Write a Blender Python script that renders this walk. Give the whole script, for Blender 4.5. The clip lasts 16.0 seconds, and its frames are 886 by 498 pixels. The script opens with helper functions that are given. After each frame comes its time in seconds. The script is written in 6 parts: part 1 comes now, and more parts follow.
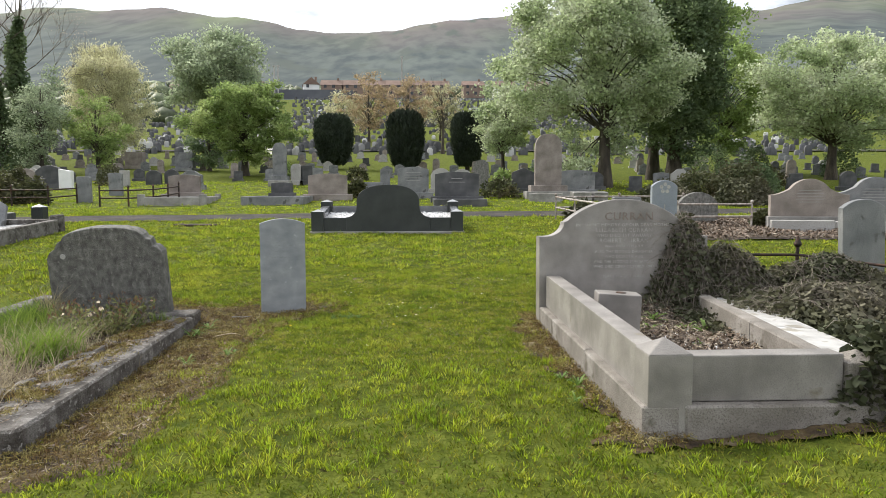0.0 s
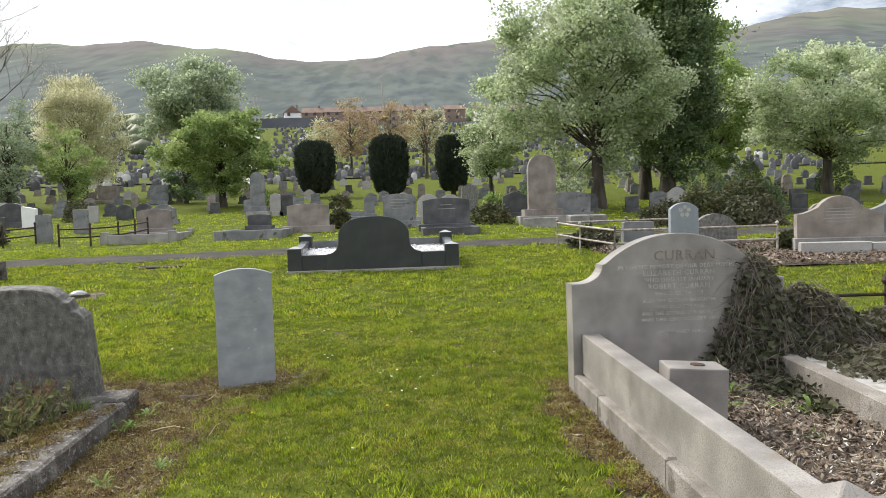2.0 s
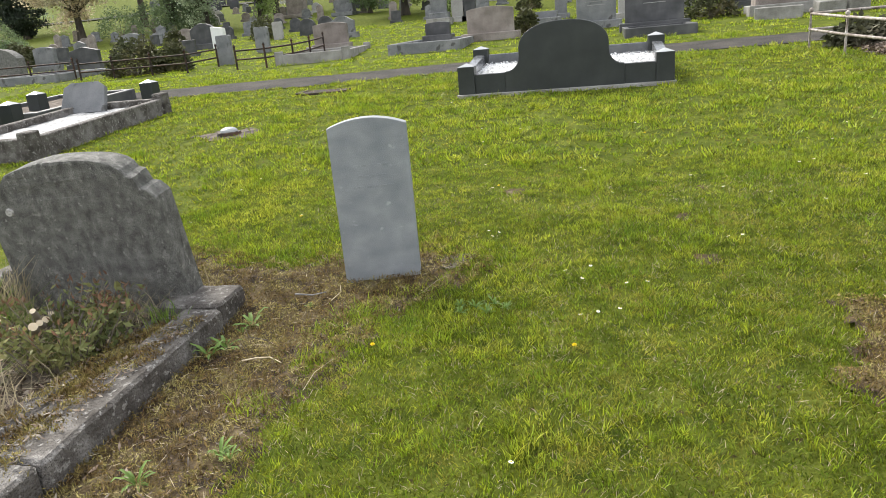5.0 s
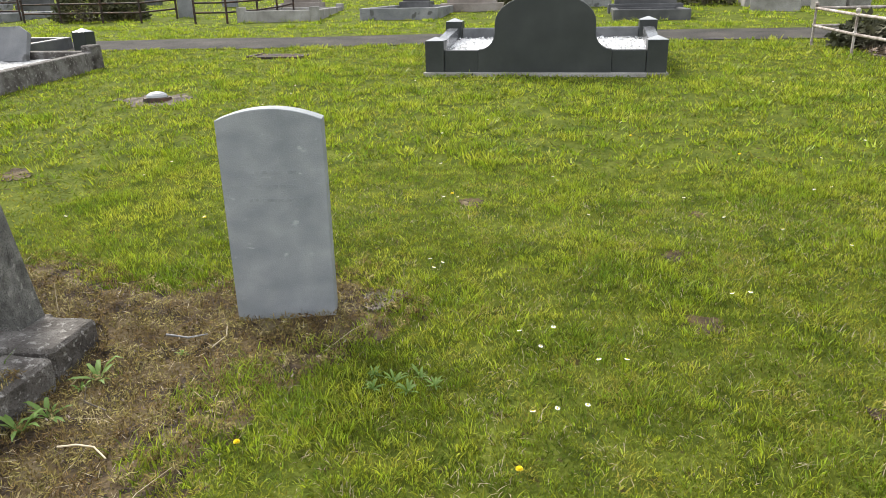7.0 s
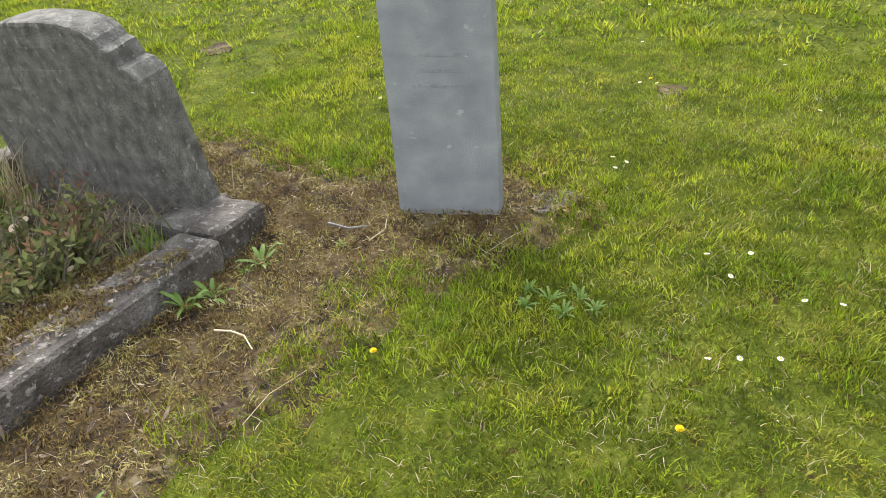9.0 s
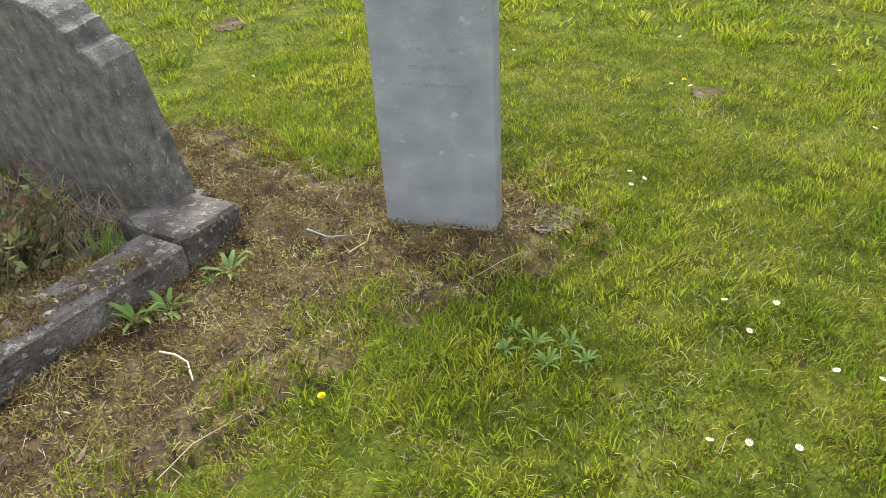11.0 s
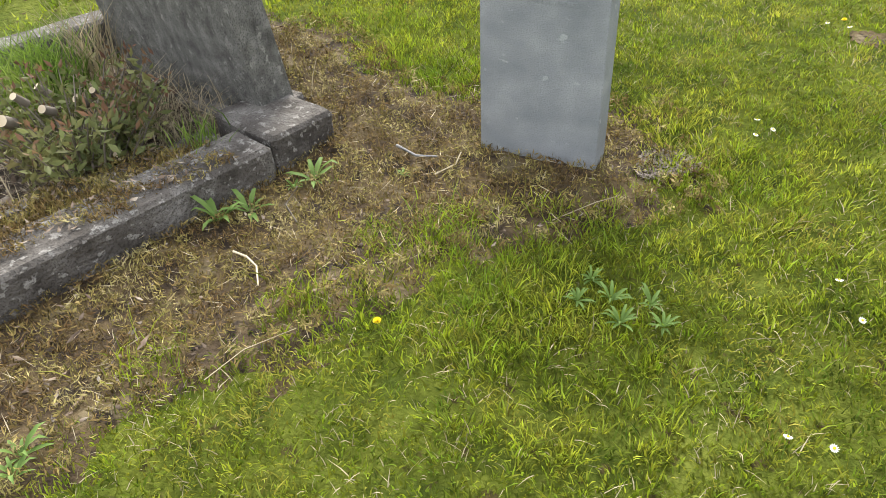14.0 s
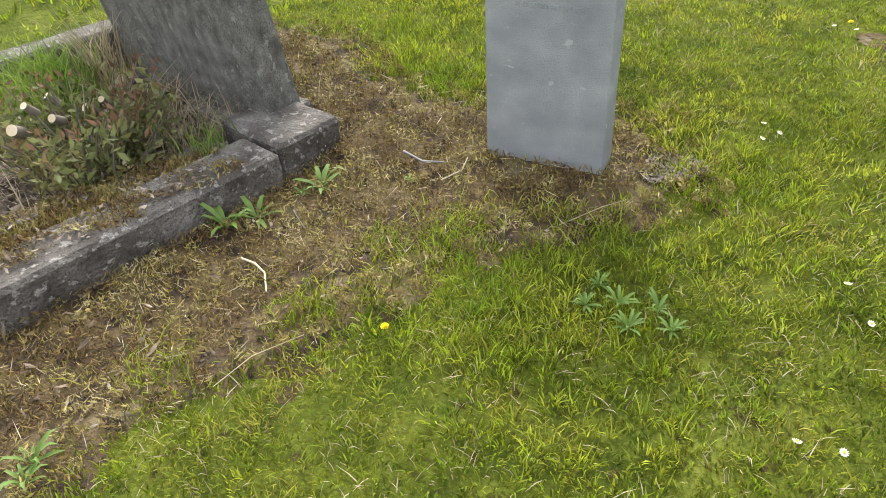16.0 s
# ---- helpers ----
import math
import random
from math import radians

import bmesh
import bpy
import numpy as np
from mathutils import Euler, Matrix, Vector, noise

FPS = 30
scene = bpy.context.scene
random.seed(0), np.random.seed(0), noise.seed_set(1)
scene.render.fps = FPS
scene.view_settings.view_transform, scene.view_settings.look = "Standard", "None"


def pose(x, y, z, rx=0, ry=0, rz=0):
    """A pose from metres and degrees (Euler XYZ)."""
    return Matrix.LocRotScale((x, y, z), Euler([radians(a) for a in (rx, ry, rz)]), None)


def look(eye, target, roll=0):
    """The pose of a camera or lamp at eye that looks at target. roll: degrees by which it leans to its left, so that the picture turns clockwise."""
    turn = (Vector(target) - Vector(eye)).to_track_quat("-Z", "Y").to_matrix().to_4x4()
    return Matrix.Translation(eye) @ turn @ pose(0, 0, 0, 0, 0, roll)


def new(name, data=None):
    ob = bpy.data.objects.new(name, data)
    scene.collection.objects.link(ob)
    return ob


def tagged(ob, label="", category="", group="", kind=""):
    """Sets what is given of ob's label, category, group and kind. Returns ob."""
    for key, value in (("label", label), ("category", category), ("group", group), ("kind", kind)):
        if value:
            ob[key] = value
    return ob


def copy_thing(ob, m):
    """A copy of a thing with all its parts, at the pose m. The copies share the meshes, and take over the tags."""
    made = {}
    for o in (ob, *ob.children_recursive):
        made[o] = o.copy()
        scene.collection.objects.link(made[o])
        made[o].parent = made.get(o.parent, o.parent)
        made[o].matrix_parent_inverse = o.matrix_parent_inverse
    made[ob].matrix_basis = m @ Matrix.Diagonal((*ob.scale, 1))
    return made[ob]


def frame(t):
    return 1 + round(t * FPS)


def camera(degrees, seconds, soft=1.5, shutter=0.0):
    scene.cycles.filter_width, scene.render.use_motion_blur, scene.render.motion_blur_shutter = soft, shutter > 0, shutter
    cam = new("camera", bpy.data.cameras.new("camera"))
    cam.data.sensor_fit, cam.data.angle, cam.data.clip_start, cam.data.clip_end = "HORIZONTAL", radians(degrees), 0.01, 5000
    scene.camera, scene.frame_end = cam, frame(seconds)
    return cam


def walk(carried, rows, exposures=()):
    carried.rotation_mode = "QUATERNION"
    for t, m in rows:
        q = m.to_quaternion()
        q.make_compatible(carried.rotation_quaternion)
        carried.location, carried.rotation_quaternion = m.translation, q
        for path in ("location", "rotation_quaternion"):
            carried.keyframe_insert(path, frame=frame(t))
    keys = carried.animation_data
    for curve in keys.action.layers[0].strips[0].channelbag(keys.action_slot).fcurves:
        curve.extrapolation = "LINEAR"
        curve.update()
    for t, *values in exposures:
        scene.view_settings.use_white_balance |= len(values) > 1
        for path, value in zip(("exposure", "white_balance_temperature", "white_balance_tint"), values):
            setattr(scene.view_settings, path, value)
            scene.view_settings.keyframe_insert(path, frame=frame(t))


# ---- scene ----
cam = camera(64.0, 16.0, soft=0.8)
PATH = [
    (0, (-0.232, -0.784, 1.101), (-0.148, 1.207, 0.933), -0.1),
    (0.5, (-0.3, -0.5, 1.133), (-0.189, 1.491, 0.984), -3.4),
    (1, (-0.224, -0.098, 1.166), (-0.118, 1.891, 0.99), -4.7),
    (1.5, (-0.205, 0.193, 1.18), (-0.09, 2.182, 1.006), -1.7),
    (2, (-0.291, 0.512, 1.193), (-0.165, 2.506, 1.091), -1.8),
    (2.5, (-0.336, 0.972, 1.202), (-0.563, 2.958, 1.142), -1.6),
    (3, (-0.319, 1.286, 1.236), (-0.766, 3.231, 1.115), 0.4),
    (3.5, (-0.327, 1.503, 1.214), (-0.626, 3.468, 0.985), -1.7),
    (4, (-0.325, 1.809, 1.224), (-0.638, 3.738, 0.798), -3.6),
    (6.5, (-0.244, 2.907, 1.255), (-0.781, 4.719, 0.601), -4.8),
    (7, (-0.284, 3.197, 1.238), (-0.636, 5.043, 0.552), -1.1),
    (7.5, (-0.346, 3.358, 1.228), (-0.785, 5.136, 0.425), -1.7),
    (8, (-0.315, 3.476, 1.219), (-1.022, 5.093, 0.278), -3.0),
    (8.5, (-0.281, 3.506, 1.203), (-1.089, 5.055, 0.228), -4.4),
    (9, (-0.253, 3.516, 1.202), (-1.101, 5.042, 0.227), -5.0),
    (9.5, (-0.241, 3.523, 1.194), (-1.08, 5.061, 0.229), -5.7),
    (12, (-0.251, 4.05, 1.137), (-1.346, 5.311, 0.035), -2.1),
    (12.5, (-0.203, 4.044, 1.119), (-1.397, 5.183, -0.011), -3.3),
    (13, (-0.211, 4.021, 1.126), (-1.376, 5.149, -0.045), -4.2),
    (13.5, (-0.227, 4.021, 1.129), (-1.351, 5.176, -0.056), -3.5),
    (14, (-0.242, 4.018, 1.124), (-1.359, 5.173, -0.066), -2.8),
    (14.5, (-0.239, 4.015, 1.129), (-1.369, 5.172, -0.047), -3.1),
    (15, (-0.231, 4.021, 1.124), (-1.369, 5.187, -0.035), -3.2),
    (15.5, (-0.23, 4.018, 1.126), (-1.367, 5.179, -0.041), -3.3),
    (16, (-0.239, 4.017, 1.128), (-1.377, 5.164, -0.05), -3.6),
]
walk(cam, [(t, look(eye, target, roll)) for t, eye, target, roll in PATH],
     exposures=((0, 0.2), (1.5, 0.2), (2.2, 0.25), (3.0, -0.42), (4.0, 0.3), (6.5, 0.52), (7.5, 0.5), (9.0, 0.62), (12.0, 0.68), (16.0, 0.72)))

# ---- world, sun, exposure ----
SUN_AZ, SUN_EL = 46.0, 42.0   # degrees left of +y, degrees up
world = bpy.data.worlds.new("world")
scene.world = world
world.use_nodes = True
wn, wl = world.node_tree.nodes, world.node_tree.links
wn.clear()
w_out, w_bg, w_sky = wn.new("ShaderNodeOutputWorld"), wn.new("ShaderNodeBackground"), wn.new("ShaderNodeTexSky")
w_sky.sky_type, w_sky.sun_disc = "NISHITA", False
w_sky.sun_elevation, w_sky.sun_rotation = radians(SUN_EL), radians(-SUN_AZ)
w_sky.air_density, w_sky.dust_density = 1.0, 3.0
w_tc, w_map, w_noise, w_ramp, w_mix = (wn.new("ShaderNodeTexCoord"), wn.new("ShaderNodeMapping"), wn.new("ShaderNodeTexNoise"),
                                       wn.new("ShaderNodeValToRGB"), wn.new("ShaderNodeMixRGB"))
w_map.inputs["Scale"].default_value = (1.0, 1.0, 3.2)
w_noise.inputs["Scale"].default_value, w_noise.inputs["Detail"].default_value = 2.6, 7
w_noise.inputs["Roughness"].default_value = 0.62
w_ramp.color_ramp.elements[0].position, w_ramp.color_ramp.elements[1].position = 0.34, 0.52
w_mix.inputs["Color2"].default_value = (12.6, 12.9, 13.6, 1)
wl.new(w_tc.outputs["Generated"], w_map.inputs["Vector"])
wl.new(w_map.outputs["Vector"], w_noise.inputs["Vector"])
wl.new(w_noise.outputs["Fac"], w_ramp.inputs["Fac"])
wl.new(w_ramp.outputs["Color"], w_mix.inputs["Fac"])
wl.new(w_sky.outputs["Color"], w_mix.inputs["Color1"])
wl.new(w_mix.outputs["Color"], w_bg.inputs["Color"])
w_bg.inputs["Strength"].default_value = 0.1
wl.new(w_bg.outputs["Background"], w_out.inputs["Surface"])

sun_data = bpy.data.lights.new("sun", "SUN")
sun_data.energy, sun_data.angle, sun_data.color = 4.6, radians(24), (1.0, 0.95, 0.86)
sun = new("sun", sun_data)
sun.matrix_world = look((0, 0, 50), (math.sin(radians(SUN_AZ)) * 10, -math.cos(radians(SUN_AZ)) * 10, 50 - 10 * math.tan(radians(SUN_EL))))


# ---- materials ----
def ramp_mat(name, cols, scale=4.0, detail=6.0, rough=0.8, bump=0.3, bump_scale=60.0, metal=0.0, fine=0.0, fine_scale=250.0,
             fine_col=(0.02, 0.02, 0.02), island=0.0, spots=None, spot_scale=9.0, spot_at=0.62, translucent=0.0, hue=0.0, spec=0.4, coat=0.0, dist=0.01, stretch=(1, 1, 1)):
    """A noise-driven material: broad colour, fine speckle, spots of a second kind (lichen, moss, dirt), relief."""
    m = bpy.data.materials.new(name)
    m.use_nodes = True
    n, l = m.node_tree.nodes, m.node_tree.links
    b = n["Principled BSDF"]
    b.inputs["Roughness"].default_value, b.inputs["Metallic"].default_value = rough, metal
    b.inputs["Coat Weight"].default_value = coat
    b.inputs["Specular IOR Level"].default_value = spec
    tc, mp = n.new("ShaderNodeTexCoord"), n.new("ShaderNodeMapping")
    mp.inputs["Scale"].default_value = stretch
    l.new(tc.outputs["Object"], mp.inputs["Vector"])

    def noise_node(s, d):
        k = n.new("ShaderNodeTexNoise")
        k.inputs["Scale"].default_value, k.inputs["Detail"].default_value = s, d
        l.new(mp.outputs["Vector"], k.inputs["Vector"])
        return k

    def ramp(fac, stops):
        r = n.new("ShaderNodeValToRGB")
        while len(r.color_ramp.elements) < len(stops):
            r.color_ramp.elements.new(0.5)
        for e, (p, c) in zip(r.color_ramp.elements, stops):
            e.position, e.color = p, (*c, 1)
        l.new(fac, r.inputs["Fac"])
        return r.outputs["Color"]

    def mix(fac, a, c):
        k = n.new("ShaderNodeMixRGB")
        for sock, v in (("Fac", fac), ("Color1", a), ("Color2", c)):
            if isinstance(v, (int, float)):
                k.inputs[sock].default_value = v
            elif isinstance(v, tuple):
                k.inputs[sock].default_value = (*v, 1)
            else:
                l.new(v, k.inputs[sock])
        return k.outputs["Color"]

    broad = noise_node(scale, detail)
    stops = [(0.32 + 0.36 * i / max(1, len(cols) - 1), c) for i, c in enumerate(cols)]
    col = ramp(broad.outputs["Fac"], stops)
    if island:
        g = n.new("ShaderNodeNewGeometry")
        hs = n.new("ShaderNodeHueSaturation")
        mr = n.new("ShaderNodeMapRange")
        mr.inputs["To Min"].default_value, mr.inputs["To Max"].default_value = 1 - island, 1 + island
        l.new(g.outputs["Random Per Island"], mr.inputs["Value"])
        l.new(mr.outputs["Result"], hs.inputs["Value"])
        if hue:
            wn2, mh = n.new("ShaderNodeTexWhiteNoise"), n.new("ShaderNodeMapRange")
            wn2.noise_dimensions = "1D"
            l.new(g.outputs["Random Per Island"], wn2.inputs["W"])
            mh.inputs["To Min"].default_value, mh.inputs["To Max"].default_value = 0.5 - hue * 1.2, 0.5 + hue * 0.6
            l.new(wn2.outputs["Value"], mh.inputs["Value"])
            l.new(mh.outputs["Result"], hs.inputs["Hue"])
        l.new(col, hs.inputs["Color"])
        col = hs.outputs["Color"]
    if spots:
        sp = noise_node(spot_scale, 8)
        col = mix(ramp(sp.outputs["Fac"], [(spot_at, (0, 0, 0)), (spot_at + 0.06, (1, 1, 1))]), col, spots)
    if fine:
        fn = noise_node(fine_scale, 2)
        col = mix(ramp(fn.outputs["Fac"], [(0.5, (0, 0, 0)), (0.66, (fine, fine, fine))]), col, fine_col)
    oi = n.new("ShaderNodeObjectInfo")
    hv, mv = n.new("ShaderNodeHueSaturation"), n.new("ShaderNodeMapRange")
    mv.inputs["To Min"].default_value, mv.inputs["To Max"].default_value = 0.9, 1.1
    l.new(oi.outputs["Random"], mv.inputs["Value"])
    l.new(mv.outputs["Result"], hv.inputs["Value"])
    l.new(col, hv.inputs["Color"])
    col = hv.outputs["Color"]
    l.new(col, b.inputs["Base Color"])
    if bump:
        bn, bp = noise_node(bump_scale, 5), n.new("ShaderNodeBump")
        bp.inputs["Strength"].default_value, bp.inputs["Distance"].default_value = bump, dist
        l.new(bn.outputs["Fac"], bp.inputs["Height"])
        l.new(bp.outputs["Normal"], b.inputs["Normal"])
    if translucent:
        tr, ms = n.new("ShaderNodeBsdfTranslucent"), n.new("ShaderNodeMixShader")
        ms.inputs["Fac"].default_value = translucent
        l.new(col, tr.inputs["Color"])
        l.new(b.outputs["BSDF"], ms.inputs[1])
        l.new(tr.outputs["BSDF"], ms.inputs[2])
        l.new(ms.outputs["Shader"], n["Material Output"].inputs["Surface"])
    return m


GROUND = ramp_mat("lawn_soil", [(0.05, 0.07, 0.012), (0.085, 0.105, 0.016), (0.12, 0.14, 0.024)], 7.0, 12, 0.95, 0.9, 40, spots=(0.06, 0.05, 0.02), spot_scale=22, spot_at=0.62, dist=0.03, spec=0.05)
GRASS = ramp_mat("grass_blade", [(0.132, 0.212, 0.014), (0.24, 0.32, 0.02), (0.37, 0.405, 0.045)], 3.2, 10, 0.5, 0, island=0.6, hue=0.02, spec=0.35, translucent=0.42)
GRASS_SHORT = ramp_mat("short_sward", [(0.075, 0.115, 0.01), (0.15, 0.195, 0.016), (0.27, 0.275, 0.045)], 6.0, 10, 0.65, 0, island=0.6, hue=0.03, spec=0.2, translucent=0.45)
GRASS_DRY = ramp_mat("dry_grass", [(0.30, 0.25, 0.15), (0.42, 0.36, 0.24), (0.24, 0.2, 0.12)], 3, 3, 0.8, 0, island=0.3, translucent=0.25)
GRASS_LUSH = ramp_mat("lush_grass", [(0.09, 0.16, 0.022), (0.15, 0.235, 0.034), (0.22, 0.3, 0.055)], 3, 3, 0.5, 0, island=0.3, translucent=0.4)


def hazed_hill_mat():
    """Hillside: dark woods below, pale fields and brown heather above, broken up by noise at three sizes. Distance haze
    is put into the colours as a blue-grey cast.
    """
    m = bpy.data.materials.new("hazed_hillside")
    m.use_nodes = True
    n, l = m.node_tree.nodes, m.node_tree.links
    b = n["Principled BSDF"]
    b.inputs["Roughness"].default_value, b.inputs["Specular IOR Level"].default_value = 1.0, 0.05
    tc, slope = n.new("ShaderNodeTexCoord"), n.new("ShaderNodeMapping")
    slope.inputs["Scale"].default_value = (1, 0.16, 0.6)
    l.new(tc.outputs["Object"], slope.inputs["Vector"])

    def field(scale, detail, lo, hi):
        k, r = n.new("ShaderNodeTexNoise"), n.new("ShaderNodeMapRange")
        k.inputs["Scale"].default_value, k.inputs["Detail"].default_value = scale, detail
        r.inputs["From Min"].default_value, r.inputs["From Max"].default_value = lo, hi
        l.new(slope.outputs["Vector"], k.inputs["Vector"])
        l.new(k.outputs["Fac"], r.inputs["Value"])
        return r.outputs["Result"]

    def mix(fac, a, c):
        k = n.new("ShaderNodeMixRGB")
        l.new(fac, k.inputs["Fac"])
        for sock, v in (("Color1", a), ("Color2", c)):
            if isinstance(v, tuple):
                k.inputs[sock].default_value = (*v, 1)
            else:
                l.new(v, k.inputs[sock])
        return k.outputs["Color"]

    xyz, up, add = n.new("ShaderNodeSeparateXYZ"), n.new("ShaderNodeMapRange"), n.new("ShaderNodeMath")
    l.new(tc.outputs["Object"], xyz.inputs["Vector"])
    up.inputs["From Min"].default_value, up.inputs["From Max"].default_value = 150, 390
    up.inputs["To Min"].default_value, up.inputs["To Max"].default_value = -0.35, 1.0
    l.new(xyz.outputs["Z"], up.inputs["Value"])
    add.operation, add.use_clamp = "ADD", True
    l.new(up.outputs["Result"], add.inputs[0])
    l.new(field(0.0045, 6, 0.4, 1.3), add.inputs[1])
    # greyed and blued to stand for the air in between
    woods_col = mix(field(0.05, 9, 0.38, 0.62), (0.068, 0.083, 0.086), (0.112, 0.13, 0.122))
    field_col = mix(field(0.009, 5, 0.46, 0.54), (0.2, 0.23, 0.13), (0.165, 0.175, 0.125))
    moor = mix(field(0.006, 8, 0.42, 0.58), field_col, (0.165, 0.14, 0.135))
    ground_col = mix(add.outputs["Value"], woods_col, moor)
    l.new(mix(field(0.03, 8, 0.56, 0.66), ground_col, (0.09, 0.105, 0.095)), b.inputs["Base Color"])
    return m


HILL = hazed_hill_mat()
ASPHALT = ramp_mat("path_asphalt", [(0.035, 0.033, 0.03), (0.052, 0.048, 0.044), (0.075, 0.068, 0.06)], 2, 8, 0.95, 0.7, 120, spec=0.1, fine=0.3, fine_scale=90, fine_col=(0.16, 0.155, 0.15))
MOSS = ramp_mat("moss_soil", [(0.03, 0.02, 0.011), (0.06, 0.04, 0.02), (0.1, 0.07, 0.03), (0.14, 0.11, 0.06)], 9, 10, 0.95, 0.9, 60, spots=(0.03, 0.02, 0.012), spot_scale=16, spot_at=0.58, dist=0.02)
MOSS_BIT = ramp_mat("moss_tuft", [(0.095, 0.066, 0.028), (0.165, 0.122, 0.045), (0.22, 0.19, 0.062), (0.32, 0.275, 0.13)], 10, 9, 0.95, 0, island=0.6, hue=0.02, spec=0.1)
CRUMB = ramp_mat("dry_earth", [(0.16, 0.135, 0.11), (0.24, 0.21, 0.18)], 20, 4, 0.95, 0, island=0.4, spec=0.1)
STRAW = ramp_mat("straw", [(0.3, 0.25, 0.16), (0.5, 0.43, 0.3)], 12, 3, 0.8, 0, island=0.4)
TWIG = ramp_mat("twig_bark", [(0.11, 0.092, 0.072), (0.23, 0.2, 0.165)], 14, 4, 0.85, 0.2, 90, island=0.3)
PALE_WOOD = ramp_mat("cut_wood", [(0.55, 0.45, 0.3), (0.68, 0.58, 0.42)], 20, 4, 0.8, 0.1, 90)
BARK = ramp_mat("bark", [(0.03, 0.026, 0.02), (0.06, 0.05, 0.038), (0.1, 0.085, 0.065)], 5, 8, 0.95, 0.8, 18, stretch=(1, 1, 0.3), dist=0.05)
WAR_STONE = ramp_mat("grey_sawn_stone", [(0.2, 0.217, 0.23), (0.25, 0.267, 0.28), (0.32, 0.335, 0.345)], 9, 15, 0.75, 0.5, 220, spots=(0.36, 0.375, 0.385), spot_scale=30, spot_at=0.64, stretch=(0.7, 1, 1), fine=0.5, fine_scale=300, fine_col=(0.15, 0.16, 0.165), dist=0.004)
OLD_STONE = ramp_mat("weathered_stone", [(0.09, 0.088, 0.08), (0.14, 0.137, 0.125), (0.185, 0.181, 0.167), (0.25, 0.243, 0.226)], 20, 15, 0.9, 0.9, 130, spots=(0.29, 0.285, 0.26), spot_scale=42, spot_at=0.6, fine=0.75, fine_scale=240, fine_col=(0.04, 0.04, 0.037), stretch=(1, 1, 0.8))
OLD_KERB = ramp_mat("old_kerb_stone", [(0.05, 0.043, 0.037), (0.12, 0.109, 0.098), (0.22, 0.208, 0.195)], 8, 14, 0.95, 1.0, 70, spots=(0.27, 0.258, 0.24), spot_scale=38, spot_at=0.58, fine=0.75, fine_scale=200, fine_col=(0.035, 0.03, 0.026), dist=0.015)
GRANITE = ramp_mat("grey_granite", [(0.17, 0.158, 0.144), (0.245, 0.228, 0.21), (0.32, 0.3, 0.275)], 5, 13, 0.48, 0.4, 150, fine=0.55, fine_scale=230, fine_col=(0.1, 0.095, 0.09), spots=(0.2, 0.17, 0.13), spot_scale=6, spot_at=0.68, dist=0.004)
GRANITE_LOW = ramp_mat("stained_granite", [(0.15, 0.135, 0.115), (0.22, 0.2, 0.175), (0.29, 0.27, 0.245)], 5, 9, 0.85, 0.5, 120, fine=0.7, fine_scale=150, fine_col=(0.09, 0.08, 0.07), spots=(0.13, 0.115, 0.09), spot_scale=7, spot_at=0.62)
INSCRIPTION = ramp_mat("worn_letter_paint", [(0.3, 0.285, 0.265), (0.5, 0.48, 0.45)], 20, 4, 0.8, 0.1, 80)
FAINT_LETTER = ramp_mat("faint_lettering", [(0.27, 0.26, 0.25), (0.34, 0.33, 0.32)], 20, 4, 0.8, 0.1, 80)
INSCRIPTION_DARK = ramp_mat("bronze_letter", [(0.16, 0.13, 0.11), (0.22, 0.18, 0.15)], 20, 4, 0.6, 0.1, 80)
BLACK_GRANITE = ramp_mat("black_granite", [(0.018, 0.022, 0.021), (0.026, 0.03, 0.029), (0.036, 0.04, 0.038)], 4, 8, 0.42, 0.08, 200, fine=0.4, fine_scale=220, fine_col=(0.07, 0.075, 0.075), dist=0.003)
# sky reflection on the black post caps, put in as a pale base colour
PALE_CAP = ramp_mat("pale_sky_sheen", [(0.3, 0.31, 0.32), (0.4, 0.41, 0.42)], 5, 8, 0.25, 0.03, 200, fine=0.5, fine_scale=220, fine_col=(0.15, 0.15, 0.155))
POLISHED = ramp_mat("polished_granite", [(0.09, 0.095, 0.10), (0.12, 0.125, 0.13), (0.16, 0.165, 0.17)], 5, 8, 0.22, 0.03, 200, fine=0.5, fine_scale=220, fine_col=(0.04, 0.04, 0.045), dist=0.003)
MARBLE = ramp_mat("white_marble", [(0.36, 0.35, 0.33), (0.5, 0.49, 0.47), (0.6, 0.59, 0.57)], 7, 12, 0.3, 0.25, 60, spots=(0.3, 0.27, 0.22), spot_scale=9, spot_at=0.55)
GRAVEL = ramp_mat("grey_gravel", [(0.22, 0.22, 0.22), (0.36, 0.36, 0.36), (0.5, 0.5, 0.5)], 30, 8, 0.85, 0.8, 45, fine=0.7, fine_scale=60, fine_col=(0.1, 0.1, 0.1), dist=0.02)
CHIPS = ramp_mat("white_chippings", [(0.5, 0.5, 0.5), (0.68, 0.68, 0.68), (0.8, 0.8, 0.8)], 9, 4, 0.8, 0, island=0.35)
RUBBLE = ramp_mat("leaf_litter_soil", [(0.045, 0.035, 0.028), (0.09, 0.07, 0.055), (0.15, 0.125, 0.1)], 9, 10, 0.95, 0.9, 50, spots=(0.3, 0.28, 0.25), spot_scale=30, spot_at=0.66, dist=0.02)
LITTER = ramp_mat("dead_leaf", [(0.09, 0.06, 0.04), (0.17, 0.125, 0.09), (0.32, 0.28, 0.23)], 20, 3, 0.85, 0, island=0.5)
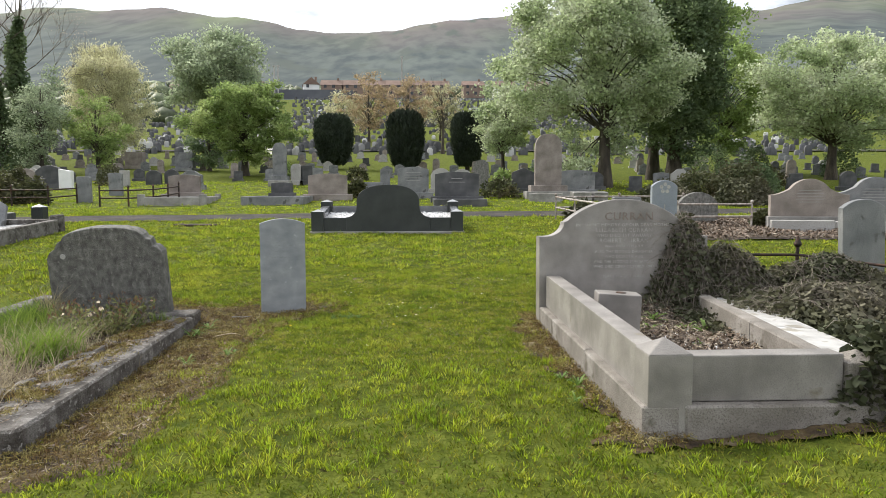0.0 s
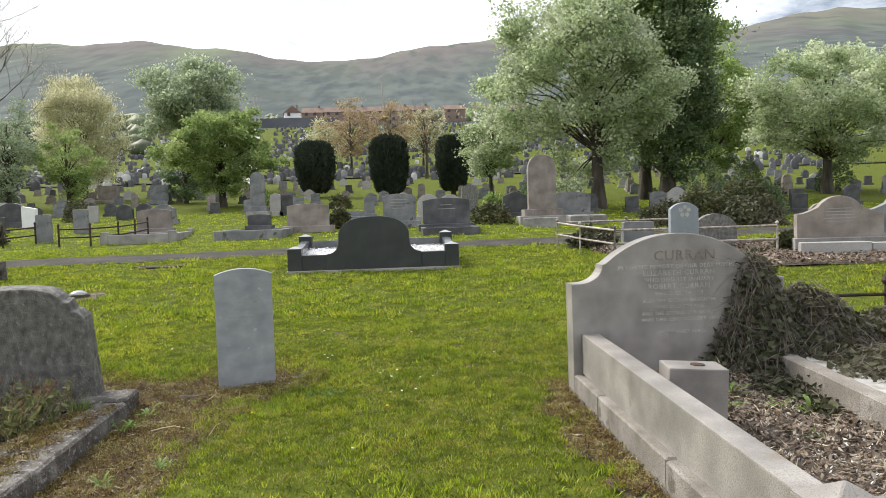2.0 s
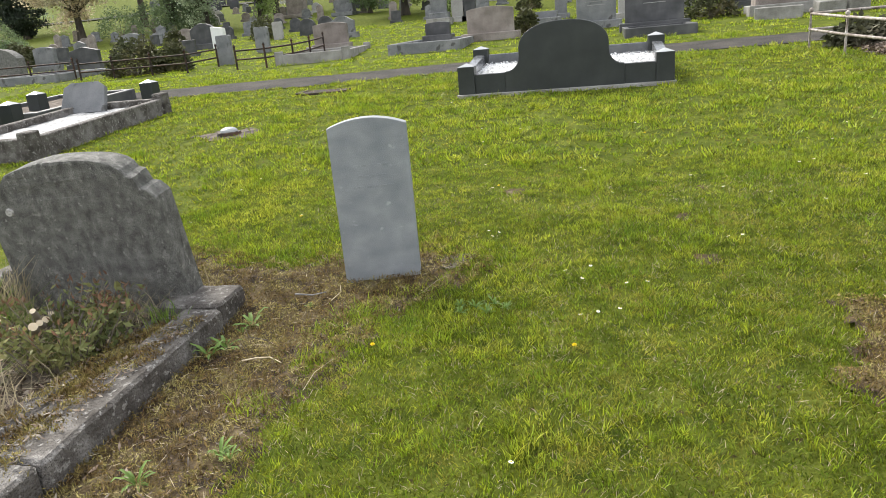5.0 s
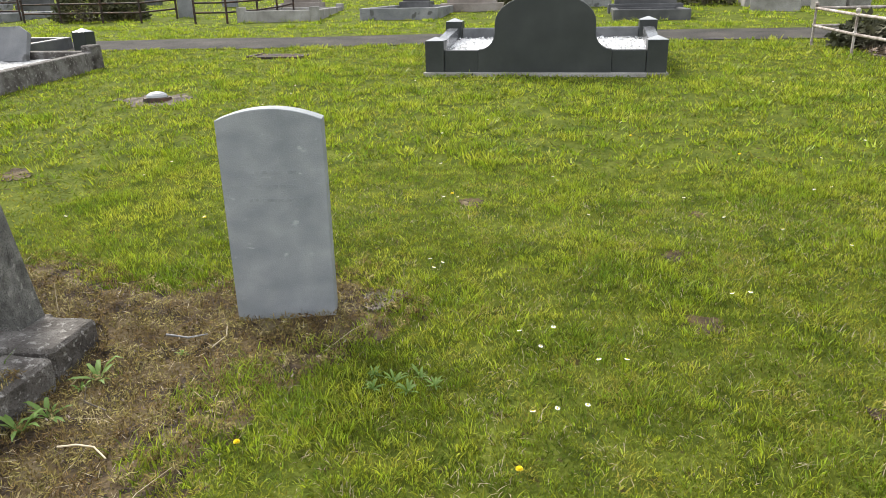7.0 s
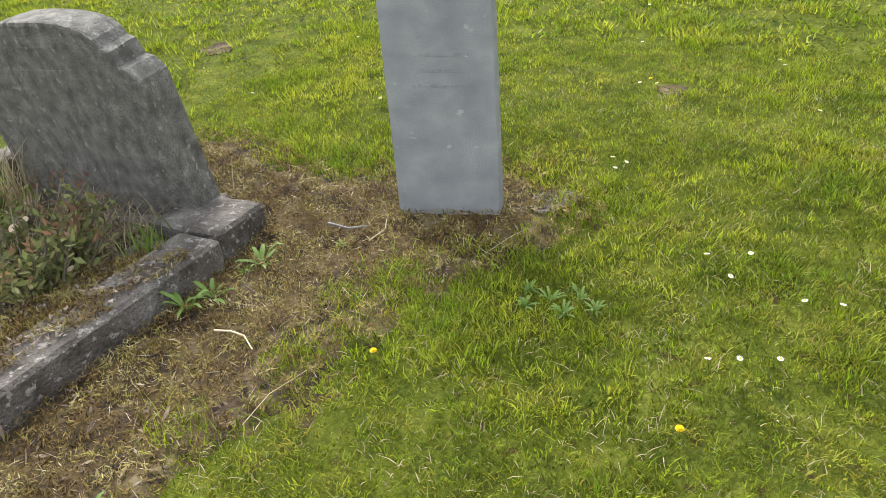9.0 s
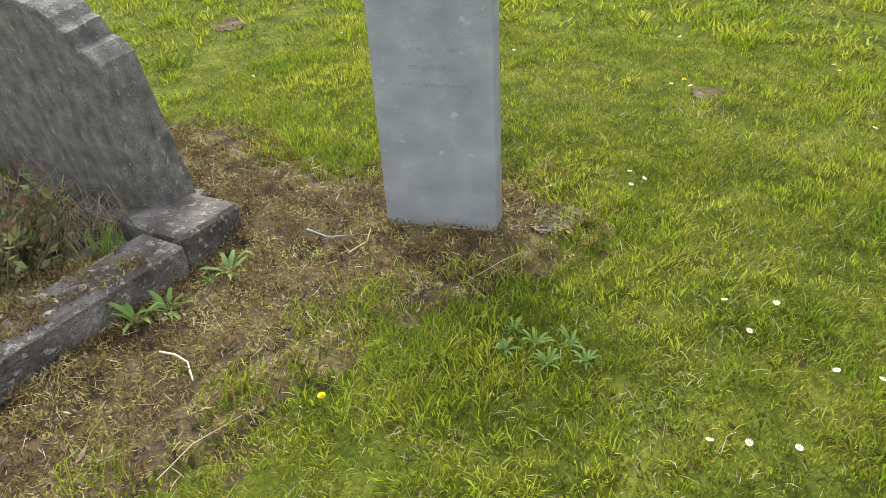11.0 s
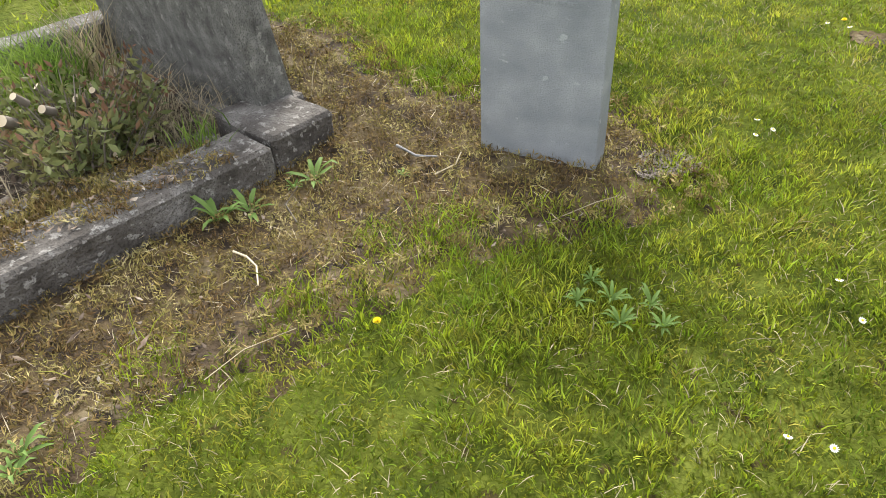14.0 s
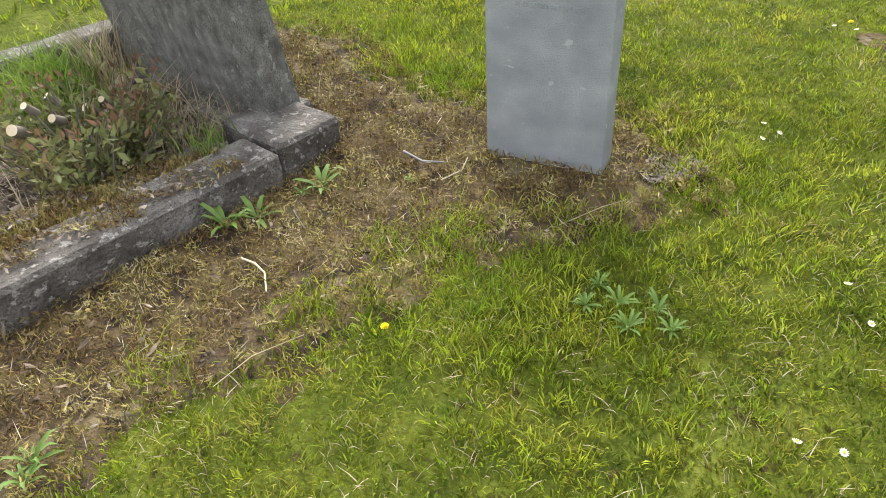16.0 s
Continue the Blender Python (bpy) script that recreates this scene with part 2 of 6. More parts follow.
IRON = ramp_mat("rusty_iron", [(0.018, 0.015, 0.014), (0.04, 0.028, 0.022), (0.09, 0.045, 0.025)], 12, 8, 0.7, 0.5, 90, metal=0.3)
PALE_RAIL = ramp_mat("flaking_painted_rail", [(0.14, 0.11, 0.09), (0.3, 0.26, 0.23), (0.45, 0.42, 0.39)], 16, 8, 0.7, 0.4, 90)
CAST = ramp_mat("cast_iron_cover", [(0.1, 0.1, 0.1), (0.2, 0.2, 0.2), (0.3, 0.3, 0.3)], 9, 6, 0.6, 0.4, 90, metal=0.2)
WHITE_PAINT = ramp_mat("white_panel", [(0.74, 0.74, 0.73), (0.82, 0.82, 0.81)], 4, 5, 0.6, 0.05, 60)
PETAL = ramp_mat("daisy_petal", [(0.78, 0.78, 0.76), (0.85, 0.85, 0.83)], 20, 2, 0.7, 0, translucent=0.2)
YELLOW = ramp_mat("yellow_petal", [(0.78, 0.6, 0.01), (0.86, 0.7, 0.02)], 20, 2, 0.7, 0)
GREY_ST = ramp_mat("grey_headstone", [(0.13, 0.135, 0.14), (0.19, 0.195, 0.2), (0.26, 0.26, 0.26)], 3, 10, 0.75, 0.3, 60, fine=0.4, fine_scale=90, spots=(0.09, 0.09, 0.085), spot_scale=5, spot_at=0.6)
BLUE_ST = ramp_mat("blue_grey_headstone", [(0.2, 0.225, 0.26), (0.26, 0.285, 0.32)], 3, 9, 0.7, 0.15, 90, fine=0.3, fine_scale=120)
BROWN_ST = ramp_mat("sandstone_headstone", [(0.17, 0.145, 0.125), (0.25, 0.215, 0.19), (0.32, 0.285, 0.255)], 3, 10, 0.85, 0.3, 60, fine=0.4, fine_scale=90)
DARK_ST = ramp_mat("dark_headstone", [(0.035, 0.036, 0.038), (0.06, 0.061, 0.063), (0.1, 0.1, 0.1)], 3, 9, 0.55, 0.2, 60)
PALE_ST = ramp_mat("pale_headstone", [(0.34, 0.33, 0.31), (0.44, 0.43, 0.41)], 3, 9, 0.75, 0.2, 60, fine=0.4, fine_scale=90)
CONCRETE = ramp_mat("grave_kerb_concrete", [(0.19, 0.18, 0.165), (0.27, 0.26, 0.24), (0.34, 0.33, 0.31)], 4, 9, 0.9, 0.4, 70, fine=0.3, fine_scale=90)


def leaf_mat(name, a, b, c, tr=0.4, hue=0.0):
    return ramp_mat(name, [a, b, c], 0.9, 4, 0.6, 0, island=0.38, translucent=tr, spec=0.25, hue=hue)


# green, ivy, bronze and far leaf colours are paled to stand for haze
LEAF_WHITE = leaf_mat("whitebeam_leaf", (0.3, 0.38, 0.19), (0.46, 0.53, 0.32), (0.62, 0.66, 0.5), 0.5)
LEAF_GREEN = leaf_mat("green_leaf", (0.19, 0.27, 0.09), (0.29, 0.38, 0.13), (0.4, 0.47, 0.19), 0.5)
LEAF_IVY = leaf_mat("ivy_leaf", (0.095, 0.14, 0.07), (0.145, 0.2, 0.095), (0.21, 0.27, 0.13), 0.4)
LEAF_YEW = leaf_mat("yew_needle", (0.022, 0.032, 0.022), (0.034, 0.047, 0.03), (0.05, 0.066, 0.04), 0.15)
LEAF_GOLD = leaf_mat("willow_leaf", (0.4, 0.4, 0.23), (0.52, 0.51, 0.32), (0.6, 0.58, 0.4), 0.5)
LEAF_BRONZE = leaf_mat("bronze_leaf", (0.42, 0.35, 0.25), (0.52, 0.45, 0.32), (0.56, 0.52, 0.38), 0.5)
LEAF_FAR = leaf_mat("hazed_green_leaf", (0.3, 0.37, 0.23), (0.4, 0.47, 0.31), (0.5, 0.56, 0.38), 0.5)
LEAF_RUST = leaf_mat("rust_leaf", (0.27, 0.2, 0.12), (0.36, 0.28, 0.17), (0.4, 0.33, 0.21), 0.5)
LEAF_LAUREL = leaf_mat("laurel_leaf", (0.12, 0.14, 0.05), (0.18, 0.2, 0.075), (0.25, 0.235, 0.1), 0.3, 0.03)
LEAF_YOUNG = leaf_mat("young_laurel_leaf", (0.15, 0.085, 0.05), (0.19, 0.12, 0.065), (0.2, 0.16, 0.08), 0.3, 0.02)
LEAF_DEAD_IVY = leaf_mat("withered_ivy_leaf", (0.05, 0.06, 0.03), (0.09, 0.09, 0.05), (0.17, 0.155, 0.11), 0.2)
WEED_LEAF = leaf_mat("weed_leaf", (0.09, 0.16, 0.035), (0.15, 0.24, 0.055), (0.22, 0.31, 0.1), 0.3)
LEAF_BUSH = leaf_mat("shrub_leaf", (0.05, 0.065, 0.025), (0.085, 0.09, 0.04), (0.12, 0.1, 0.05), 0.25)


# ---- helpers ----
def part(name, bm, material, parent=None, label=""):
    """Links a bmesh as one mesh object, under a thing or part."""
    me = bpy.data.meshes.new(name)
    bm.to_mesh(me)
    bm.free()
    return link_mesh(name, me, material, parent, label)


def link_mesh(name, me, material, parent=None, label=""):
    if material:
        me.materials.append(material)
    ob = new(name, me)
    if parent is not None:
        ob.parent = parent
    if label:
        ob["label"] = label
    return ob


def empty(name, x, y, z, rz=0.0, rx=0.0, ry=0.0, **tags):
    ob = new(name)
    ob.matrix_basis = pose(x, y, z, rx, ry, rz)
    return tagged(ob, **tags)


def mesh_np(name, verts, quads=(), tris=(), smooth=False):
    """A mesh from arrays of vertices, quads and triangles."""
    me = bpy.data.meshes.new(name)
    verts = np.asarray(verts, np.float32).reshape(-1, 3)
    quads, tris = np.asarray(quads, np.int32).reshape(-1, 4), np.asarray(tris, np.int32).reshape(-1, 3)
    me.vertices.add(len(verts))
    me.vertices.foreach_set("co", verts.ravel())
    loops = np.concatenate([quads.ravel(), tris.ravel()])
    me.loops.add(len(loops))
    me.loops.foreach_set("vertex_index", loops)
    n = len(quads) + len(tris)
    me.polygons.add(n)
    starts = np.concatenate([np.arange(len(quads)) * 4, len(quads) * 4 + np.arange(len(tris)) * 3]).astype(np.int32)
    me.polygons.foreach_set("loop_start", starts)
    if smooth:
        me.polygons.foreach_set("use_smooth", np.ones(n, bool))
    me.update(calc_edges=True)
    return me


def box_bm(sx, sy, sz, bevel=0.008, segs=2, x=0.0, y=0.0, z=0.0, rough=0.0):
    """A bevelled block standing on z, its base centred on (x, y)."""
    bm = bmesh.new()
    bmesh.ops.create_cube(bm, size=1, matrix=Matrix.LocRotScale((x, y, z + sz / 2), None, (sx, sy, sz)))
    if bevel:
        bmesh.ops.bevel(bm, geom=bm.edges[:], offset=bevel, segments=segs, profile=0.6, affect="EDGES")
    if rough:
        bmesh.ops.subdivide_edges(bm, edges=[e for e in bm.edges if e.calc_length() > 0.12], cuts=6, use_grid_fill=True)
        for v in bm.verts:
            v.co += noise.noise_vector(v.co * 9) * rough
    return bm


def slab_bm(outline, depth, bevel=0.006, back=0.0):
    """A slab: an outline in (x, z) given depth along y, its front at y = 0, edges bevelled."""
    bm = bmesh.new()
    front = [bm.verts.new((x, 0, z)) for x, z in outline]
    rear = [bm.verts.new((x, depth, z)) for x, z in outline]
    n = len(outline)
    bm.faces.new(front)
    bm.faces.new(rear[::-1])
    for i in range(n):
        j = (i + 1) % n
        bm.faces.new((front[j], front[i], rear[i], rear[j]))
    bmesh.ops.recalc_face_normals(bm, faces=bm.faces[:])
    if bevel:
        rim = [e for e in bm.edges if abs(e.verts[0].co.y - e.verts[1].co.y) < 1e-6]
        bmesh.ops.bevel(bm, geom=rim, offset=bevel, segments=2, profile=0.6, affect="EDGES")
    return bm


def arc(cx, cz, r, a0, a1, n):
    return [(cx + r * math.cos(radians(a0 + (a1 - a0) * i / n)), cz + r * math.sin(radians(a0 + (a1 - a0) * i / n))) for i in range(n + 1)]


def bowed_top(w, h, rise, n=14):
    """Outline of a stone with a bowed top: h to the shoulders, rise above."""
    r = (w * w / 4 + rise * rise) / (2 * rise)
    half = math.degrees(math.asin(min(1, w / 2 / r)))
    return [(-w / 2, 0), (w / 2, 0)] + arc(0, h + rise - r, r, 90 - half, 90 + half, n)


def ogee_top(w, h, rise, crown=0.62, n=12):
    """Outline with shoulders, hollow curves and a round crown."""
    c = w * crown / 2
    s = w / 2 - c
    r = (c * c + (rise * 0.62) ** 2) / (2 * rise * 0.62)
    half = math.degrees(math.asin(min(1, c / r)))
    zc = h + rise * 0.38
    right = [(w / 2 - s * t, h + (zc - h) * (1 - math.cos(t * math.pi / 2))) for t in [i / 6 for i in range(6)]]
    crown_pts = arc(0, zc + rise * 0.62 - r, r, 90 - half, 90 + half, n)
    left = [(-x, z) for x, z in right[::-1]]
    return [(-w / 2, 0), (w / 2, 0)] + right + crown_pts + left


def tubes(paths, n=5):
    """Vertices and quads of tapered tubes: paths are lists of (point, radius)."""
    vs, qs = [], []
    for path in paths:
        base = len(vs)
        for i, (p, r) in enumerate(path):
            a = Vector(path[min(i + 1, len(path) - 1)][0]) - Vector(path[max(i - 1, 0)][0])
            a = a.normalized() if a.length > 1e-9 else Vector((0, 0, 1))
            u = a.orthogonal().normalized()
            v = a.cross(u)
            for k in range(n):
                t = 2 * math.pi * k / n
                vs.append(tuple(Vector(p) + (u * math.cos(t) + v * math.sin(t)) * r))
        for i in range(len(path) - 1):
            for k in range(n):
                j = (k + 1) % n
                qs.append((base + i * n + k, base + i * n + j, base + (i + 1) * n + j, base + (i + 1) * n + k))
    return vs, qs


def tube_mesh(name, paths, n=5):
    vs, qs = tubes(paths, n)
    return mesh_np(name, vs, qs, smooth=True)


def smooth01(t):
    t = np.clip(t, 0, 1)
    return t * t * (3 - 2 * t)


# ---- the lie of the land ----
RUN_Y = np.array([-2000, 4, 5.2, 7.5, 10, 14, 20, 30, 40, 60, 100, 160, 250, 320])
RUN_Z = np.array([0.0, 0, 0.015, 0.17, 0.36, 0.55, 0.82, 1.45, 2.2, 4, 8, 16, 31, 42])
SKY_AZ = np.array([-180, -60, -36, -26, -18, -12, -5.5, 0, 5, 10, 22, 27, 33, 60, 180])
SKY_EL = np.array([2.0, 5.0, 10.5, 12.5, 13.2, 12.8, 12.0, 12.7, 13.4, 13.5, 13.0, 12.9, 13.4, 7.0, 2.0])


def lie(x, y):
    """Height of the ground (arrays)."""
    x, y = np.asarray(x, float), np.asarray(y, float)
    z = np.interp(y, RUN_Y, RUN_Z)
    z = z - 0.085 * smooth01((-1.15 - x) / 0.7) * smooth01((5.75 - y) / 0.7)
    z = z - 0.072 * np.exp(-((x + 1.45) / 0.7) ** 2 - ((y - 5.65) / 0.5) ** 2)
    z = z + 0.065 * smooth01((x - 0.95) / 0.8) * smooth01((y - 0.6) / 1.3) * smooth01((3.3 - y) / 0.8)
    r, az = np.hypot(x, y), np.degrees(np.arctan2(x, y))
    s = np.clip((r - 320) / 1100, 0, 1)
    el = np.interp(az, SKY_AZ, SKY_EL) + 0.1 * np.sin(az * 0.9) + 0.05 * np.sin(az * 2.3 + 1)
    top = 1420 * np.tan(np.radians(el))
    z0 = np.where(r > 320, np.interp(np.where(r > 320, y / np.maximum(r, 1) * 320, y), RUN_Y, RUN_Z), z)
    return np.where(r > 320, z0 + (top - z0) * s ** 1.25 - np.clip(r - 1420, 0, None) * 0.1, z)


def land(x, y):
    return float(lie(x, y))


def in_rect(x, y, x0, x1, y0, y1):
    return (x > x0) & (x < x1) & (y > y0) & (y < y1)


def road_y(x):
    """Near edge of the path at x."""
    return 13.65 + 0.11 * np.asarray(x) + 0.05 * np.sin(np.asarray(x) * 1.7)


ROAD_W = 1.4


def wobble(x, y, s=3.0):
    return 0.07 * np.sin(x * 7.1 * s / 3 + y * 3.3) + 0.05 * np.sin(y * 9.7 * s / 3 - x * 5.1) + 0.03 * np.sin(x * 23 + y * 19)


EDGE_Y = np.array([2.2, 4.05, 4.3, 4.55, 4.72, 4.88, 5.08, 5.28, 5.46, 5.62, 5.8, 5.93, 6.0])
EDGE_X = np.array([-1.62, -1.59, -1.52, -1.5, -1.55, -1.47, -1.48, -1.35, -1.2, -1.07, -1.04, -1.14, -1.35])
BACK_X = np.array([-3.2, -2.77, -2.37, -2.0, -1.8, -1.34, -1.15, -1.0])
BACK_Y = np.array([5.82, 5.8, 5.7, 5.71, 5.8, 5.96, 5.97, 5.85])


def soil_reach(x, y):
    """How far (metres) a place lies inside the mossy bare soil: negative outside it."""
    w = wobble(x, y)
    side = np.interp(y, EDGE_Y, EDGE_X) + 0.7 * w - x
    back = np.interp(x, BACK_X, BACK_Y) + 0.5 * w - y
    near = y - 2.2 - w
    return np.minimum(np.minimum(side, back), near)


def bare_amount(x, y, more=0.13):
    """True on the mossy bare soil round the old grave, the upright stone and the granite kerb."""
    w = wobble(x, y)
    soil = (soil_reach(x, y) > -more) & (x > -3.2) & ((x > -2.4) | (y > 5.3))
    rim = (x > 0.66 + w * 0.9 - 0.1 * np.exp(-((y - 4.6) / 0.5) ** 2)) & (x < 0.85) & (y > 2.2) & (y < 5.25)
    rim2 = (x > 0.7) & (x < 2.3) & (y > 2.13 + w * 0.4) & (y < 2.3)
    return soil | rim | rim2


SCRAPES = ((0.2, 6.35, .09), (0.22, 5.75, .1), (-.85, 6.95, .1), (-3.9, 7.2, .15), (.35, 6.9, .06))


def no_lawn(x, y):
    """Where no grass grows: graves, path, bare soil."""
    k = bare_amount(x, y, -0.03)
    k |= in_rect(x, y, -3.75, -2.0, 2.0, 5.5) | in_rect(x, y, 0.75, 2.3, 2.2, 5.1) | in_rect(x, y, 2.0, 4.0, 3.2, 5.4)
    k |= in_rect(x, y, -1.9, 0.62, 10.75, 12.2) | in_rect(x, y, -7.45, -6.0, 8.6, 11.3)
    k |= (y > road_y(x)) & (y < road_y(x) + ROAD_W)
    k |= in_rect(x, y, 3.1, 9.5, 9.6 + 0.0 * x, 13.2)
    k |= ((x + 4.2) / 0.4) ** 2 + ((y - 9.42) / 0.2) ** 2 < 1
    k |= in_rect(x, y, -4.48, -3.78, 12.05, 12.5)
    for sx, sy, sr in SCRAPES:
        k |= (x - sx) ** 2 + (y - sy) ** 2 < (0.75 * sr) ** 2
    return k


def vigour(x, y):
    """Share of grass that stands: thin where it runs into the bare soil, full in the open lawn."""
    inside = soil_reach(x, y)
    fade = np.where(y < 5.75, 0.3, 0.12)
    return np.clip((0.06 - inside) / fade, 0.0, 1.0) ** 1.3


# ---- ground, hills, path ----
def make_ground():
    radii = np.concatenate([np.arange(0, 14, 0.35), np.geomspace(14, 330, 60), np.geomspace(345, 2400, 40)])
    n = 480
    ang = np.linspace(0, 2 * np.pi, n, endpoint=False)
    rr, aa = np.meshgrid(radii[1:], ang, indexing="ij")
    cx, cy = -0.5, 5.0
    x, y = cx + rr * np.sin(aa), cy + rr * np.cos(aa)
    z = lie(x, y)
    bump = -0.016 * np.clip((60 - rr) / 20, 0, 1)
    hill = (rr > 400) * 0.12 * (8 * np.sin(x * 0.011 + y * 0.006) * np.sin(y * 0.009 - x * 0.004))
    z = z + bump + hill * np.clip((rr - 400) / 300, 0, 1) * np.clip((1350 - rr) / 500, 0, 1)
    vs = np.concatenate([[[cx, cy, land(cx, cy)]], np.stack([x, y, z], -1).reshape(-1, 3)])
    m = len(radii) - 1
    i, j = np.meshgrid(np.arange(m - 1), np.arange(n), indexing="ij")
    k = (j + 1) % n
    q = np.stack([1 + i * n + j, 1 + (i + 1) * n + j, 1 + (i + 1) * n + k, 1 + i * n + k], -1).reshape(-1, 4)[:, ::-1]
    t = np.stack([np.zeros(n, int), 1 + np.arange(n), 1 + (np.arange(n) + 1) % n], -1)[:, ::-1]
    me = mesh_np("ground", vs, q, t, smooth=True)
    me.materials.append(GROUND)
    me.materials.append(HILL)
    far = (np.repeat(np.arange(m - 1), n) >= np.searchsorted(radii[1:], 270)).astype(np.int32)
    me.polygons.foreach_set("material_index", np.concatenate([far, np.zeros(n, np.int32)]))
    return tagged(new("ground", me), "grassy cemetery ground rising to wooded hills", "ground", kind="structure")


make_ground()


def strip_mesh(name, xs, y0, y1, lift, mat, rows=5):
    xs = np.asarray(xs)
    vs = [(x, y0(x) + (y1(x) - y0(x)) * r / rows, 0) for x in xs for r in range(rows + 1)]
    vs = np.array(vs, float)
    crown = np.tile(np.sin(np.linspace(0, np.pi, rows + 1)) * 0.02, len(xs))
    vs[:, 2] = lie(vs[:, 0], vs[:, 1]) + lift + crown
    w = rows + 1
    q = [(i * w + r, (i + 1) * w + r, (i + 1) * w + r + 1, i * w + r + 1) for i in range(len(xs) - 1) for r in range(rows)]
    me = mesh_np(name, vs, q, smooth=True)
    return link_mesh(name, me, mat)


tagged(strip_mesh("path", np.linspace(-60, 60, 160), road_y, lambda x: road_y(x) + ROAD_W, -0.006, ASPHALT),
       "narrow worn grey tarmac cemetery path between lawns", "path", kind="structure")


# ---- grass ----
def blades(x, y, h, w, lean, rng, z=None, heading=None):
    """Bent grass blades as arrays of vertices, quads and triangles."""
    n = len(x)
    a, b = rng.uniform(0, 2 * np.pi, n), rng.uniform(0, 2 * np.pi, n)
    b = b if heading is None else heading
    z = lie(x, y) - 0.004 if z is None else z
    dx, dy, lx, ly = np.cos(a) * w / 2, np.sin(a) * w / 2, np.cos(b) * lean * h, np.sin(b) * lean * h
    v = np.empty((n, 5, 3), np.float32)
    v[:, 0] = np.stack([x - dx, y - dy, z], -1)
    v[:, 1] = np.stack([x + dx, y + dy, z], -1)
    v[:, 2] = np.stack([x + dx * 0.8 + lx * 0.35, y + dy * 0.8 + ly * 0.35, z + h * 0.6], -1)
    v[:, 3] = np.stack([x - dx * 0.8 + lx * 0.35, y - dy * 0.8 + ly * 0.35, z + h * 0.6], -1)
    v[:, 4] = np.stack([x + lx, y + ly, z + h], -1)
    k = np.arange(n)[:, None] * 5
    return v.reshape(-1, 3), k + np.array([0, 1, 2, 3]), k + np.array([3, 2, 4])


def lush(x, y):
    """0 to 1: where the lawn stands longer and thicker."""
    k = np.sin(x * 3.1 + 2 * np.sin(y * 2.3)) * np.sin(y * 4.3 + 1.5 * np.sin(x * 1.9)) + 0.6 * np.sin(x * 9.7 + 3 * np.sin(y * 3.1)) * np.sin(y * 8.3 + 2 * np.sin(x * 4.7))
    return np.clip(0.4 + 0.55 * k, 0, 1) ** 1.6


def lawn(name, rect, clumps, per, h, w, seed, label, mask=no_lawn, material=GRASS, spread=0.012, lean=(0.2, 1.3), thin=True, even=False):
    """Grass in clumps: blades fan out from the middle of each, longer where the lawn is lush."""
    rng = np.random.default_rng(seed)
    x0, x1, y0, y1 = rect
    n = int((x1 - x0) * (y1 - y0) * clumps)
    x, y = rng.uniform(x0, x1, n), rng.uniform(y0, y1, n)
    ok = ~mask(x + rng.normal(0, 0.03, n), y + rng.normal(0, 0.03, n))
    if thin:
        ok &= rng.uniform(0, 1, n) < vigour(x, y)
    if not even:
        ok &= rng.uniform(0, 1, n) < 0.3 + 0.9 * lush(x, y)
    x, y = x[ok], y[ok]
    tall = rng.uniform(0.6, 1.15, len(x)) * (0.75 + (0.3 if even else 0.75) * lush(x, y))
    way, bend = rng.uniform(0, 2 * np.pi, len(x)), rng.uniform(*lean, len(x))
    x, y, tall, way, bend = (np.repeat(k, per) for k in (x, y, tall, way, bend))
    n = len(x)
    dx, dy = rng.normal(0, spread, n), rng.normal(0, spread, n)
    heading = np.arctan2(dy + 0.7 * spread * np.sin(way), dx + 0.7 * spread * np.cos(way)) + rng.normal(0, 0.5, n)
    v, q, t = blades(x + dx, y + dy, h * tall * rng.uniform(0.45, 1.1, n), w * (1.4 if w > 0.008 else 1) * rng.uniform(0.7, 1.25, n), bend * rng.uniform(0.4, 1.3, n), rng, None, heading)
    if w > 0.008:
        q, t = (), np.arange(n)[:, None] * 5 + np.array([0, 1, 4])
    return tagged(link_mesh(name, mesh_np(name, v, q, t), material), label, "grass", kind="stuff")


NEAR = (-3.2, 2.9, 3.7, 7.6)
lawn("lawn_grass", NEAR, 720, 12, 0.028, 0.0038, 11, "short bright yellow-green mown lawn grass")
lawn("short_sward", NEAR, 1250, 6, 0.024, 0.0044, 26, "close olive-green sward between the tufts", material=GRASS_SHORT, spread=0.02, lean=(0.6, 1.8), even=True)
lawn("short_sward", (-1.75, 1.0, 3.8, 6.5), 1300, 6, 0.022, 0.0038, 28, "fine short green sward in the lawn", material=GRASS_SHORT, spread=0.02, lean=(0.6, 1.8), even=True)
lawn("thatch", (-2.2, 1.3, 3.7, 7.2), 260, 4, 0.026, 0.0026, 18, "dead straw-coloured thatch in the lawn", material=GRASS_DRY, spread=0.03, lean=(1.0, 2.6), even=True)
lawn("lawn_grass", (-4.2, 3.2, 0.2, 3.7), 300, 13, 0.033, 0.0055, 12, "short bright yellow-green mown lawn grass")
lawn("short_sward", (-4.2, 3.2, 0.2, 3.7), 520, 6, 0.03, 0.006, 29, "close olive-green sward between the tufts", material=GRASS_SHORT, spread=0.03, lean=(0.6, 1.8), even=True)
lawn("lawn_grass", (-12, 10.5, 7.6, 16.4), 100, 11, 0.045, 0.0105, 13, "bright green lawn grass beside the path", spread=0.035)
lawn("short_sward", (-9.5, 7.0, 7.6, 13.6), 130, 6, 0.034, 0.012, 34, "close sward between the tufts", material=GRASS_SHORT, spread=0.05, lean=(0.6, 1.8), even=True)
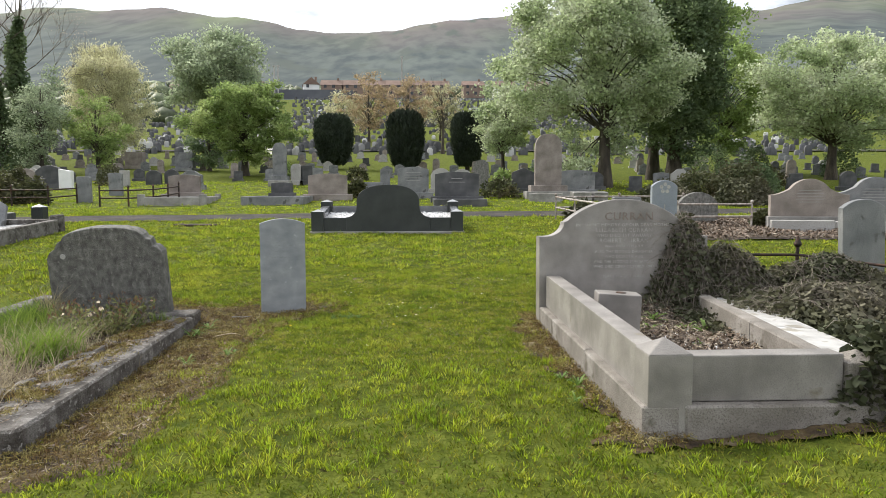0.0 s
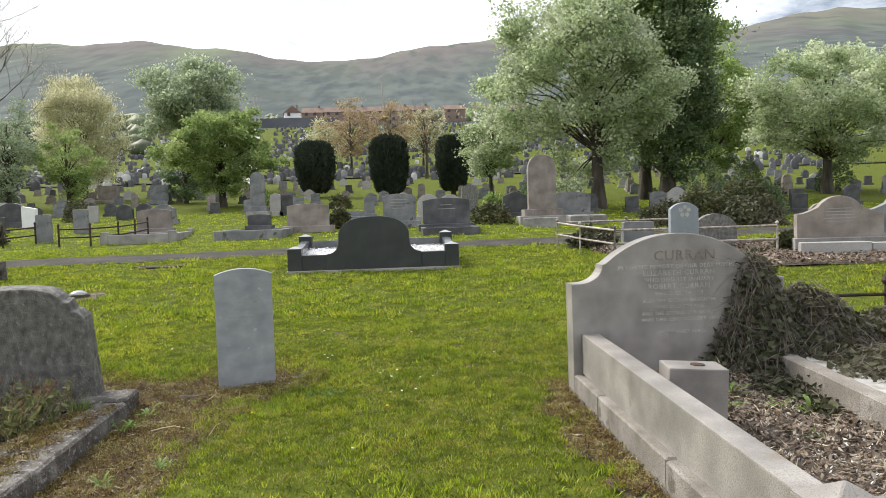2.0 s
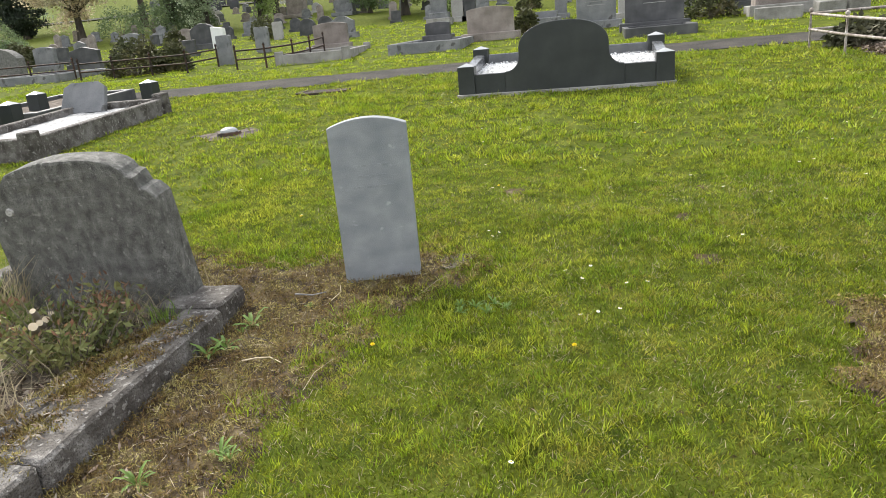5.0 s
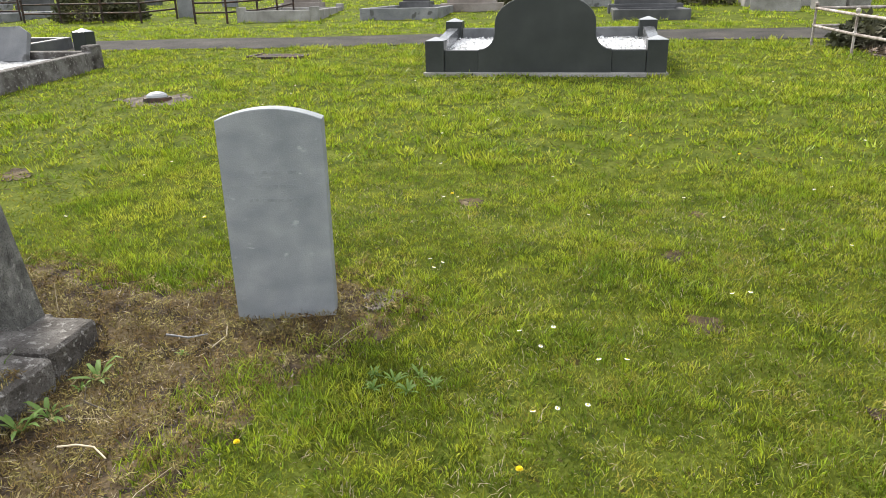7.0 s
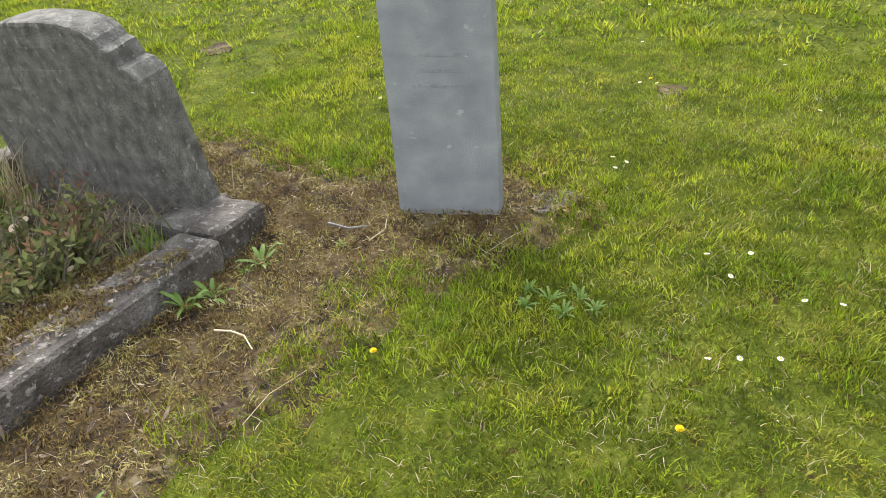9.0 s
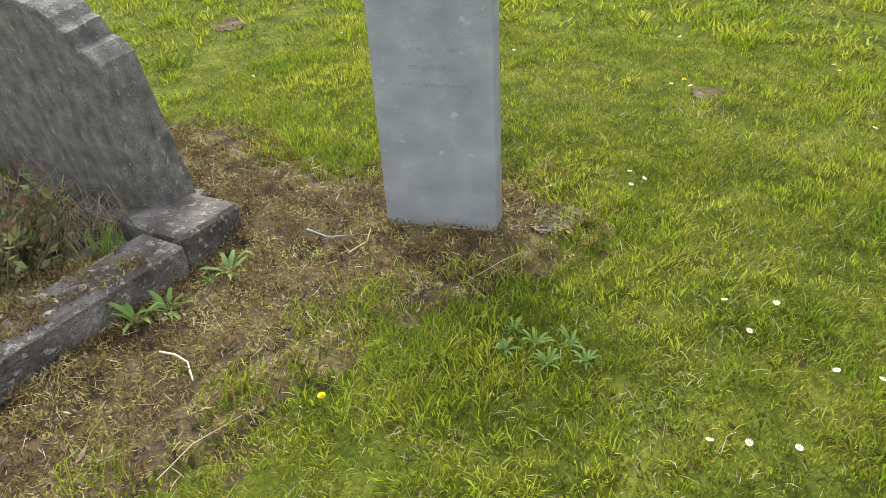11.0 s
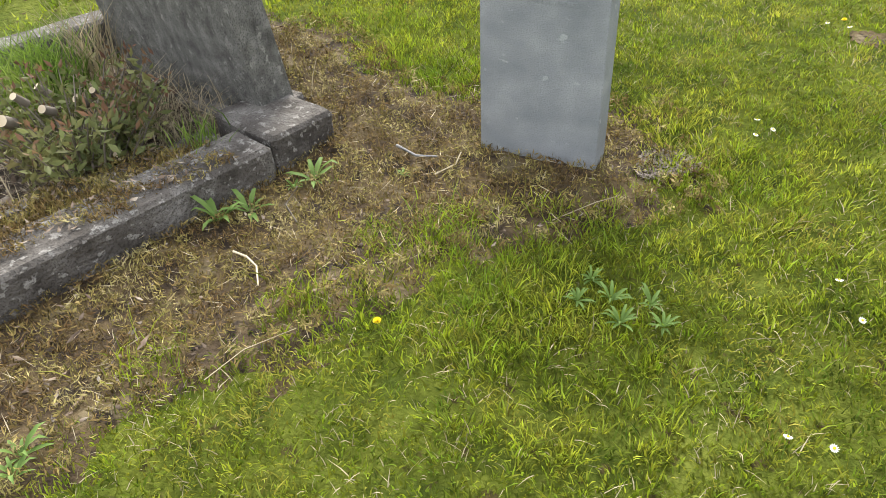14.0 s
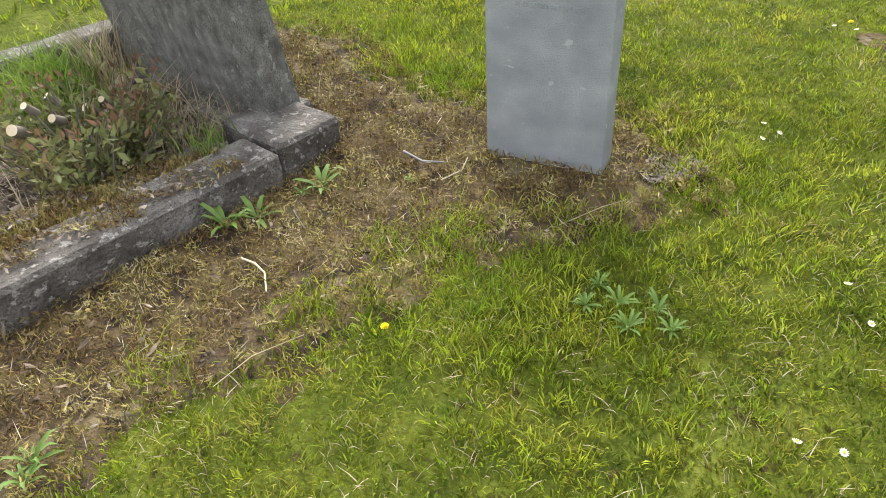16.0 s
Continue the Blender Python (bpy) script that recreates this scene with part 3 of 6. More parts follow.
lawn("short_sward", (-7.5, -3.2, 4.0, 7.6), 220, 6, 0.03, 0.009, 35, "close sward between the tufts", material=GRASS_SHORT, spread=0.04, lean=(0.6, 1.8), even=True)
lawn("lawn_grass", (-4, 3.2, 7.6, 10.6), 170, 12, 0.04, 0.006, 19, "short bright yellow-green mown lawn grass", spread=0.018)
lawn("lawn_grass", (-9.5, -3.2, 2.0, 7.6), 80, 12, 0.055, 0.009, 15, "bright green lawn grass between graves", spread=0.03, thin=False)
outer = lambda a, b: in_rect(a, b, -4.2, 3.2, 0.2, 3) | no_lawn(a, b)
lawn("lawn_grass", (-9.5, 9.5, -4.0, 2.0), 30, 12, 0.05, 0.012, 27, "bright green lawn grass", outer, spread=0.04, thin=False)
lawn("lawn_grass", (2.9, 9.5, 2.0, 7.6), 90, 12, 0.055, 0.01, 16, "bright green lawn grass between graves", spread=0.03)
lawn("lawn_grass", (-24, 16, 16.0, 30), 22, 12, 0.05, 0.015, 14, "green grass between rows of old graves", spread=0.05, thin=False)


# ---- things of the near lawn ----
def war_stone():
    """The upright grey stone with a bowed top, slightly turned."""
    ax, ay, bx, by = -1.607, 5.639, -1.221, 5.722
    rz = math.degrees(math.atan2(by - ay, bx - ax))
    th = empty("headstone", (ax + bx) / 2, (ay + by) / 2, -0.03, rz=rz, label="plain upright grey headstone with bowed top on mossy soil", category="headstone")
    part("slab", slab_bm(bowed_top(0.4, 0.825, 0.042), 0.08, 0.004), WAR_STONE, th)
    # worn traces of an inscription: short bars
    rng = random.Random(4)
    for row, (z, half) in enumerate(((0.62, 0.09), (0.565, 0.07), (0.51, 0.1))):
        x = -half
        while x < half:
            w = rng.uniform(0.012, 0.03)
            bm = box_bm(w, 0.002, 0.012, 0, x=x + w / 2, y=-0.0008, z=z)
            part("worn_letter", bm, WAR_STONE, th)
            x += w + 0.009
    return th


war_stone()


def broken_top(w, h):
    """Outline of the old stone: bowed top, stepped corners."""
    r = 0.7 * w / 2
    return ([(-w / 2, 0), (w / 2, 0), (w / 2 - 0.012, h * 0.74), (w / 2 - 0.05, h * 0.79), (w / 2 - 0.085, h * 0.8), (w / 2 - 0.1, h * 0.865), (w / 2 - 0.135, h * 0.88)]
            + [(x, z) for x, z in [(r * math.cos(radians(a)) * 0.98, h * 0.9 + h * 0.1 * math.sin(radians(a))) for a in range(10, 171, 16)]]
            + [(-w / 2 + 0.13, h * 0.88), (-w / 2 + 0.1, h * 0.86), (-w / 2 + 0.075, h * 0.8), (-w / 2 + 0.03, h * 0.77), (-w / 2 + 0.008, h * 0.72)])


def old_headstone():
    th = empty("headstone", -2.765, 5.25, -0.06, rz=3, rx=7.5, ry=-2, label="dark weathered old headstone with lichen, stepped corners and bowed top", category="headstone")
    bm = slab_bm(broken_top(0.94, 0.86), 0.15, 0.012)
    bmesh.ops.triangulate(bm, faces=bm.faces[:])
    bmesh.ops.subdivide_edges(bm, edges=[e for e in bm.edges if e.calc_length() > 0.1], cuts=3)
    for v in bm.verts:
        v.co += noise.noise_vector(v.co * 8) * 0.006
    part("slab", bm, OLD_STONE, th)
    bm = bmesh.new()
    bmesh.ops.create_cone(bm, segments=14, radius1=0.022, radius2=0.018, depth=0.01, cap_ends=True, matrix=Matrix.Translation((-0.33, -0.006, 0.63)) @ Matrix.Rotation(radians(90), 4, "X"))
    part("lichen_disc", bm, PALE_ST, th, "pale round lichen spot")
    part("plinth", box_bm(0.92, 0.26, 0.12, 0.015, rough=0.006, y=0.07, z=-0.06), OLD_KERB, th)
    return th


old_headstone()


def kerb_run(name, x0, y0, x1, y1, w, h, z, mat, label, pieces=3, gap=0.006, rough=0.008, bevel=0.014, tilt=0.0, seed=1, category="kerb", slope=0.0):
    """A kerb of several stones laid end to end from one point to another (centre line)."""
    rng = random.Random(seed)
    length = math.hypot(x1 - x0, y1 - y0)
    th = empty(name, x0, y0, z, rz=math.degrees(math.atan2(y1 - y0, x1 - x0)), rx=tilt, ry=-slope, label=label, category=category)
    at = 0.0
    for i in range(pieces):
        l = length / pieces * (1 if pieces == 1 else rng.uniform(0.8, 1.2)) if i < pieces - 1 else length - at
        o = part("kerbstone", box_bm(l - gap, w, h, bevel, 1 if rough else 2, rough=rough), mat, th)
        o.matrix_basis = pose(at + l / 2, rng.uniform(-1, 1) * gap, rng.uniform(-1, 1) * gap, 0, rng.uniform(-1, 1) * rough * 80, rng.uniform(-1, 1) * rough * 80)
        at += l
    return th


# the old grave's kerbs: outer kerb, broken inner edging, left kerb
kerb_run("grave_kerb", -2.16, 5.128, -2.08, 2.35, 0.2, 0.22, -0.172, OLD_KERB, "old mossy lichen-spotted stone grave kerb, broken and sunken", 2, seed=3)
kerb_run("corner_stone", -2.42, 5.265, -2.075, 5.27, 0.27, 0.25, -0.19, OLD_KERB, "worn stone block at the corner of an old grave", 1, seed=5)
kerb_run("inner_ledge", -2.33, 5.1, -2.25, 2.32, 0.17, 0.16, -0.135, OLD_KERB, "sunken mossy stone ledge inside a grave kerb", 4, gap=0.012, rough=0.012, tilt=3, seed=18)
kerb_run("inner_edging", -2.41, 4.5, -2.33, 2.3, 0.12, 0.17, -0.115, OLD_KERB, "broken inner edging stones along an overgrown grave", 5, gap=0.04, rough=0.016, tilt=6, seed=8)
kerb_run("grave_kerb", -3.62, 5.95, -3.62, 2.2, 0.16, 0.24, -0.12, OLD_KERB, "weathered grey stone kerb of an overgrown grave", 3, seed=9)
kerb_run("corner_stone", -3.5, 5.45, -3.27, 5.46, 0.2, 0.3, -0.12, OLD_KERB, "worn stone block beside an old headstone", 1, seed=15)


def patch_mesh(name, rect, step, mask, lift, mat, seed, amp=0.02, sink=None):
    """A low uneven bed that follows the ground inside a mask."""
    x0, x1, y0, y1 = rect
    xs, ys = np.arange(x0, x1, step), np.arange(y0, y1, step)
    gx, gy = np.meshgrid(xs, ys, indexing="ij")
    rng = np.random.default_rng(seed)
    gx, gy = gx + rng.uniform(-0.3, 0.3, gx.shape) * step, gy + rng.uniform(-0.3, 0.3, gy.shape) * step
    keep = mask(gx, gy)
    rough = amp * (np.sin(gx * 31 + gy * 13) * np.sin(gy * 27 - gx * 9) * 0.5 + rng.uniform(-0.5, 0.5, gx.shape))
    gz = lie(gx, gy) + lift + rough * 0.5 - (0 if sink is None else sink(gx, gy))
    n, m = gx.shape
    i, j = np.meshgrid(np.arange(n - 1), np.arange(m - 1), indexing="ij")
    ok = keep[:-1, :-1] | keep[1:, 1:] | keep[1:, :-1] | keep[:-1, 1:]
    q = np.stack([i * m + j, (i + 1) * m + j, (i + 1) * m + j + 1, i * m + j + 1], -1)[ok]
    return link_mesh(name, mesh_np(name, np.stack([gx, gy, gz], -1), q, smooth=True), mat)


tagged(patch_mesh("bare_soil", (-3.3, -0.6, 2.0, 6.3), 0.03, lambda a, b: bare_amount(a, b, 0.34) & (a < 0), 0.004, MOSS, 3, 0.022, lambda a, b: 0.034 * smooth01(-soil_reach(a, b) / 0.3)), "bare mossy brown soil round an old grave and an upright stone", "soil", kind="structure")
tagged(patch_mesh("bare_soil", (0.3, 2.4, 2.0, 5.4), 0.03, lambda a, b: bare_amount(a, b) & (a > 0), -0.004, MOSS, 3, 0.022), "bare brown soil along a granite kerb", "soil", kind="structure")


def scatter_bits(name, n, rect, mask, size, mat, seed, label, category, lift=0.01, flat=0.5, long=1.0, top=None, wide=0.5):
    """Small folded flakes (moss, leaves, straw) strewn in a masked area, as one object."""
    rng = np.random.default_rng(seed)
    x, y = rng.uniform(rect[0], rect[1], n), rng.uniform(rect[2], rect[3], n)
    ok = mask(x, y)
    x, y = x[ok], y[ok]
    n = len(x)
    z = (lie(x, y) if top is None else top(x, y)) + lift * rng.uniform(0.2, 1.2, n)
    s = size * rng.uniform(0.5, 1.4, n)
    a, b = rng.uniform(0, 2 * np.pi, n), rng.normal(0, flat, n)
    u = np.stack([np.cos(a) * np.cos(b), np.sin(a) * np.cos(b), np.sin(b)], -1) * (s * long)[:, None]
    w = np.stack([-np.sin(a), np.cos(a), rng.normal(0, flat, n)], -1) * s[:, None] * wide
    c = np.stack([x, y, z], -1)
    v = np.stack([c - u, c - w * 0.8 + u * 0.1, c + u, c + w + u * 0.1], 1)
    v[:, 2, 2] += s * 0.3
    k = np.arange(n)[:, None] * 4
    tri = np.concatenate([k + np.array([0, 1, 2]), k + np.array([0, 2, 3])])
    return tagged(link_mesh(name, mesh_np(name, v.reshape(-1, 3), (), tri), mat), label, category, kind="stuff")


MOSS_RECT = (-2.95, 1.0, 2.0, 6.2)
scatter_bits("moss", 430000, MOSS_RECT, lambda a, b: (np.sin(a * 61 + 2 * np.sin(b * 47)) * np.sin(b * 53 + 2 * np.sin(a * 39)) > -0.3) & bare_amount(a, b, 0.0) | (bare_amount(a, b, 0.2) & (np.sin(a * 37 + b * 23) * np.sin(b * 41 - a * 17) > 0.1)), 0.0055, MOSS_BIT, 21, "brown and olive moss tufts on bare soil", "moss", 0.028, 0.9, 1.7, None, 0.3)
scatter_bits("straw", 4800, MOSS_RECT, bare_amount, 0.005, STRAW, 22, "dry straw and dead grass strewn on soil", "straw", 0.035, 0.3, 5.0, None, 0.2)
scatter_bits("dead_leaf_litter", 4000, MOSS_RECT, bare_amount, 0.009, LITTER, 23, "small dead leaves and chips on bare soil", "leaf litter", 0.02, 0.4)


def thin_mask(x, y):
    """A ragged fringe where thin grass runs into the bare soil."""
    return ~(bare_amount(x, y) & ~bare_amount(x + 0.13, y - 0.04)) | in_rect(x, y, -4, -2.02, 2, 5.5) | in_rect(x, y, 0.75, 3, 2.2, 5.1)


lawn("lawn_grass", (-2.6, 0.9, 2.1, 6.1), 160, 9, 0.035, 0.0036, 17, "thin grass at the edge of bare soil", thin_mask, thin=False)
for i, (x, y, n) in enumerate(((-1.2, 5.45, 120), (-1.38, 5.28, 160), (-1.02, 5.42, 90), (-1.5, 5.05, 120), (-1.46, 4.75, 110), (-1.55, 4.4, 120), (-1.62, 5.9, 90), (-2.0, 5.85, 90), (-1.6, 3.6, 120), (-1.65, 3.0, 120), (-1.35, 5.15, 200), (0.66, 3.6, 90), (0.68, 4.4, 80))):
    rng_t = np.random.default_rng(400 + i)
    v, q, t = blades(x + rng_t.normal(0, 0.06, n), y + rng_t.normal(0, 0.05, n), 0.05 * rng_t.uniform(0.5, 1.1, n), np.full(n, 0.0038), rng_t.uniform(0.3, 1.4, n), rng_t, np.full(n, land(x, y) + 0.004))
    tagged(link_mesh("grass_tuft", mesh_np("grass_tuft", v, q, t), GRASS), "sparse green grass tuft on bare soil", "grass tuft", kind="stuff")


def stray(name, x, y, pts, r, mat, label, category):
    path = [((x + a, y + b, land(x + a, y + b) + c), r * (1 - 0.5 * i / len(pts))) for i, (a, b, c) in enumerate(pts)]
    return tagged(link_mesh(name, tube_mesh(name, [path], 6), mat), label, category)


stray("twig", -1.79, 4.77, [(0, 0, .03), (.07, 0, .04), (.14, -.015, .042), (.21, -.06, .03)], 0.0035, PALE_WOOD, "pale bent dry twig lying on bare soil", "twig")
stray("twig", -1.95, 5.12, [(0, 0, .02), (.07, -.1, .03), (.18, -.14, .03)], 0.004, TWIG, "thin brown twig beside a grave kerb", "twig")
stray("twig", -1.62, 5.42, [(0, 0, .02), (.03, .07, .03), (.01, .12, .04)], 0.003, STRAW, "curled dry stalk on bare soil", "twig")
stray("twig", -1.73, 5.46, [(-.1, 0, .03), (0, -.01, .035), (.06, .03, .03)], 0.005, CAST, "short grey stick on mossy soil", "twig")
stray("twig", -1.15, 5.4, [(0, 0, .02), (.06, .12, .04), (.09, .2, .03)], 0.0016, STRAW, "dry stalk in front of the upright stone", "twig")
stray("twig", -1.36, 4.42, [(0, 0, .03), (.01, .1, .05), (.04, .22, .04)], 0.0013, STRAW, "long dry grass stalk on the lawn edge", "twig")


def weed_leaf(k):
    """One pointed leaf of unit length, arching up from the origin along x."""
    up = (0.35, 0.65, 1.0)[k]
    vs = []
    for f, ww, hh in ((0.05, 0.3, 0.08), (0.4, 1.0, 0.55), (0.75, 0.7, 0.78)):
        vs += [(f, -0.1 * ww, up * hh + 0.03 * ww), (f, 0, up * hh - 0.02 * ww), (f, 0.1 * ww, up * hh + 0.03 * ww)]
    vs.append((1.0, 0, up * 0.66))
    qs = [(3 * r + c, 3 * r + 3 + c, 3 * r + 4 + c, 3 * r + 1 + c) for r in range(2) for c in range(2)]
    return mesh_np("leaf", vs, qs, [(6, 9, 7), (7, 9, 8)], smooth=True)


WEED_LEAVES = [weed_leaf(k) for k in range(3)]
for leaf_me in WEED_LEAVES:
    leaf_me.materials.append(WEED_LEAF)


def weed(x, y, z, size, n, seed, label="small green weed with pointed leaves beside a kerb", name="weed"):
    """A rosette of pointed leaves, each a part of its own."""
    rng = random.Random(seed)
    th = empty(name, x, y, z, label=label, category="weed", group="low weeds")
    for i in range(n):
        o = new("leaf", rng.choice(WEED_LEAVES))
        o.parent = th
        l = size * rng.uniform(0.6, 1.1)
        o.matrix_basis = pose(0, 0, 0, 0, rng.uniform(-8, 8), 360 * i / n + rng.uniform(-20, 20)) @ Matrix.Diagonal((l, l, l, 1))
    return th


for i, (x, y, s) in enumerate(((-1.99, 4.85, .1), (-1.96, 4.94, .1), (-1.95, 5.19, .1), (-1.97, 5.12, .045), (-1.72, 5.38, .04), (-1.52, 4.08, .07), (-1.47, 4.05, .06))):
    weed(x, y, land(x, y) + 0.005, s, 9, i)
for i, (x, y, s) in enumerate(((-0.84, 5.2, .05), (-0.76, 5.24, .045), (-0.9, 5.15, .045), (-.78, 5.14, .045), (-.7, 5.19, .04), (-.92, 5.24, .04), (0.62, 3.2, .06), (0.68, 3.05, .07), (0.6, 2.75, .05), (-1.75, 3.95, .07))):
    weed(x, y, land(x, y) + 0.01, s, 13, 30 + i, label="broad-leaved lawn weed rosette in the grass")


def daisy():
    th = empty("daisy", 0, 0, 0, label="small white lawn daisy with a yellow centre", category="flower", group="lawn daisies")
    vs, ts = [(0, 0, 0.004)], []
    for i in range(24):
        a, r = 2 * math.pi * i / 24, 0.0092 if i % 2 else 0.0066
        vs.append((r * math.cos(a), r * math.sin(a), 0.006 if i % 2 else 0.003))
    ts = [(0, i + 1, (i + 1) % 24 + 1) for i in range(24)]
    link_mesh("petals", mesh_np("petals", vs, (), ts), PETAL, th)
    bm = bmesh.new()
    bmesh.ops.create_uvsphere(bm, u_segments=8, v_segments=5, radius=0.003, matrix=Matrix.Translation((0, 0, 0.006)) @ Matrix.Diagonal((1, 1, 0.6, 1)))
    part("flower_centre", bm, YELLOW, th)
    link_mesh("stalk", tube_mesh("stalk", [[((0, 0, -0.05), 0.001), ((0, 0, 0.004), 0.0008)]], 4), GRASS_LUSH, th)
    return th


first = daisy()
spots = [(-.37, 5.03), (-.30, 5.06), (-.21, 5.09), (-.45, 5.525), (-.37, 5.424), (-.84, 6.09), (-.90, 6.12), (-.87, 6.04), (-.17, 5.36), (-.08, 5.37), (.35, 5.9), (.42, 5.92),
         (-1.45, 1.35), (-1.28, 1.52), (-1.3, 1.46), (-1.62, 1.1), (-.55, 4.0), (.7, 6.6), (.3, 7.0), (-.4, 7.3), (-2.9, 7.4), (-2.6, 7.6), (1.2, 7.8), (1.35, 7.75), (-.2, 6.7), (-.9, 6.9), (1.0, 7.2), (1.1, 7.25)]
rng_d = random.Random(5)
for i in range(34):
    x, y = rng_d.uniform(-3, 2.6), rng_d.uniform(6.2, 10.4)
    spots.append((x, y))
first.matrix_basis = pose(-.33, 5.55, land(-.33, 5.55) + 0.045, 10, 0, 0)
for x, y in spots:
    copy_thing(first, pose(x, y, land(x, y) + 0.038, rng_d.uniform(-20, 20), rng_d.uniform(-20, 20), rng_d.uniform(0, 360)))


def dandelion(x, y):
    th = empty("dandelion", x, y, land(x, y) + 0.022, label="bright yellow dandelion flower in the lawn", category="flower", group="dandelions")
    vs, ts = [], []
    for i in range(40):
        a, e, k = i * 2.4, 0.3 + 0.9 * (i % 5) / 5, len(vs)
        d = Vector((math.cos(a) * math.cos(e), math.sin(a) * math.cos(e), math.sin(e))) * 0.011
        s = Vector((-math.sin(a), math.cos(a), 0)) * 0.002
        vs += [(0, 0, 0), tuple(d - s), tuple(d + s)]
        ts.append((k, k + 1, k + 2))
    link_mesh("petals", mesh_np("petals", vs, (), ts), YELLOW, th)
    link_mesh("stalk", tube_mesh("stalk", [[((0, 0, -0.05), 0.0015), ((0, 0, 0), 0.0012)]], 5), GRASS_LUSH, th)


for x, y in ((-.39, 4.78), (-1.2, 4.78), (.75, 7.9), (-.95, 7.0), (1.6, 7.3), (-2.2, 6.5), (-3.3, 8.9), (.1, 8.3)):
    dandelion(x, y)

# crumbly grey earth beside the upright stone
scatter_bits("dry_earth", 9000, (-1.2, -0.85, 5.68, 5.98), lambda a, b: ((a + 1.02) / 0.1) ** 2 + ((b - 5.83) / 0.08) ** 2 < 1 + 6 * wobble(a, b, 9), 0.0036, CRUMB, 27, "crumbly grey dry earth beside bare soil", "soil", 0.012, 0.35, 1.0, None, 0.9)

# small bare scrapes in the lawn
for i, (x, y, r) in enumerate(SCRAPES):
    tagged(patch_mesh("bare_soil", (x - r, x + r, y - r, y + r), 0.02, lambda a, b, x=x, y=y, r=r: (a - x) ** 2 + (b - y) ** 2 < (r * (0.75 + 3 * wobble(a, b, 9))) ** 2, -0.011, MOSS, 40 + i, 0.02),
           "small bare scrape of brown soil in the lawn", "soil", kind="structure")


def cover(x, y):
    th = empty("drain_cover", x, y, land(x, y) - 0.035, label="round domed iron drain cover sunk in the lawn", category="drain cover")
    bm = bmesh.new()
    bmesh.ops.create_uvsphere(bm, u_segments=20, v_segments=8, radius=0.1, matrix=Matrix.Diagonal((1, 1, 0.5, 1)) @ Matrix.Identity(4))
    bmesh.ops.delete(bm, geom=[v for v in bm.verts if v.co.z < -0.01], context="VERTS")
    for v in bm.verts:
        v.co.z += 0.055
    part("dome", bm, PALE_CAP, th, "pale dome")
    bm = bmesh.new()
    bmesh.ops.create_cone(bm, segments=24, radius1=0.14, radius2=0.125, depth=0.05, cap_ends=True, matrix=Matrix.Translation((0, 0, 0.025)))
    part("rim", bm, IRON, th)


cover(-4.21, 9.42)
tagged(patch_mesh("bare_soil", (-4.75, -3.85, 9.1, 9.75), 0.05, lambda a, b: ((a + 4.2) / .42) ** 2 + ((b - 9.42) / .25) ** 2 < 0.7 + 3 * wobble(a, b, 9), -0.01, RUBBLE, 60, 0.02), "dark hollow of soil round a drain cover", "soil", kind="structure")


def grate(x, y):
    th = empty("drain_grate", x, y, land(x, y) - 0.035, label="dark iron drain grate set flush in the lawn", category="drain grate")
    for i in range(5):
        part("bar", box_bm(0.7, 0.05, 0.04, 0.006, 1, y=-0.2 + i * 0.1), IRON, th)
    for x0 in (-0.36, 0.36):
        part("frame", box_bm(0.05, 0.5, 0.05, 0.006, 1, x=x0), IRON, th)


grate(-4.13, 12.28)


# ---- the overgrown old grave ----
def old_bed(x, y):
    return -0.1 + 0.1 * np.sin(np.clip((x + 3.6) / 1.3, 0, 1) * np.pi) * (0.6 + 0.4 * np.sin(y * 5)) + 0.02 * np.sin(x * 17) * np.sin(y * 21)


def bed_mesh(name, rect, step, top, mat, label):
    xs, ys = np.arange(rect[0], rect[1] + step, step), np.arange(rect[2], rect[3] + step, step)
    gx, gy = np.meshgrid(xs, ys, indexing="ij")
    n, m = gx.shape
    rng = np.random.default_rng(4)
    gz = top(gx, gy) + rng.uniform(-0.008, 0.008, gx.shape)
    i, j = np.meshgrid(np.arange(n - 1), np.arange(m - 1), indexing="ij")
    q = np.stack([i * m + j, (i + 1) * m + j, (i + 1) * m + j + 1, i * m + j + 1], -1).reshape(-1, 4)
    return tagged(link_mesh(name, mesh_np(name, np.stack([gx, gy, gz], -1), q, smooth=True), mat), label, "soil", kind="structure")


bed_mesh("grave_bed", (-3.55, -2.2, 2.1, 5.25), 0.04, old_bed, RUBBLE, "overgrown grave bed of litter and rubble")
scatter_bits("dead_leaf_litter", 160, (-2.05, -1.5, 2.4, 4.5), bare_amount, 0.016, LITTER, 24, "pale dead leaves on bare soil by a kerb", "leaf litter", 0.03, 0.3, 1.3, None, 0.35)
lawn("lawn_grass", (-2.0, -0.8, 2.4, 6.0), 90, 8, 0.022, 0.003, 25, "sparse short grass coming up through mossy soil", lambda a, b: ~bare_amount(a, b) | (np.sin(a * 9 + b * 4) * np.sin(b * 7 - a * 3) < 0.1), thin=False)
OLD_RECT = (-3.5, -2.2, 2.1, 5.2)
every = lambda x, y: np.ones(len(x), bool)
scatter_bits("dead_leaf_litter", 9000, OLD_RECT, every, 0.016, LITTER, 71, "dead leaves and chips over an old grave", "leaf litter", 0.03, 0.5, 1.2, old_bed)
scatter_bits("straw", 6000, OLD_RECT, every, 0.006, STRAW, 72, "matted dry stalks over an old grave", "straw", 0.05, 0.35, 9.0, old_bed, 0.2)


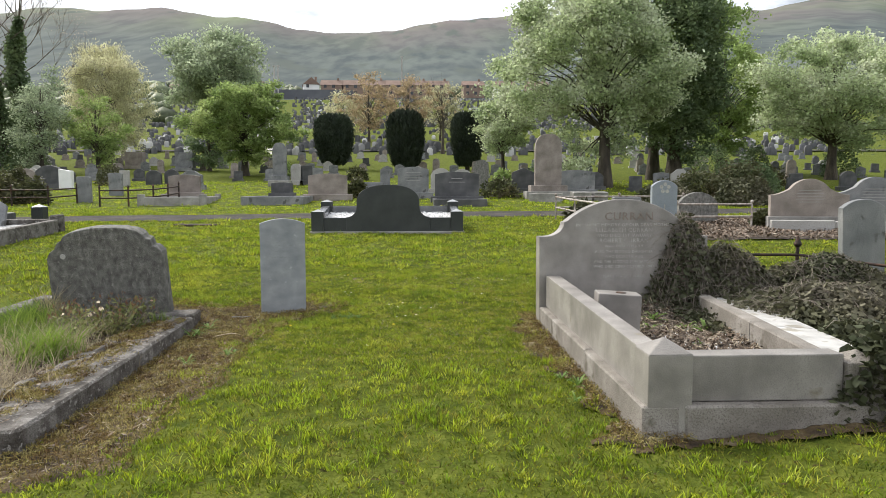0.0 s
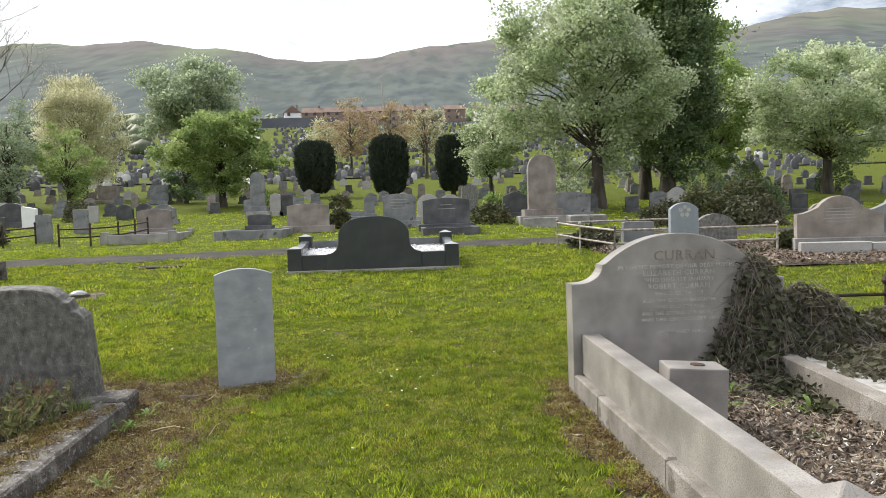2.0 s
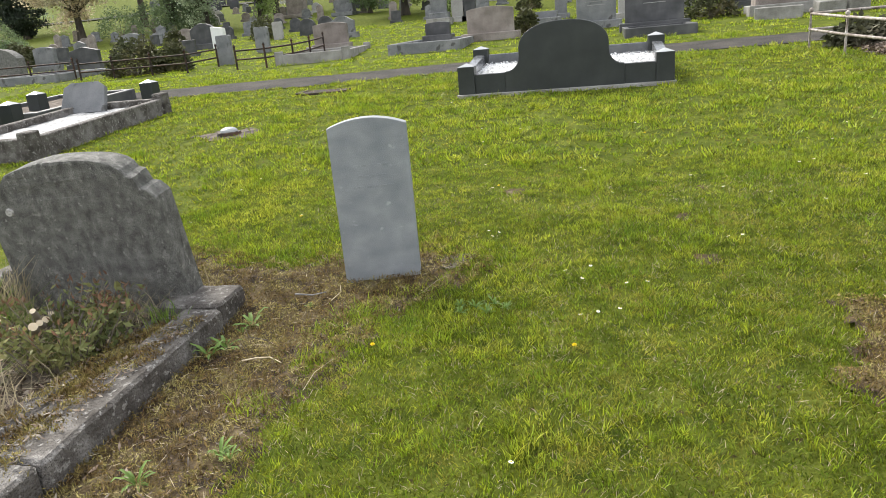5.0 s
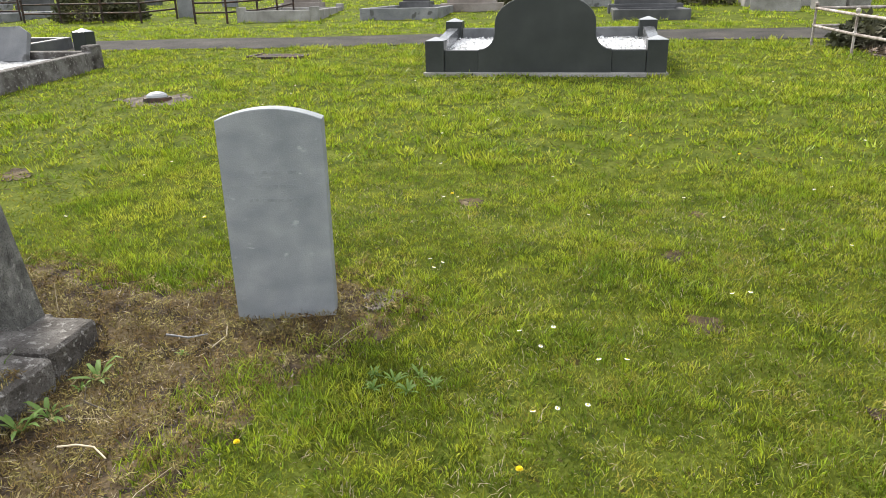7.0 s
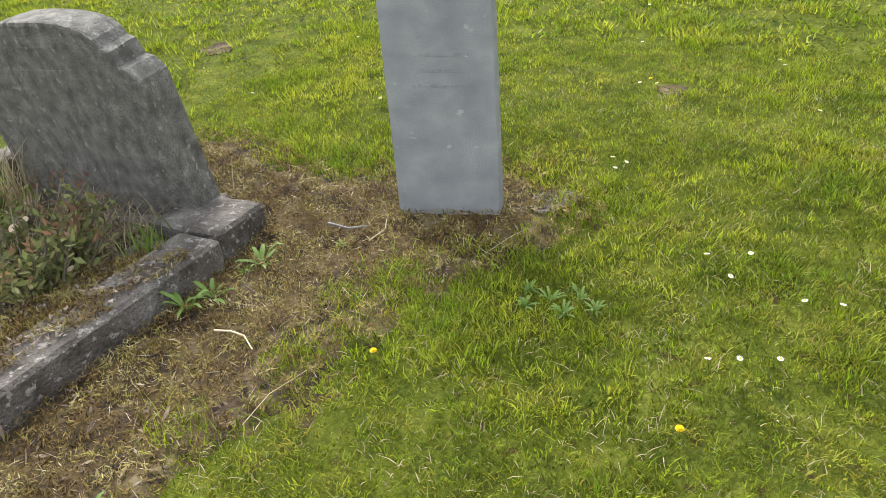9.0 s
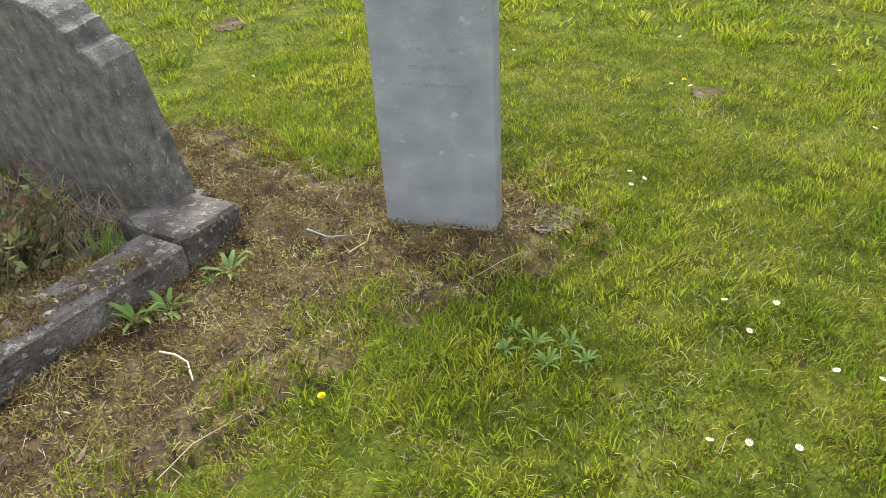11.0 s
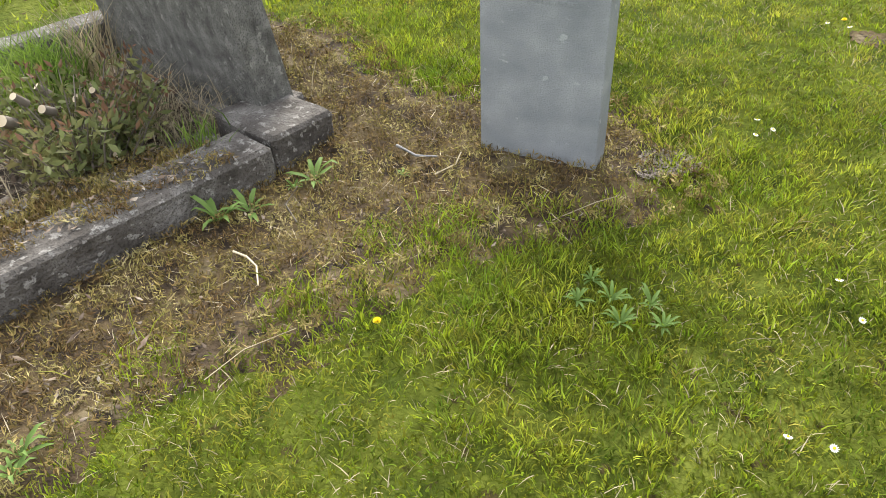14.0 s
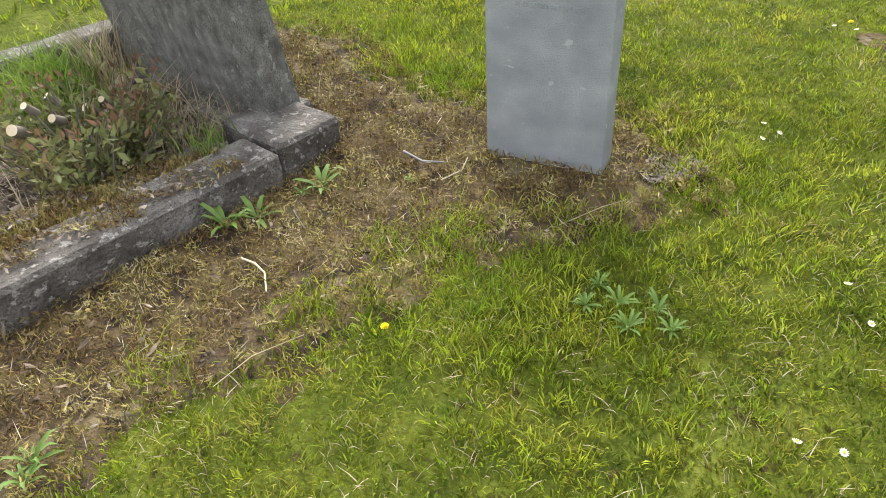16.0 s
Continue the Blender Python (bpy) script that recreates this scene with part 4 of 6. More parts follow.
def tuft(x, y, z, n, r, h, w, mat, seed, label, lean=0.8, name="grass_tuft"):
    rng = np.random.default_rng(seed)
    bx, by = x + rng.normal(0, r, n), y + rng.normal(0, r, n)
    v, q, t = blades(bx, by, h * rng.uniform(0.5, 1.1, n), w * rng.uniform(0.7, 1.3, n), lean * rng.uniform(0.3, 1.2, n), rng, np.full(n, z))
    return tagged(link_mesh(name, mesh_np(name, v, q, t), mat), label, "grass tuft" if mat is not MOSS_BIT else "moss", kind="stuff")


tuft(-2.68, 3.95, -0.05, 420, 0.09, 0.28, 0.008, GRASS_LUSH, 81, "long lush green grass tuft on an old grave", 1.0)
tuft(-3.2, 4.7, -0.05, 200, 0.12, 0.24, 0.006, GRASS_LUSH, 82, "tall green grass clump on an overgrown grave", 0.8)
tuft(-3.3, 4.2, -0.05, 60, 0.12, 0.2, 0.005, GRASS_LUSH, 83, "long green grass on an overgrown grave", 0.9)
tuft(-3.3, 4.88, -0.05, 420, 0.1, 0.3, 0.007, GRASS_LUSH, 78, "lush green grass clump beside an old headstone", 0.8)
tuft(-3.2, 5.1, -0.05, 95, 0.045, 0.42, 0.0055, GRASS_DRY, 84, "tall dead grass stalks against an old headstone", 0.6)
tuft(-2.65, 4.1, -0.05, 300, 0.12, 0.26, 0.004, GRASS_DRY, 85, "pale dead grass tuft on an old grave", 1.2)
tuft(-3.0, 3.2, -0.08, 1100, 0.3, 0.24, 0.005, GRASS_DRY, 86, "matted pale dead grass over an old grave", 1.6)
tuft(-2.75, 2.6, -0.08, 500, 0.25, 0.16, 0.005, GRASS_DRY, 87, "matted pale dead grass over an old grave", 1.8)
tuft(-3.05, 3.9, -0.06, 420, 0.25, 0.28, 0.0045, GRASS_DRY, 89, "tall dead grass stalks on an old grave", 1.1)
tuft(-2.66, 5.03, -0.04, 330, 0.15, 0.2, 0.004, GRASS_DRY, 79, "dead grass at the foot of an old headstone", 1.3)
tuft(-2.3, 5.0, 0.0, 60, 0.05, 0.14, 0.005, GRASS_LUSH, 88, "thin green grass at the foot of a headstone", 0.6)
for i, (x, y) in enumerate(((-2.22, 4.62), (-2.24, 4.36), (-2.2, 4.1), (-2.18, 3.8), (-2.2, 3.4), (-2.2, 2.9), (-2.22, 4.86), (-2.26, 4.5))):
    tuft(x, y, 0.035, 620, 0.05, 0.024, 0.005, MOSS_BIT, 90 + i, "brown moss cushion on a kerb", 1.0, "moss_cushion")


ledge_top = lambda x, y: np.where(x > -2.235 + 0.029 * (5.1 - y), 0.047, 0.024)
kerb_moss = lambda x, y: np.sin(x * 19 + y * 7) * np.sin(y * 11 - x * 8) + 0.5 * np.sin(x * 41 - y * 29) > 0.15 + 2.6 * (x + 2.2)
scatter_bits("moss", 26000, (-2.42, -2.06, 2.4, 5.0), kerb_moss, 0.0055, MOSS_BIT, 73, "brown and olive moss over a stone ledge", "moss", 0.018, 0.9, 1.6, ledge_top, 0.3)
scatter_bits("dead_leaf_litter", 900, (-2.45, -2.08, 2.4, 4.9), every, 0.011, LITTER, 74, "dead leaves and stalks caught on a stone ledge", "leaf litter", 0.02, 0.4, 1.3, ledge_top, 0.4)


def leaves_at(points, size, rng, up=0.3, narrow=0.5, droop=0.0):
    """Arrays of folded leaf quads at the given points (n x 3)."""
    p = np.asarray(points, float)
    n = len(p)
    d = rng.normal(0, 1, (n, 3))
    d[:, 2] = d[:, 2] * 0.6 + up - droop
    d /= np.linalg.norm(d, axis=1)[:, None] + 1e-9
    s = np.cross(d, rng.normal(0, 1, (n, 3)))
    s /= np.linalg.norm(s, axis=1)[:, None] + 1e-9
    f = np.cross(d, s)
    sz = size * rng.uniform(0.6, 1.3, n)[:, None]
    a, b = p, p + d * sz
    m = p + d * sz * 0.45
    v = np.stack([a, m + s * sz * narrow * 0.5 + f * sz * 0.08, b, m - s * sz * narrow * 0.5 + f * sz * 0.08], 1)
    k = np.arange(n)[:, None] * 4
    return v.reshape(-1, 3), np.concatenate([k + np.array([0, 1, 2]), k + np.array([0, 2, 3])])


def laurel():
    th = empty("laurel_shrub", -2.62, 4.72, -0.06, label="cut-back laurel shrub with reddish shoots and pale cut stems", category="shrub")
    rng, r = np.random.default_rng(6), random.Random(6)
    stems, pts = [], []
    young = []
    for i in range(120):
        a, l = r.uniform(0, 6.28), r.uniform(0.12, 0.36)
        o = r.uniform(0.02, 0.24)
        p0 = Vector((math.cos(a) * o, math.sin(a) * o * 0.8, 0.02))
        p1 = p0 + Vector((math.cos(a) * l * 0.55, math.sin(a) * l * 0.5, l * 0.8))
        stems.append([(tuple(p0), 0.004), (tuple(p0.lerp(p1, 0.5) + Vector((0, 0, 0.02))), 0.003), (tuple(p1), 0.0015)])
        for k in range(16):
            q = p0.lerp(p1, r.uniform(0.2, 0.95))
            pts.append(tuple(q + Vector((r.gauss(0, 0.014), r.gauss(0, 0.014), r.gauss(0, 0.01)))))
        for k in range(4 if l > 0.24 else 1):
            young.append(tuple(p1 + Vector((r.gauss(0, 0.01), r.gauss(0, 0.01), r.uniform(-0.03, 0.02)))))
    tagged(link_mesh("stem", tube_mesh("stem", stems, 5), TWIG, th), kind="stuff")
    v, t = leaves_at(pts, 0.043, rng, 0.7, 0.42)
    tagged(link_mesh("leaf", mesh_np("leaf", v, (), t), LEAF_LAUREL, th), kind="stuff")
    v, t = leaves_at(young, 0.034, rng, 1.3, 0.36)
    tagged(link_mesh("young_leaf", mesh_np("young_leaf", v, (), t), LEAF_YOUNG, th, "reddish-brown young leaves at the shoot tips"), kind="stuff")
    for dx, dy, dz, rad, ax, ay in ((-.15, .11, .18, .017, .5, -.8), (-.18, .18, .18, .012, .4, -.6), (-.04, -.04, .23, .014, .6, -.9), (.07, -.19, .28, .018, .7, -.8), (.02, -.12, .32, .012, .3, -.6),
                                    (-.16, .05, .07, .012, .7, -.8), (.2, .06, .1, .018, .9, -.7), (-.33, .05, .2, .013, -.2, -.6), (-.26, -.16, .1, .014, .2, -.9), (-.12, -.2, .14, .011, .2, -.8)):
        d = Vector((ax, ay, 0.75)).normalized()
        tip = Vector((dx, dy, dz))
        stub = link_mesh("cut_stem", tube_mesh("cut_stem", [[(tuple(tip - d * 0.055), rad * 1.1), (tuple(tip), rad)]], 10), TWIG, th)
        bm = bmesh.new()
        bmesh.ops.create_circle(bm, cap_ends=True, segments=12, radius=rad * 1.02, matrix=Matrix.Translation(tip + d * 0.001) @ d.to_track_quat("Z", "Y").to_matrix().to_4x4())
        part("cut_face", bm, PALE_WOOD, stub, "pale sawn stem end")
    return th


laurel()


# ---- the granite grave with ivy ----
def crown_outline(w=1.38, h=0.755, rise=0.3):
    """Shoulders with hollow curves, a small step, then a broad round crown."""
    half = w / 2
    hollow = [(half, h)] + [(half - 0.05 - 0.15 * math.sin(t * math.pi / 2), h + 0.115 * (1 - math.cos(t * math.pi / 2))) for t in [i / 7 for i in range(8)]]
    c = half - 0.225
    zc = h + 0.125
    crown_h = rise - 0.125
    r = (c * c + crown_h * crown_h) / (2 * crown_h)
    a = math.degrees(math.asin(c / r))
    top = arc(0, zc + crown_h - r, r, 90 - a, 90 + a, 18)
    return [(-half, 0), (half, 0)] + hollow + top + [(-x, z) for x, z in hollow[::-1]]


def lettering(text, size, material, parent, x, y, z, depth=0.003, name="inscription"):
    cu = bpy.data.curves.new(name, "FONT")
    cu.body, cu.size, cu.extrude, cu.align_x = text, size, depth, "CENTER"
    cu.resolution_u, cu.space_character = 2, 1.12
    tmp = bpy.data.objects.new(name, cu)
    me = bpy.data.meshes.new_from_object(tmp)
    bpy.data.objects.remove(tmp)
    bpy.data.curves.remove(cu)
    me.transform(Matrix.Translation((x, y, z)) @ Matrix.Rotation(radians(90), 4, "X"))
    me.materials.clear()
    return tagged(link_mesh(name, me, material, parent), kind="stuff")


def granite_headstone():
    th = empty("headstone", 1.475, 4.86, -0.035, rx=-1.5, label="broad pale grey granite headstone with round crown and lettering", category="headstone")
    part("slab", slab_bm(crown_outline(), 0.16, 0.008), GRANITE, th)
    lettering("CURRAN", 0.092, INSCRIPTION_DARK, th, 0.04, -0.001, 0.885)
    rows = (("IN LOVING MEMORY OF OUR DEAR MOTHER", .035, .835), ("ELIZABETH CURRAN", .046, .79), ("WHO DIED 1ST JANUARY", .036, .75), ("ROBERT CURRAN", .046, .705),
            ("WHO DIED 4TH JULY", .03, .665), ("ALSO THE SECOND DAUGHTER", .03, .62), ("WHO DIED 5TH AUG", .03, .58), ("AND THE SECOND SON SAMUEL", .03, .54),
            ("WHO DIED 22ND OCTOBER 1947", .03, .5), ("PEACE PERFECT PEACE", .03, .42))
    for text, size, z in rows:
        lettering(text, size, INSCRIPTION, th, 0.0, -0.001, z, 0.0016)
    return th


granite_headstone()


def pyramid_post(x, y, z, w, h, cap, mat, label, cap_mat=None, group=""):
    """A square post with a low pyramid cap."""
    th = empty("grave_post", x, y, z, label=label, category="post", group=group)
    part("shaft", box_bm(w, w, h, 0.006), mat, th)
    bm = bmesh.new()
    a = w / 2 + 0.002
    base = [bm.verts.new(c) for c in ((-a, -a, h), (a, -a, h), (a, a, h), (-a, a, h))]
    tip = bm.verts.new((0, 0, h + cap))
    for i in range(4):
        bm.faces.new((base[i], base[(i + 1) % 4], tip))
    bm.faces.new(base[::-1])
    bmesh.ops.bevel(bm, geom=bm.edges[:], offset=0.004, segments=1, affect="EDGES")
    part("cap", bm, cap_mat or mat, th)
    return th


pyramid_post(0.895, 2.325, 0.0, 0.2, 0.375, 0.062, GRANITE, "square pale granite corner post with low pyramid cap")
kerb_run("grave_kerb", 0.88, 2.43, 0.89, 4.86, 0.11, 0.25, 0.11, GRANITE, "long pale granite kerb stone along a grave", 1, 0.002, 0, 0.007, slope=1.1)
kerb_run("kerb_base", 0.865, 2.22, 0.875, 5.02, 0.17, 0.215, -0.06, GRANITE_LOW, "stained granite base course under a grave kerb", 3, 0.008, 0.003, 0.01, seed=2)
kerb_run("grave_kerb", 0.99, 2.33, 1.7, 2.33, 0.12, 0.21, 0.15, GRANITE, "granite front kerb of a grave", 1, 0.002, 0, 0.007)
kerb_run("kerb_base", 0.96, 2.31, 1.9, 2.31, 0.19, 0.205, -0.06, GRANITE_LOW, "stained granite base course under a front kerb", 1, 0.004, 0.003, 0.01)
kerb_run("grave_kerb", 1.79, 2.42, 2.05, 4.86, 0.1, 0.2, 0.08, GRANITE_LOW, "granite kerb along the side of a grave", 2, 0.004, 0.003, 0.008)
kerb_run("marble_slab", 1.98, 2.45, 2.25, 4.7, 0.27, 0.14, 0.11, MARBLE, "white polished marble slab half buried in ivy", 2, 0.006, 0.002, 0.01, 3)
pyramid_post(1.79, 2.33, 0.0, 0.17, 0.32, 0.05, GRANITE_LOW, "granite corner post smothered in withered ivy")


def granite_bed(x, y):
    return 0.1 + 0.05 * np.sin(x * 4) * np.sin(y * 2.3) + 0.12 * smooth01((y - 4.2) / 0.6) * smooth01((x - 1.3) / 0.5) + 0.015 * np.sin(x * 31) * np.sin(y * 27)


bed_mesh("grave_bed", (0.9, 1.8, 2.36, 4.84), 0.035, granite_bed, RUBBLE, "grave bed of chips and dead leaves")
G_RECT = (0.93, 1.98, 2.4, 4.82)
scatter_bits("dead_leaf_litter", 12000, G_RECT, every, 0.013, LITTER, 101, "brown dead leaves over a granite grave", "leaf litter", 0.03, 0.45, 1.1, granite_bed)
scatter_bits("white_chippings", 1600, G_RECT, every, 0.009, CHIPS, 102, "scattered pale stone chippings among dead leaves", "chippings", 0.02, 0.6, 1.0, granite_bed)
scatter_bits("straw", 1200, G_RECT, every, 0.005, STRAW, 103, "dry stalks over a grave bed", "straw", 0.04, 0.4, 8.0, granite_bed)
for i, (x, y, s) in enumerate(((1.55, 4.35, .12), (1.45, 4.15, .1), (1.7, 4.1, .11), (1.6, 3.6, .06), (1.75, 3.9, .09), (1.35, 4.4, .09))):
    weed(x, y, float(granite_bed(x, y)), s, 11, 60 + i, label="small green weed growing in a grave bed")


def vase_block():
    th = empty("flower_vase_block", 1.13, 3.9, 0.12, rz=-6, ry=3, label="square pale granite flower holder block on a grave", category="flower holder")
    part("block", box_bm(0.285, 0.2, 0.285, 0.008), GRANITE, th)
    # no opening is cut: a flat dark disc stands for the shade inside
    bm = bmesh.new()
    bmesh.ops.create_cone(bm, segments=16, radius1=0.035, radius2=0.035, depth=0.006, cap_ends=True, matrix=Matrix.Translation((0.02, 0.0, 0.286)))
    part("hole", bm, IRON, th, "dark disc for the shaded flower hole")


vase_block()


def ivy_top(x, y):
    """The heap of ivy: over the headstone's end, then a long low ridge."""
    a = 0.9 * np.exp(-((x - 1.98) / 0.28) ** 2 - ((y - 4.95) / 0.33) ** 2)
    b = 0.6 * np.exp(-((x - 2.35) / 0.45) ** 2 - ((y - 4.95) / 0.42) ** 2)
    c = 0.5 * np.exp(-((x - 3.2) / 0.75) ** 2 - ((y - 4.95) / 0.4) ** 2)
    d = 0.36 * np.exp(-((x - 2.75) / 0.8) ** 2 - ((y - 4.15) / 0.7) ** 2)
    e = np.maximum(0.26 * np.exp(-((x - 2.4) / 0.3) ** 2 - ((y - 3.1) / 0.7) ** 2), 0.46 * np.exp(-((x - 1.9) / 0.2) ** 2 - ((y - 2.33) / 0.25) ** 2))
    return np.maximum.reduce([a, b, c, d, e]) + 0.03 * np.sin(x * 13) * np.sin(y * 11)


def ivy_heap():
    th = empty("ivy_heap", 2.5, 4.6, 0, label="tangled heap of withered ivy over headstone and fence", category="ivy")
    o = Vector((2.5, 4.6, 0))
    xs, ys = np.arange(1.6, 4.3, 0.06), np.arange(2.1, 5.6, 0.06)
    gx, gy = np.meshgrid(xs, ys, indexing="ij")
    gz = np.where(gy < 2.8, -0.06, np.maximum(ivy_top(gx, gy) * 0.9 - 0.05, -0.03))
    n, m = gx.shape
    i, j = np.meshgrid(np.arange(n - 1), np.arange(m - 1), indexing="ij")
    q = np.stack([i * m + j, (i + 1) * m + j, (i + 1) * m + j + 1, i * m + j + 1], -1).reshape(-1, 4)
    link_mesh("tangle", mesh_np("tangle", np.stack([gx - o.x, gy - o.y, gz], -1), q, smooth=True), RUBBLE, th)
    rng, r = np.random.default_rng(9), random.Random(9)
    vines = []
    for _ in range(1150):
        x, y = r.gauss(2.5, 0.55), r.gauss(4.65, 0.45)
        if x < 1.6 or not 2.2 < y < 5.5 or (x < 2.15 and 2.7 < y < 3.4):
            continue
        a = r.uniform(0, 6.28)
        pts, z0 = [], r.uniform(0.0, 0.085)
        for k in range(8):
            pts.append(((x - o.x, y - o.y, max(0.02, float(ivy_top(x, y)) * 0.95) + z0 * (1 + 0.4 * math.sin(k * 1.3))), 0.0016 * r.uniform(0.5, 1.5)))
            x, y, a = x + math.cos(a) * 0.075, y + math.sin(a) * 0.075, a + r.gauss(0, 0.5)
        vines.append(pts)
    tagged(link_mesh("vine", tube_mesh("vine", vines, 4), TWIG, th), kind="stuff")
    p = []
    x, y = rng.uniform(1.6, 4.2, 60000), rng.uniform(2.2, 5.5, 60000)
    ok = (ivy_top(x, y) > 0.08) & ~((x < 2.12) & (y > 2.7) & (y < 3.4)) | (np.hypot(x - 1.85, y - 2.3) < 0.22)
    x, y = x[ok], y[ok]
    z = ivy_top(x, y) * 0.93 + rng.uniform(-0.03, 0.09, len(x))
    v, t = leaves_at(np.stack([x - o.x, y - o.y, z], -1), 0.046, rng, 0.0, 0.75, 0.3)
    tagged(link_mesh("withered_leaf", mesh_np("withered_leaf", v, (), t), LEAF_DEAD_IVY, th), kind="stuff")
    # strands hanging down the face of the headstone
    strands = []
    for k in range(34):
        x, z, a = r.uniform(1.75, 2.1), r.uniform(0.55, 0.86), r.uniform(2.2, 4.4)
        pts = []
        for step in range(9):
            pts.append(((x - o.x, 4.838 - 0.01 * r.random() - o.y, z), 0.0022 * (1 - step / 11)))
            x, z, a = x + math.cos(a) * 0.04, max(0.14, z + math.sin(a) * 0.04), a + r.gauss(0.1, 0.3)
        strands.append(pts)
    tagged(link_mesh("clinging_stem", tube_mesh("clinging_stem", strands, 4), TWIG, th), kind="stuff")
    return th


ivy_heap()


def rail_path(name, pts, r, mat, parent):
    return link_mesh(name, tube_mesh(name, [[(p, r) for p in pts]], 6), mat, parent)


def finial_fence():
    th = empty("iron_fence", 3.15, 5.3, 0, label="old rusty iron grave railing with a finial post in ivy", category="railing")
    rail_path("post", [(0, 0, 0), (0, 0, 0.6)], 0.016, IRON, th)
    bm = bmesh.new()
    bmesh.ops.create_uvsphere(bm, u_segments=12, v_segments=8, radius=0.034, matrix=Matrix.Translation((0, 0, 0.62)))
    for v in bm.verts:
        t = (v.co.z - 0.62) / 0.034
        if t > 0:
            v.co.x *= 1 - 0.6 * t
            v.co.y *= 1 - 0.6 * t
            v.co.z += 0.045 * t * t
    part("finial", bm, IRON, th)
    rail_path("rail", [(-1.05, 0, 0.53), (0, 0, 0.52)], 0.013, IRON, th)
    rail_path("rail", [(0, 0, 0.52), (0.5, -0.6, 0.47), (0.9, -1.2, 0.42)], 0.013, IRON, th)
    rail_path("rail", [(0, 0, 0.27), (0.5, -0.6, 0.22), (0.9, -1.2, 0.18)], 0.012, IRON, th)


finial_fence()


# ---- black granite grave, seen from behind ----
def black_grave():
    x0, x1, y0 = -1.881, 0.588, 10.8
    zg = land(-0.65, 10.8)
    cx = (x0 + x1) / 2
    w = x1 - x0
    st = empty("headstone", cx + 0.01, y0 - 0.02, zg, label="black granite headstone with round crown, seen from behind", category="headstone")
    base_w, crown_w, h1, top = 1.36, 1.02, 0.25, 0.78
    hollow = [(base_w / 2 - 0.17 * math.sin(t), h1 + 0.17 * (1 - math.cos(t))) for t in [i * math.pi / 2 / 5 for i in range(6)]]
    side = [(crown_w / 2, h1 + 0.22)]
    c = crown_w / 2
    crown = [(c * math.cos(radians(a)) ** 0.8 if a < 90 else -c * abs(math.cos(radians(a))) ** 0.8, h1 + 0.26 + (top - h1 - 0.26) * math.sin(radians(a))) for a in range(0, 181, 12)]
    out = [(-base_w / 2, 0), (base_w / 2, 0)] + hollow + crown + [(-x, z) for x, z in hollow[::-1]]
    part("slab", slab_bm(out, 0.13, 0.008), BLACK_GRANITE, st)
    posts = []
    for i, (px, py) in enumerate(((x0 + 0.1, y0 + 0.08), (x1 - 0.1, y0 + 0.08), (x0 + 0.1, y0 + 1.32), (x1 - 0.1, y0 + 1.32))):
        pyramid_post(px, py, zg + (0 if i < 2 else 0.14), 0.2, 0.34, 0.04, BLACK_GRANITE, "black granite corner post with polished pyramid cap", PALE_CAP, "black granite grave posts")
    for px in (x0 + 0.1, x1 - 0.1):
        kerb_run("grave_kerb", px, y0 + 0.18, px, y0 + 1.23, 0.12, 0.27, zg + 0.03, POLISHED, "polished dark granite side kerb", 1, 0.002, 0, 0.006, slope=6)
    kerb_run("grave_kerb", x0 + 0.2, y0 + 1.32, x1 - 0.2, y0 + 1.32, 0.12, 0.3, zg + 0.1, POLISHED, "polished dark granite front kerb", 1, 0.002, 0, 0.006)
    for a, b in ((x0 + 0.2, cx - base_w / 2 + 0.01), (cx + base_w / 2 + 0.01, x1 - 0.2)):
        kerb_run("grave_kerb", a, y0 + 0.06, b, y0 + 0.06, 0.12, 0.24, zg, BLACK_GRANITE, "black granite rear kerb", 1, 0.002, 0, 0.006)
    kerb_run("plinth", x0 - 0.02, y0 + 0.06, x1 + 0.02, y0 + 0.06, 0.26, 0.1, zg - 0.08, CONCRETE, "grey concrete plinth under a black grave", 1, 0.002, 0, 0.006)
    bed = lambda x, y: zg + 0.16 + 0.01 * np.sin(x * 40) * np.sin(y * 37) + 0.09 * (y - y0)
    bed_mesh("grave_bed", (x0 + 0.12, x1 - 0.12, y0 + 0.1, y0 + 1.28), 0.06, bed, CHIPS, "bed of white chippings in a black grave")
    scatter_bits("white_chippings", 4500, (x0 + .16, x1 - .16, y0 + .15, y0 + 1.25), every, 0.016, CHIPS, 111, "white stone chippings in a black granite grave", "chippings", 0.02, 0.6, 1.0, bed)


black_grave()


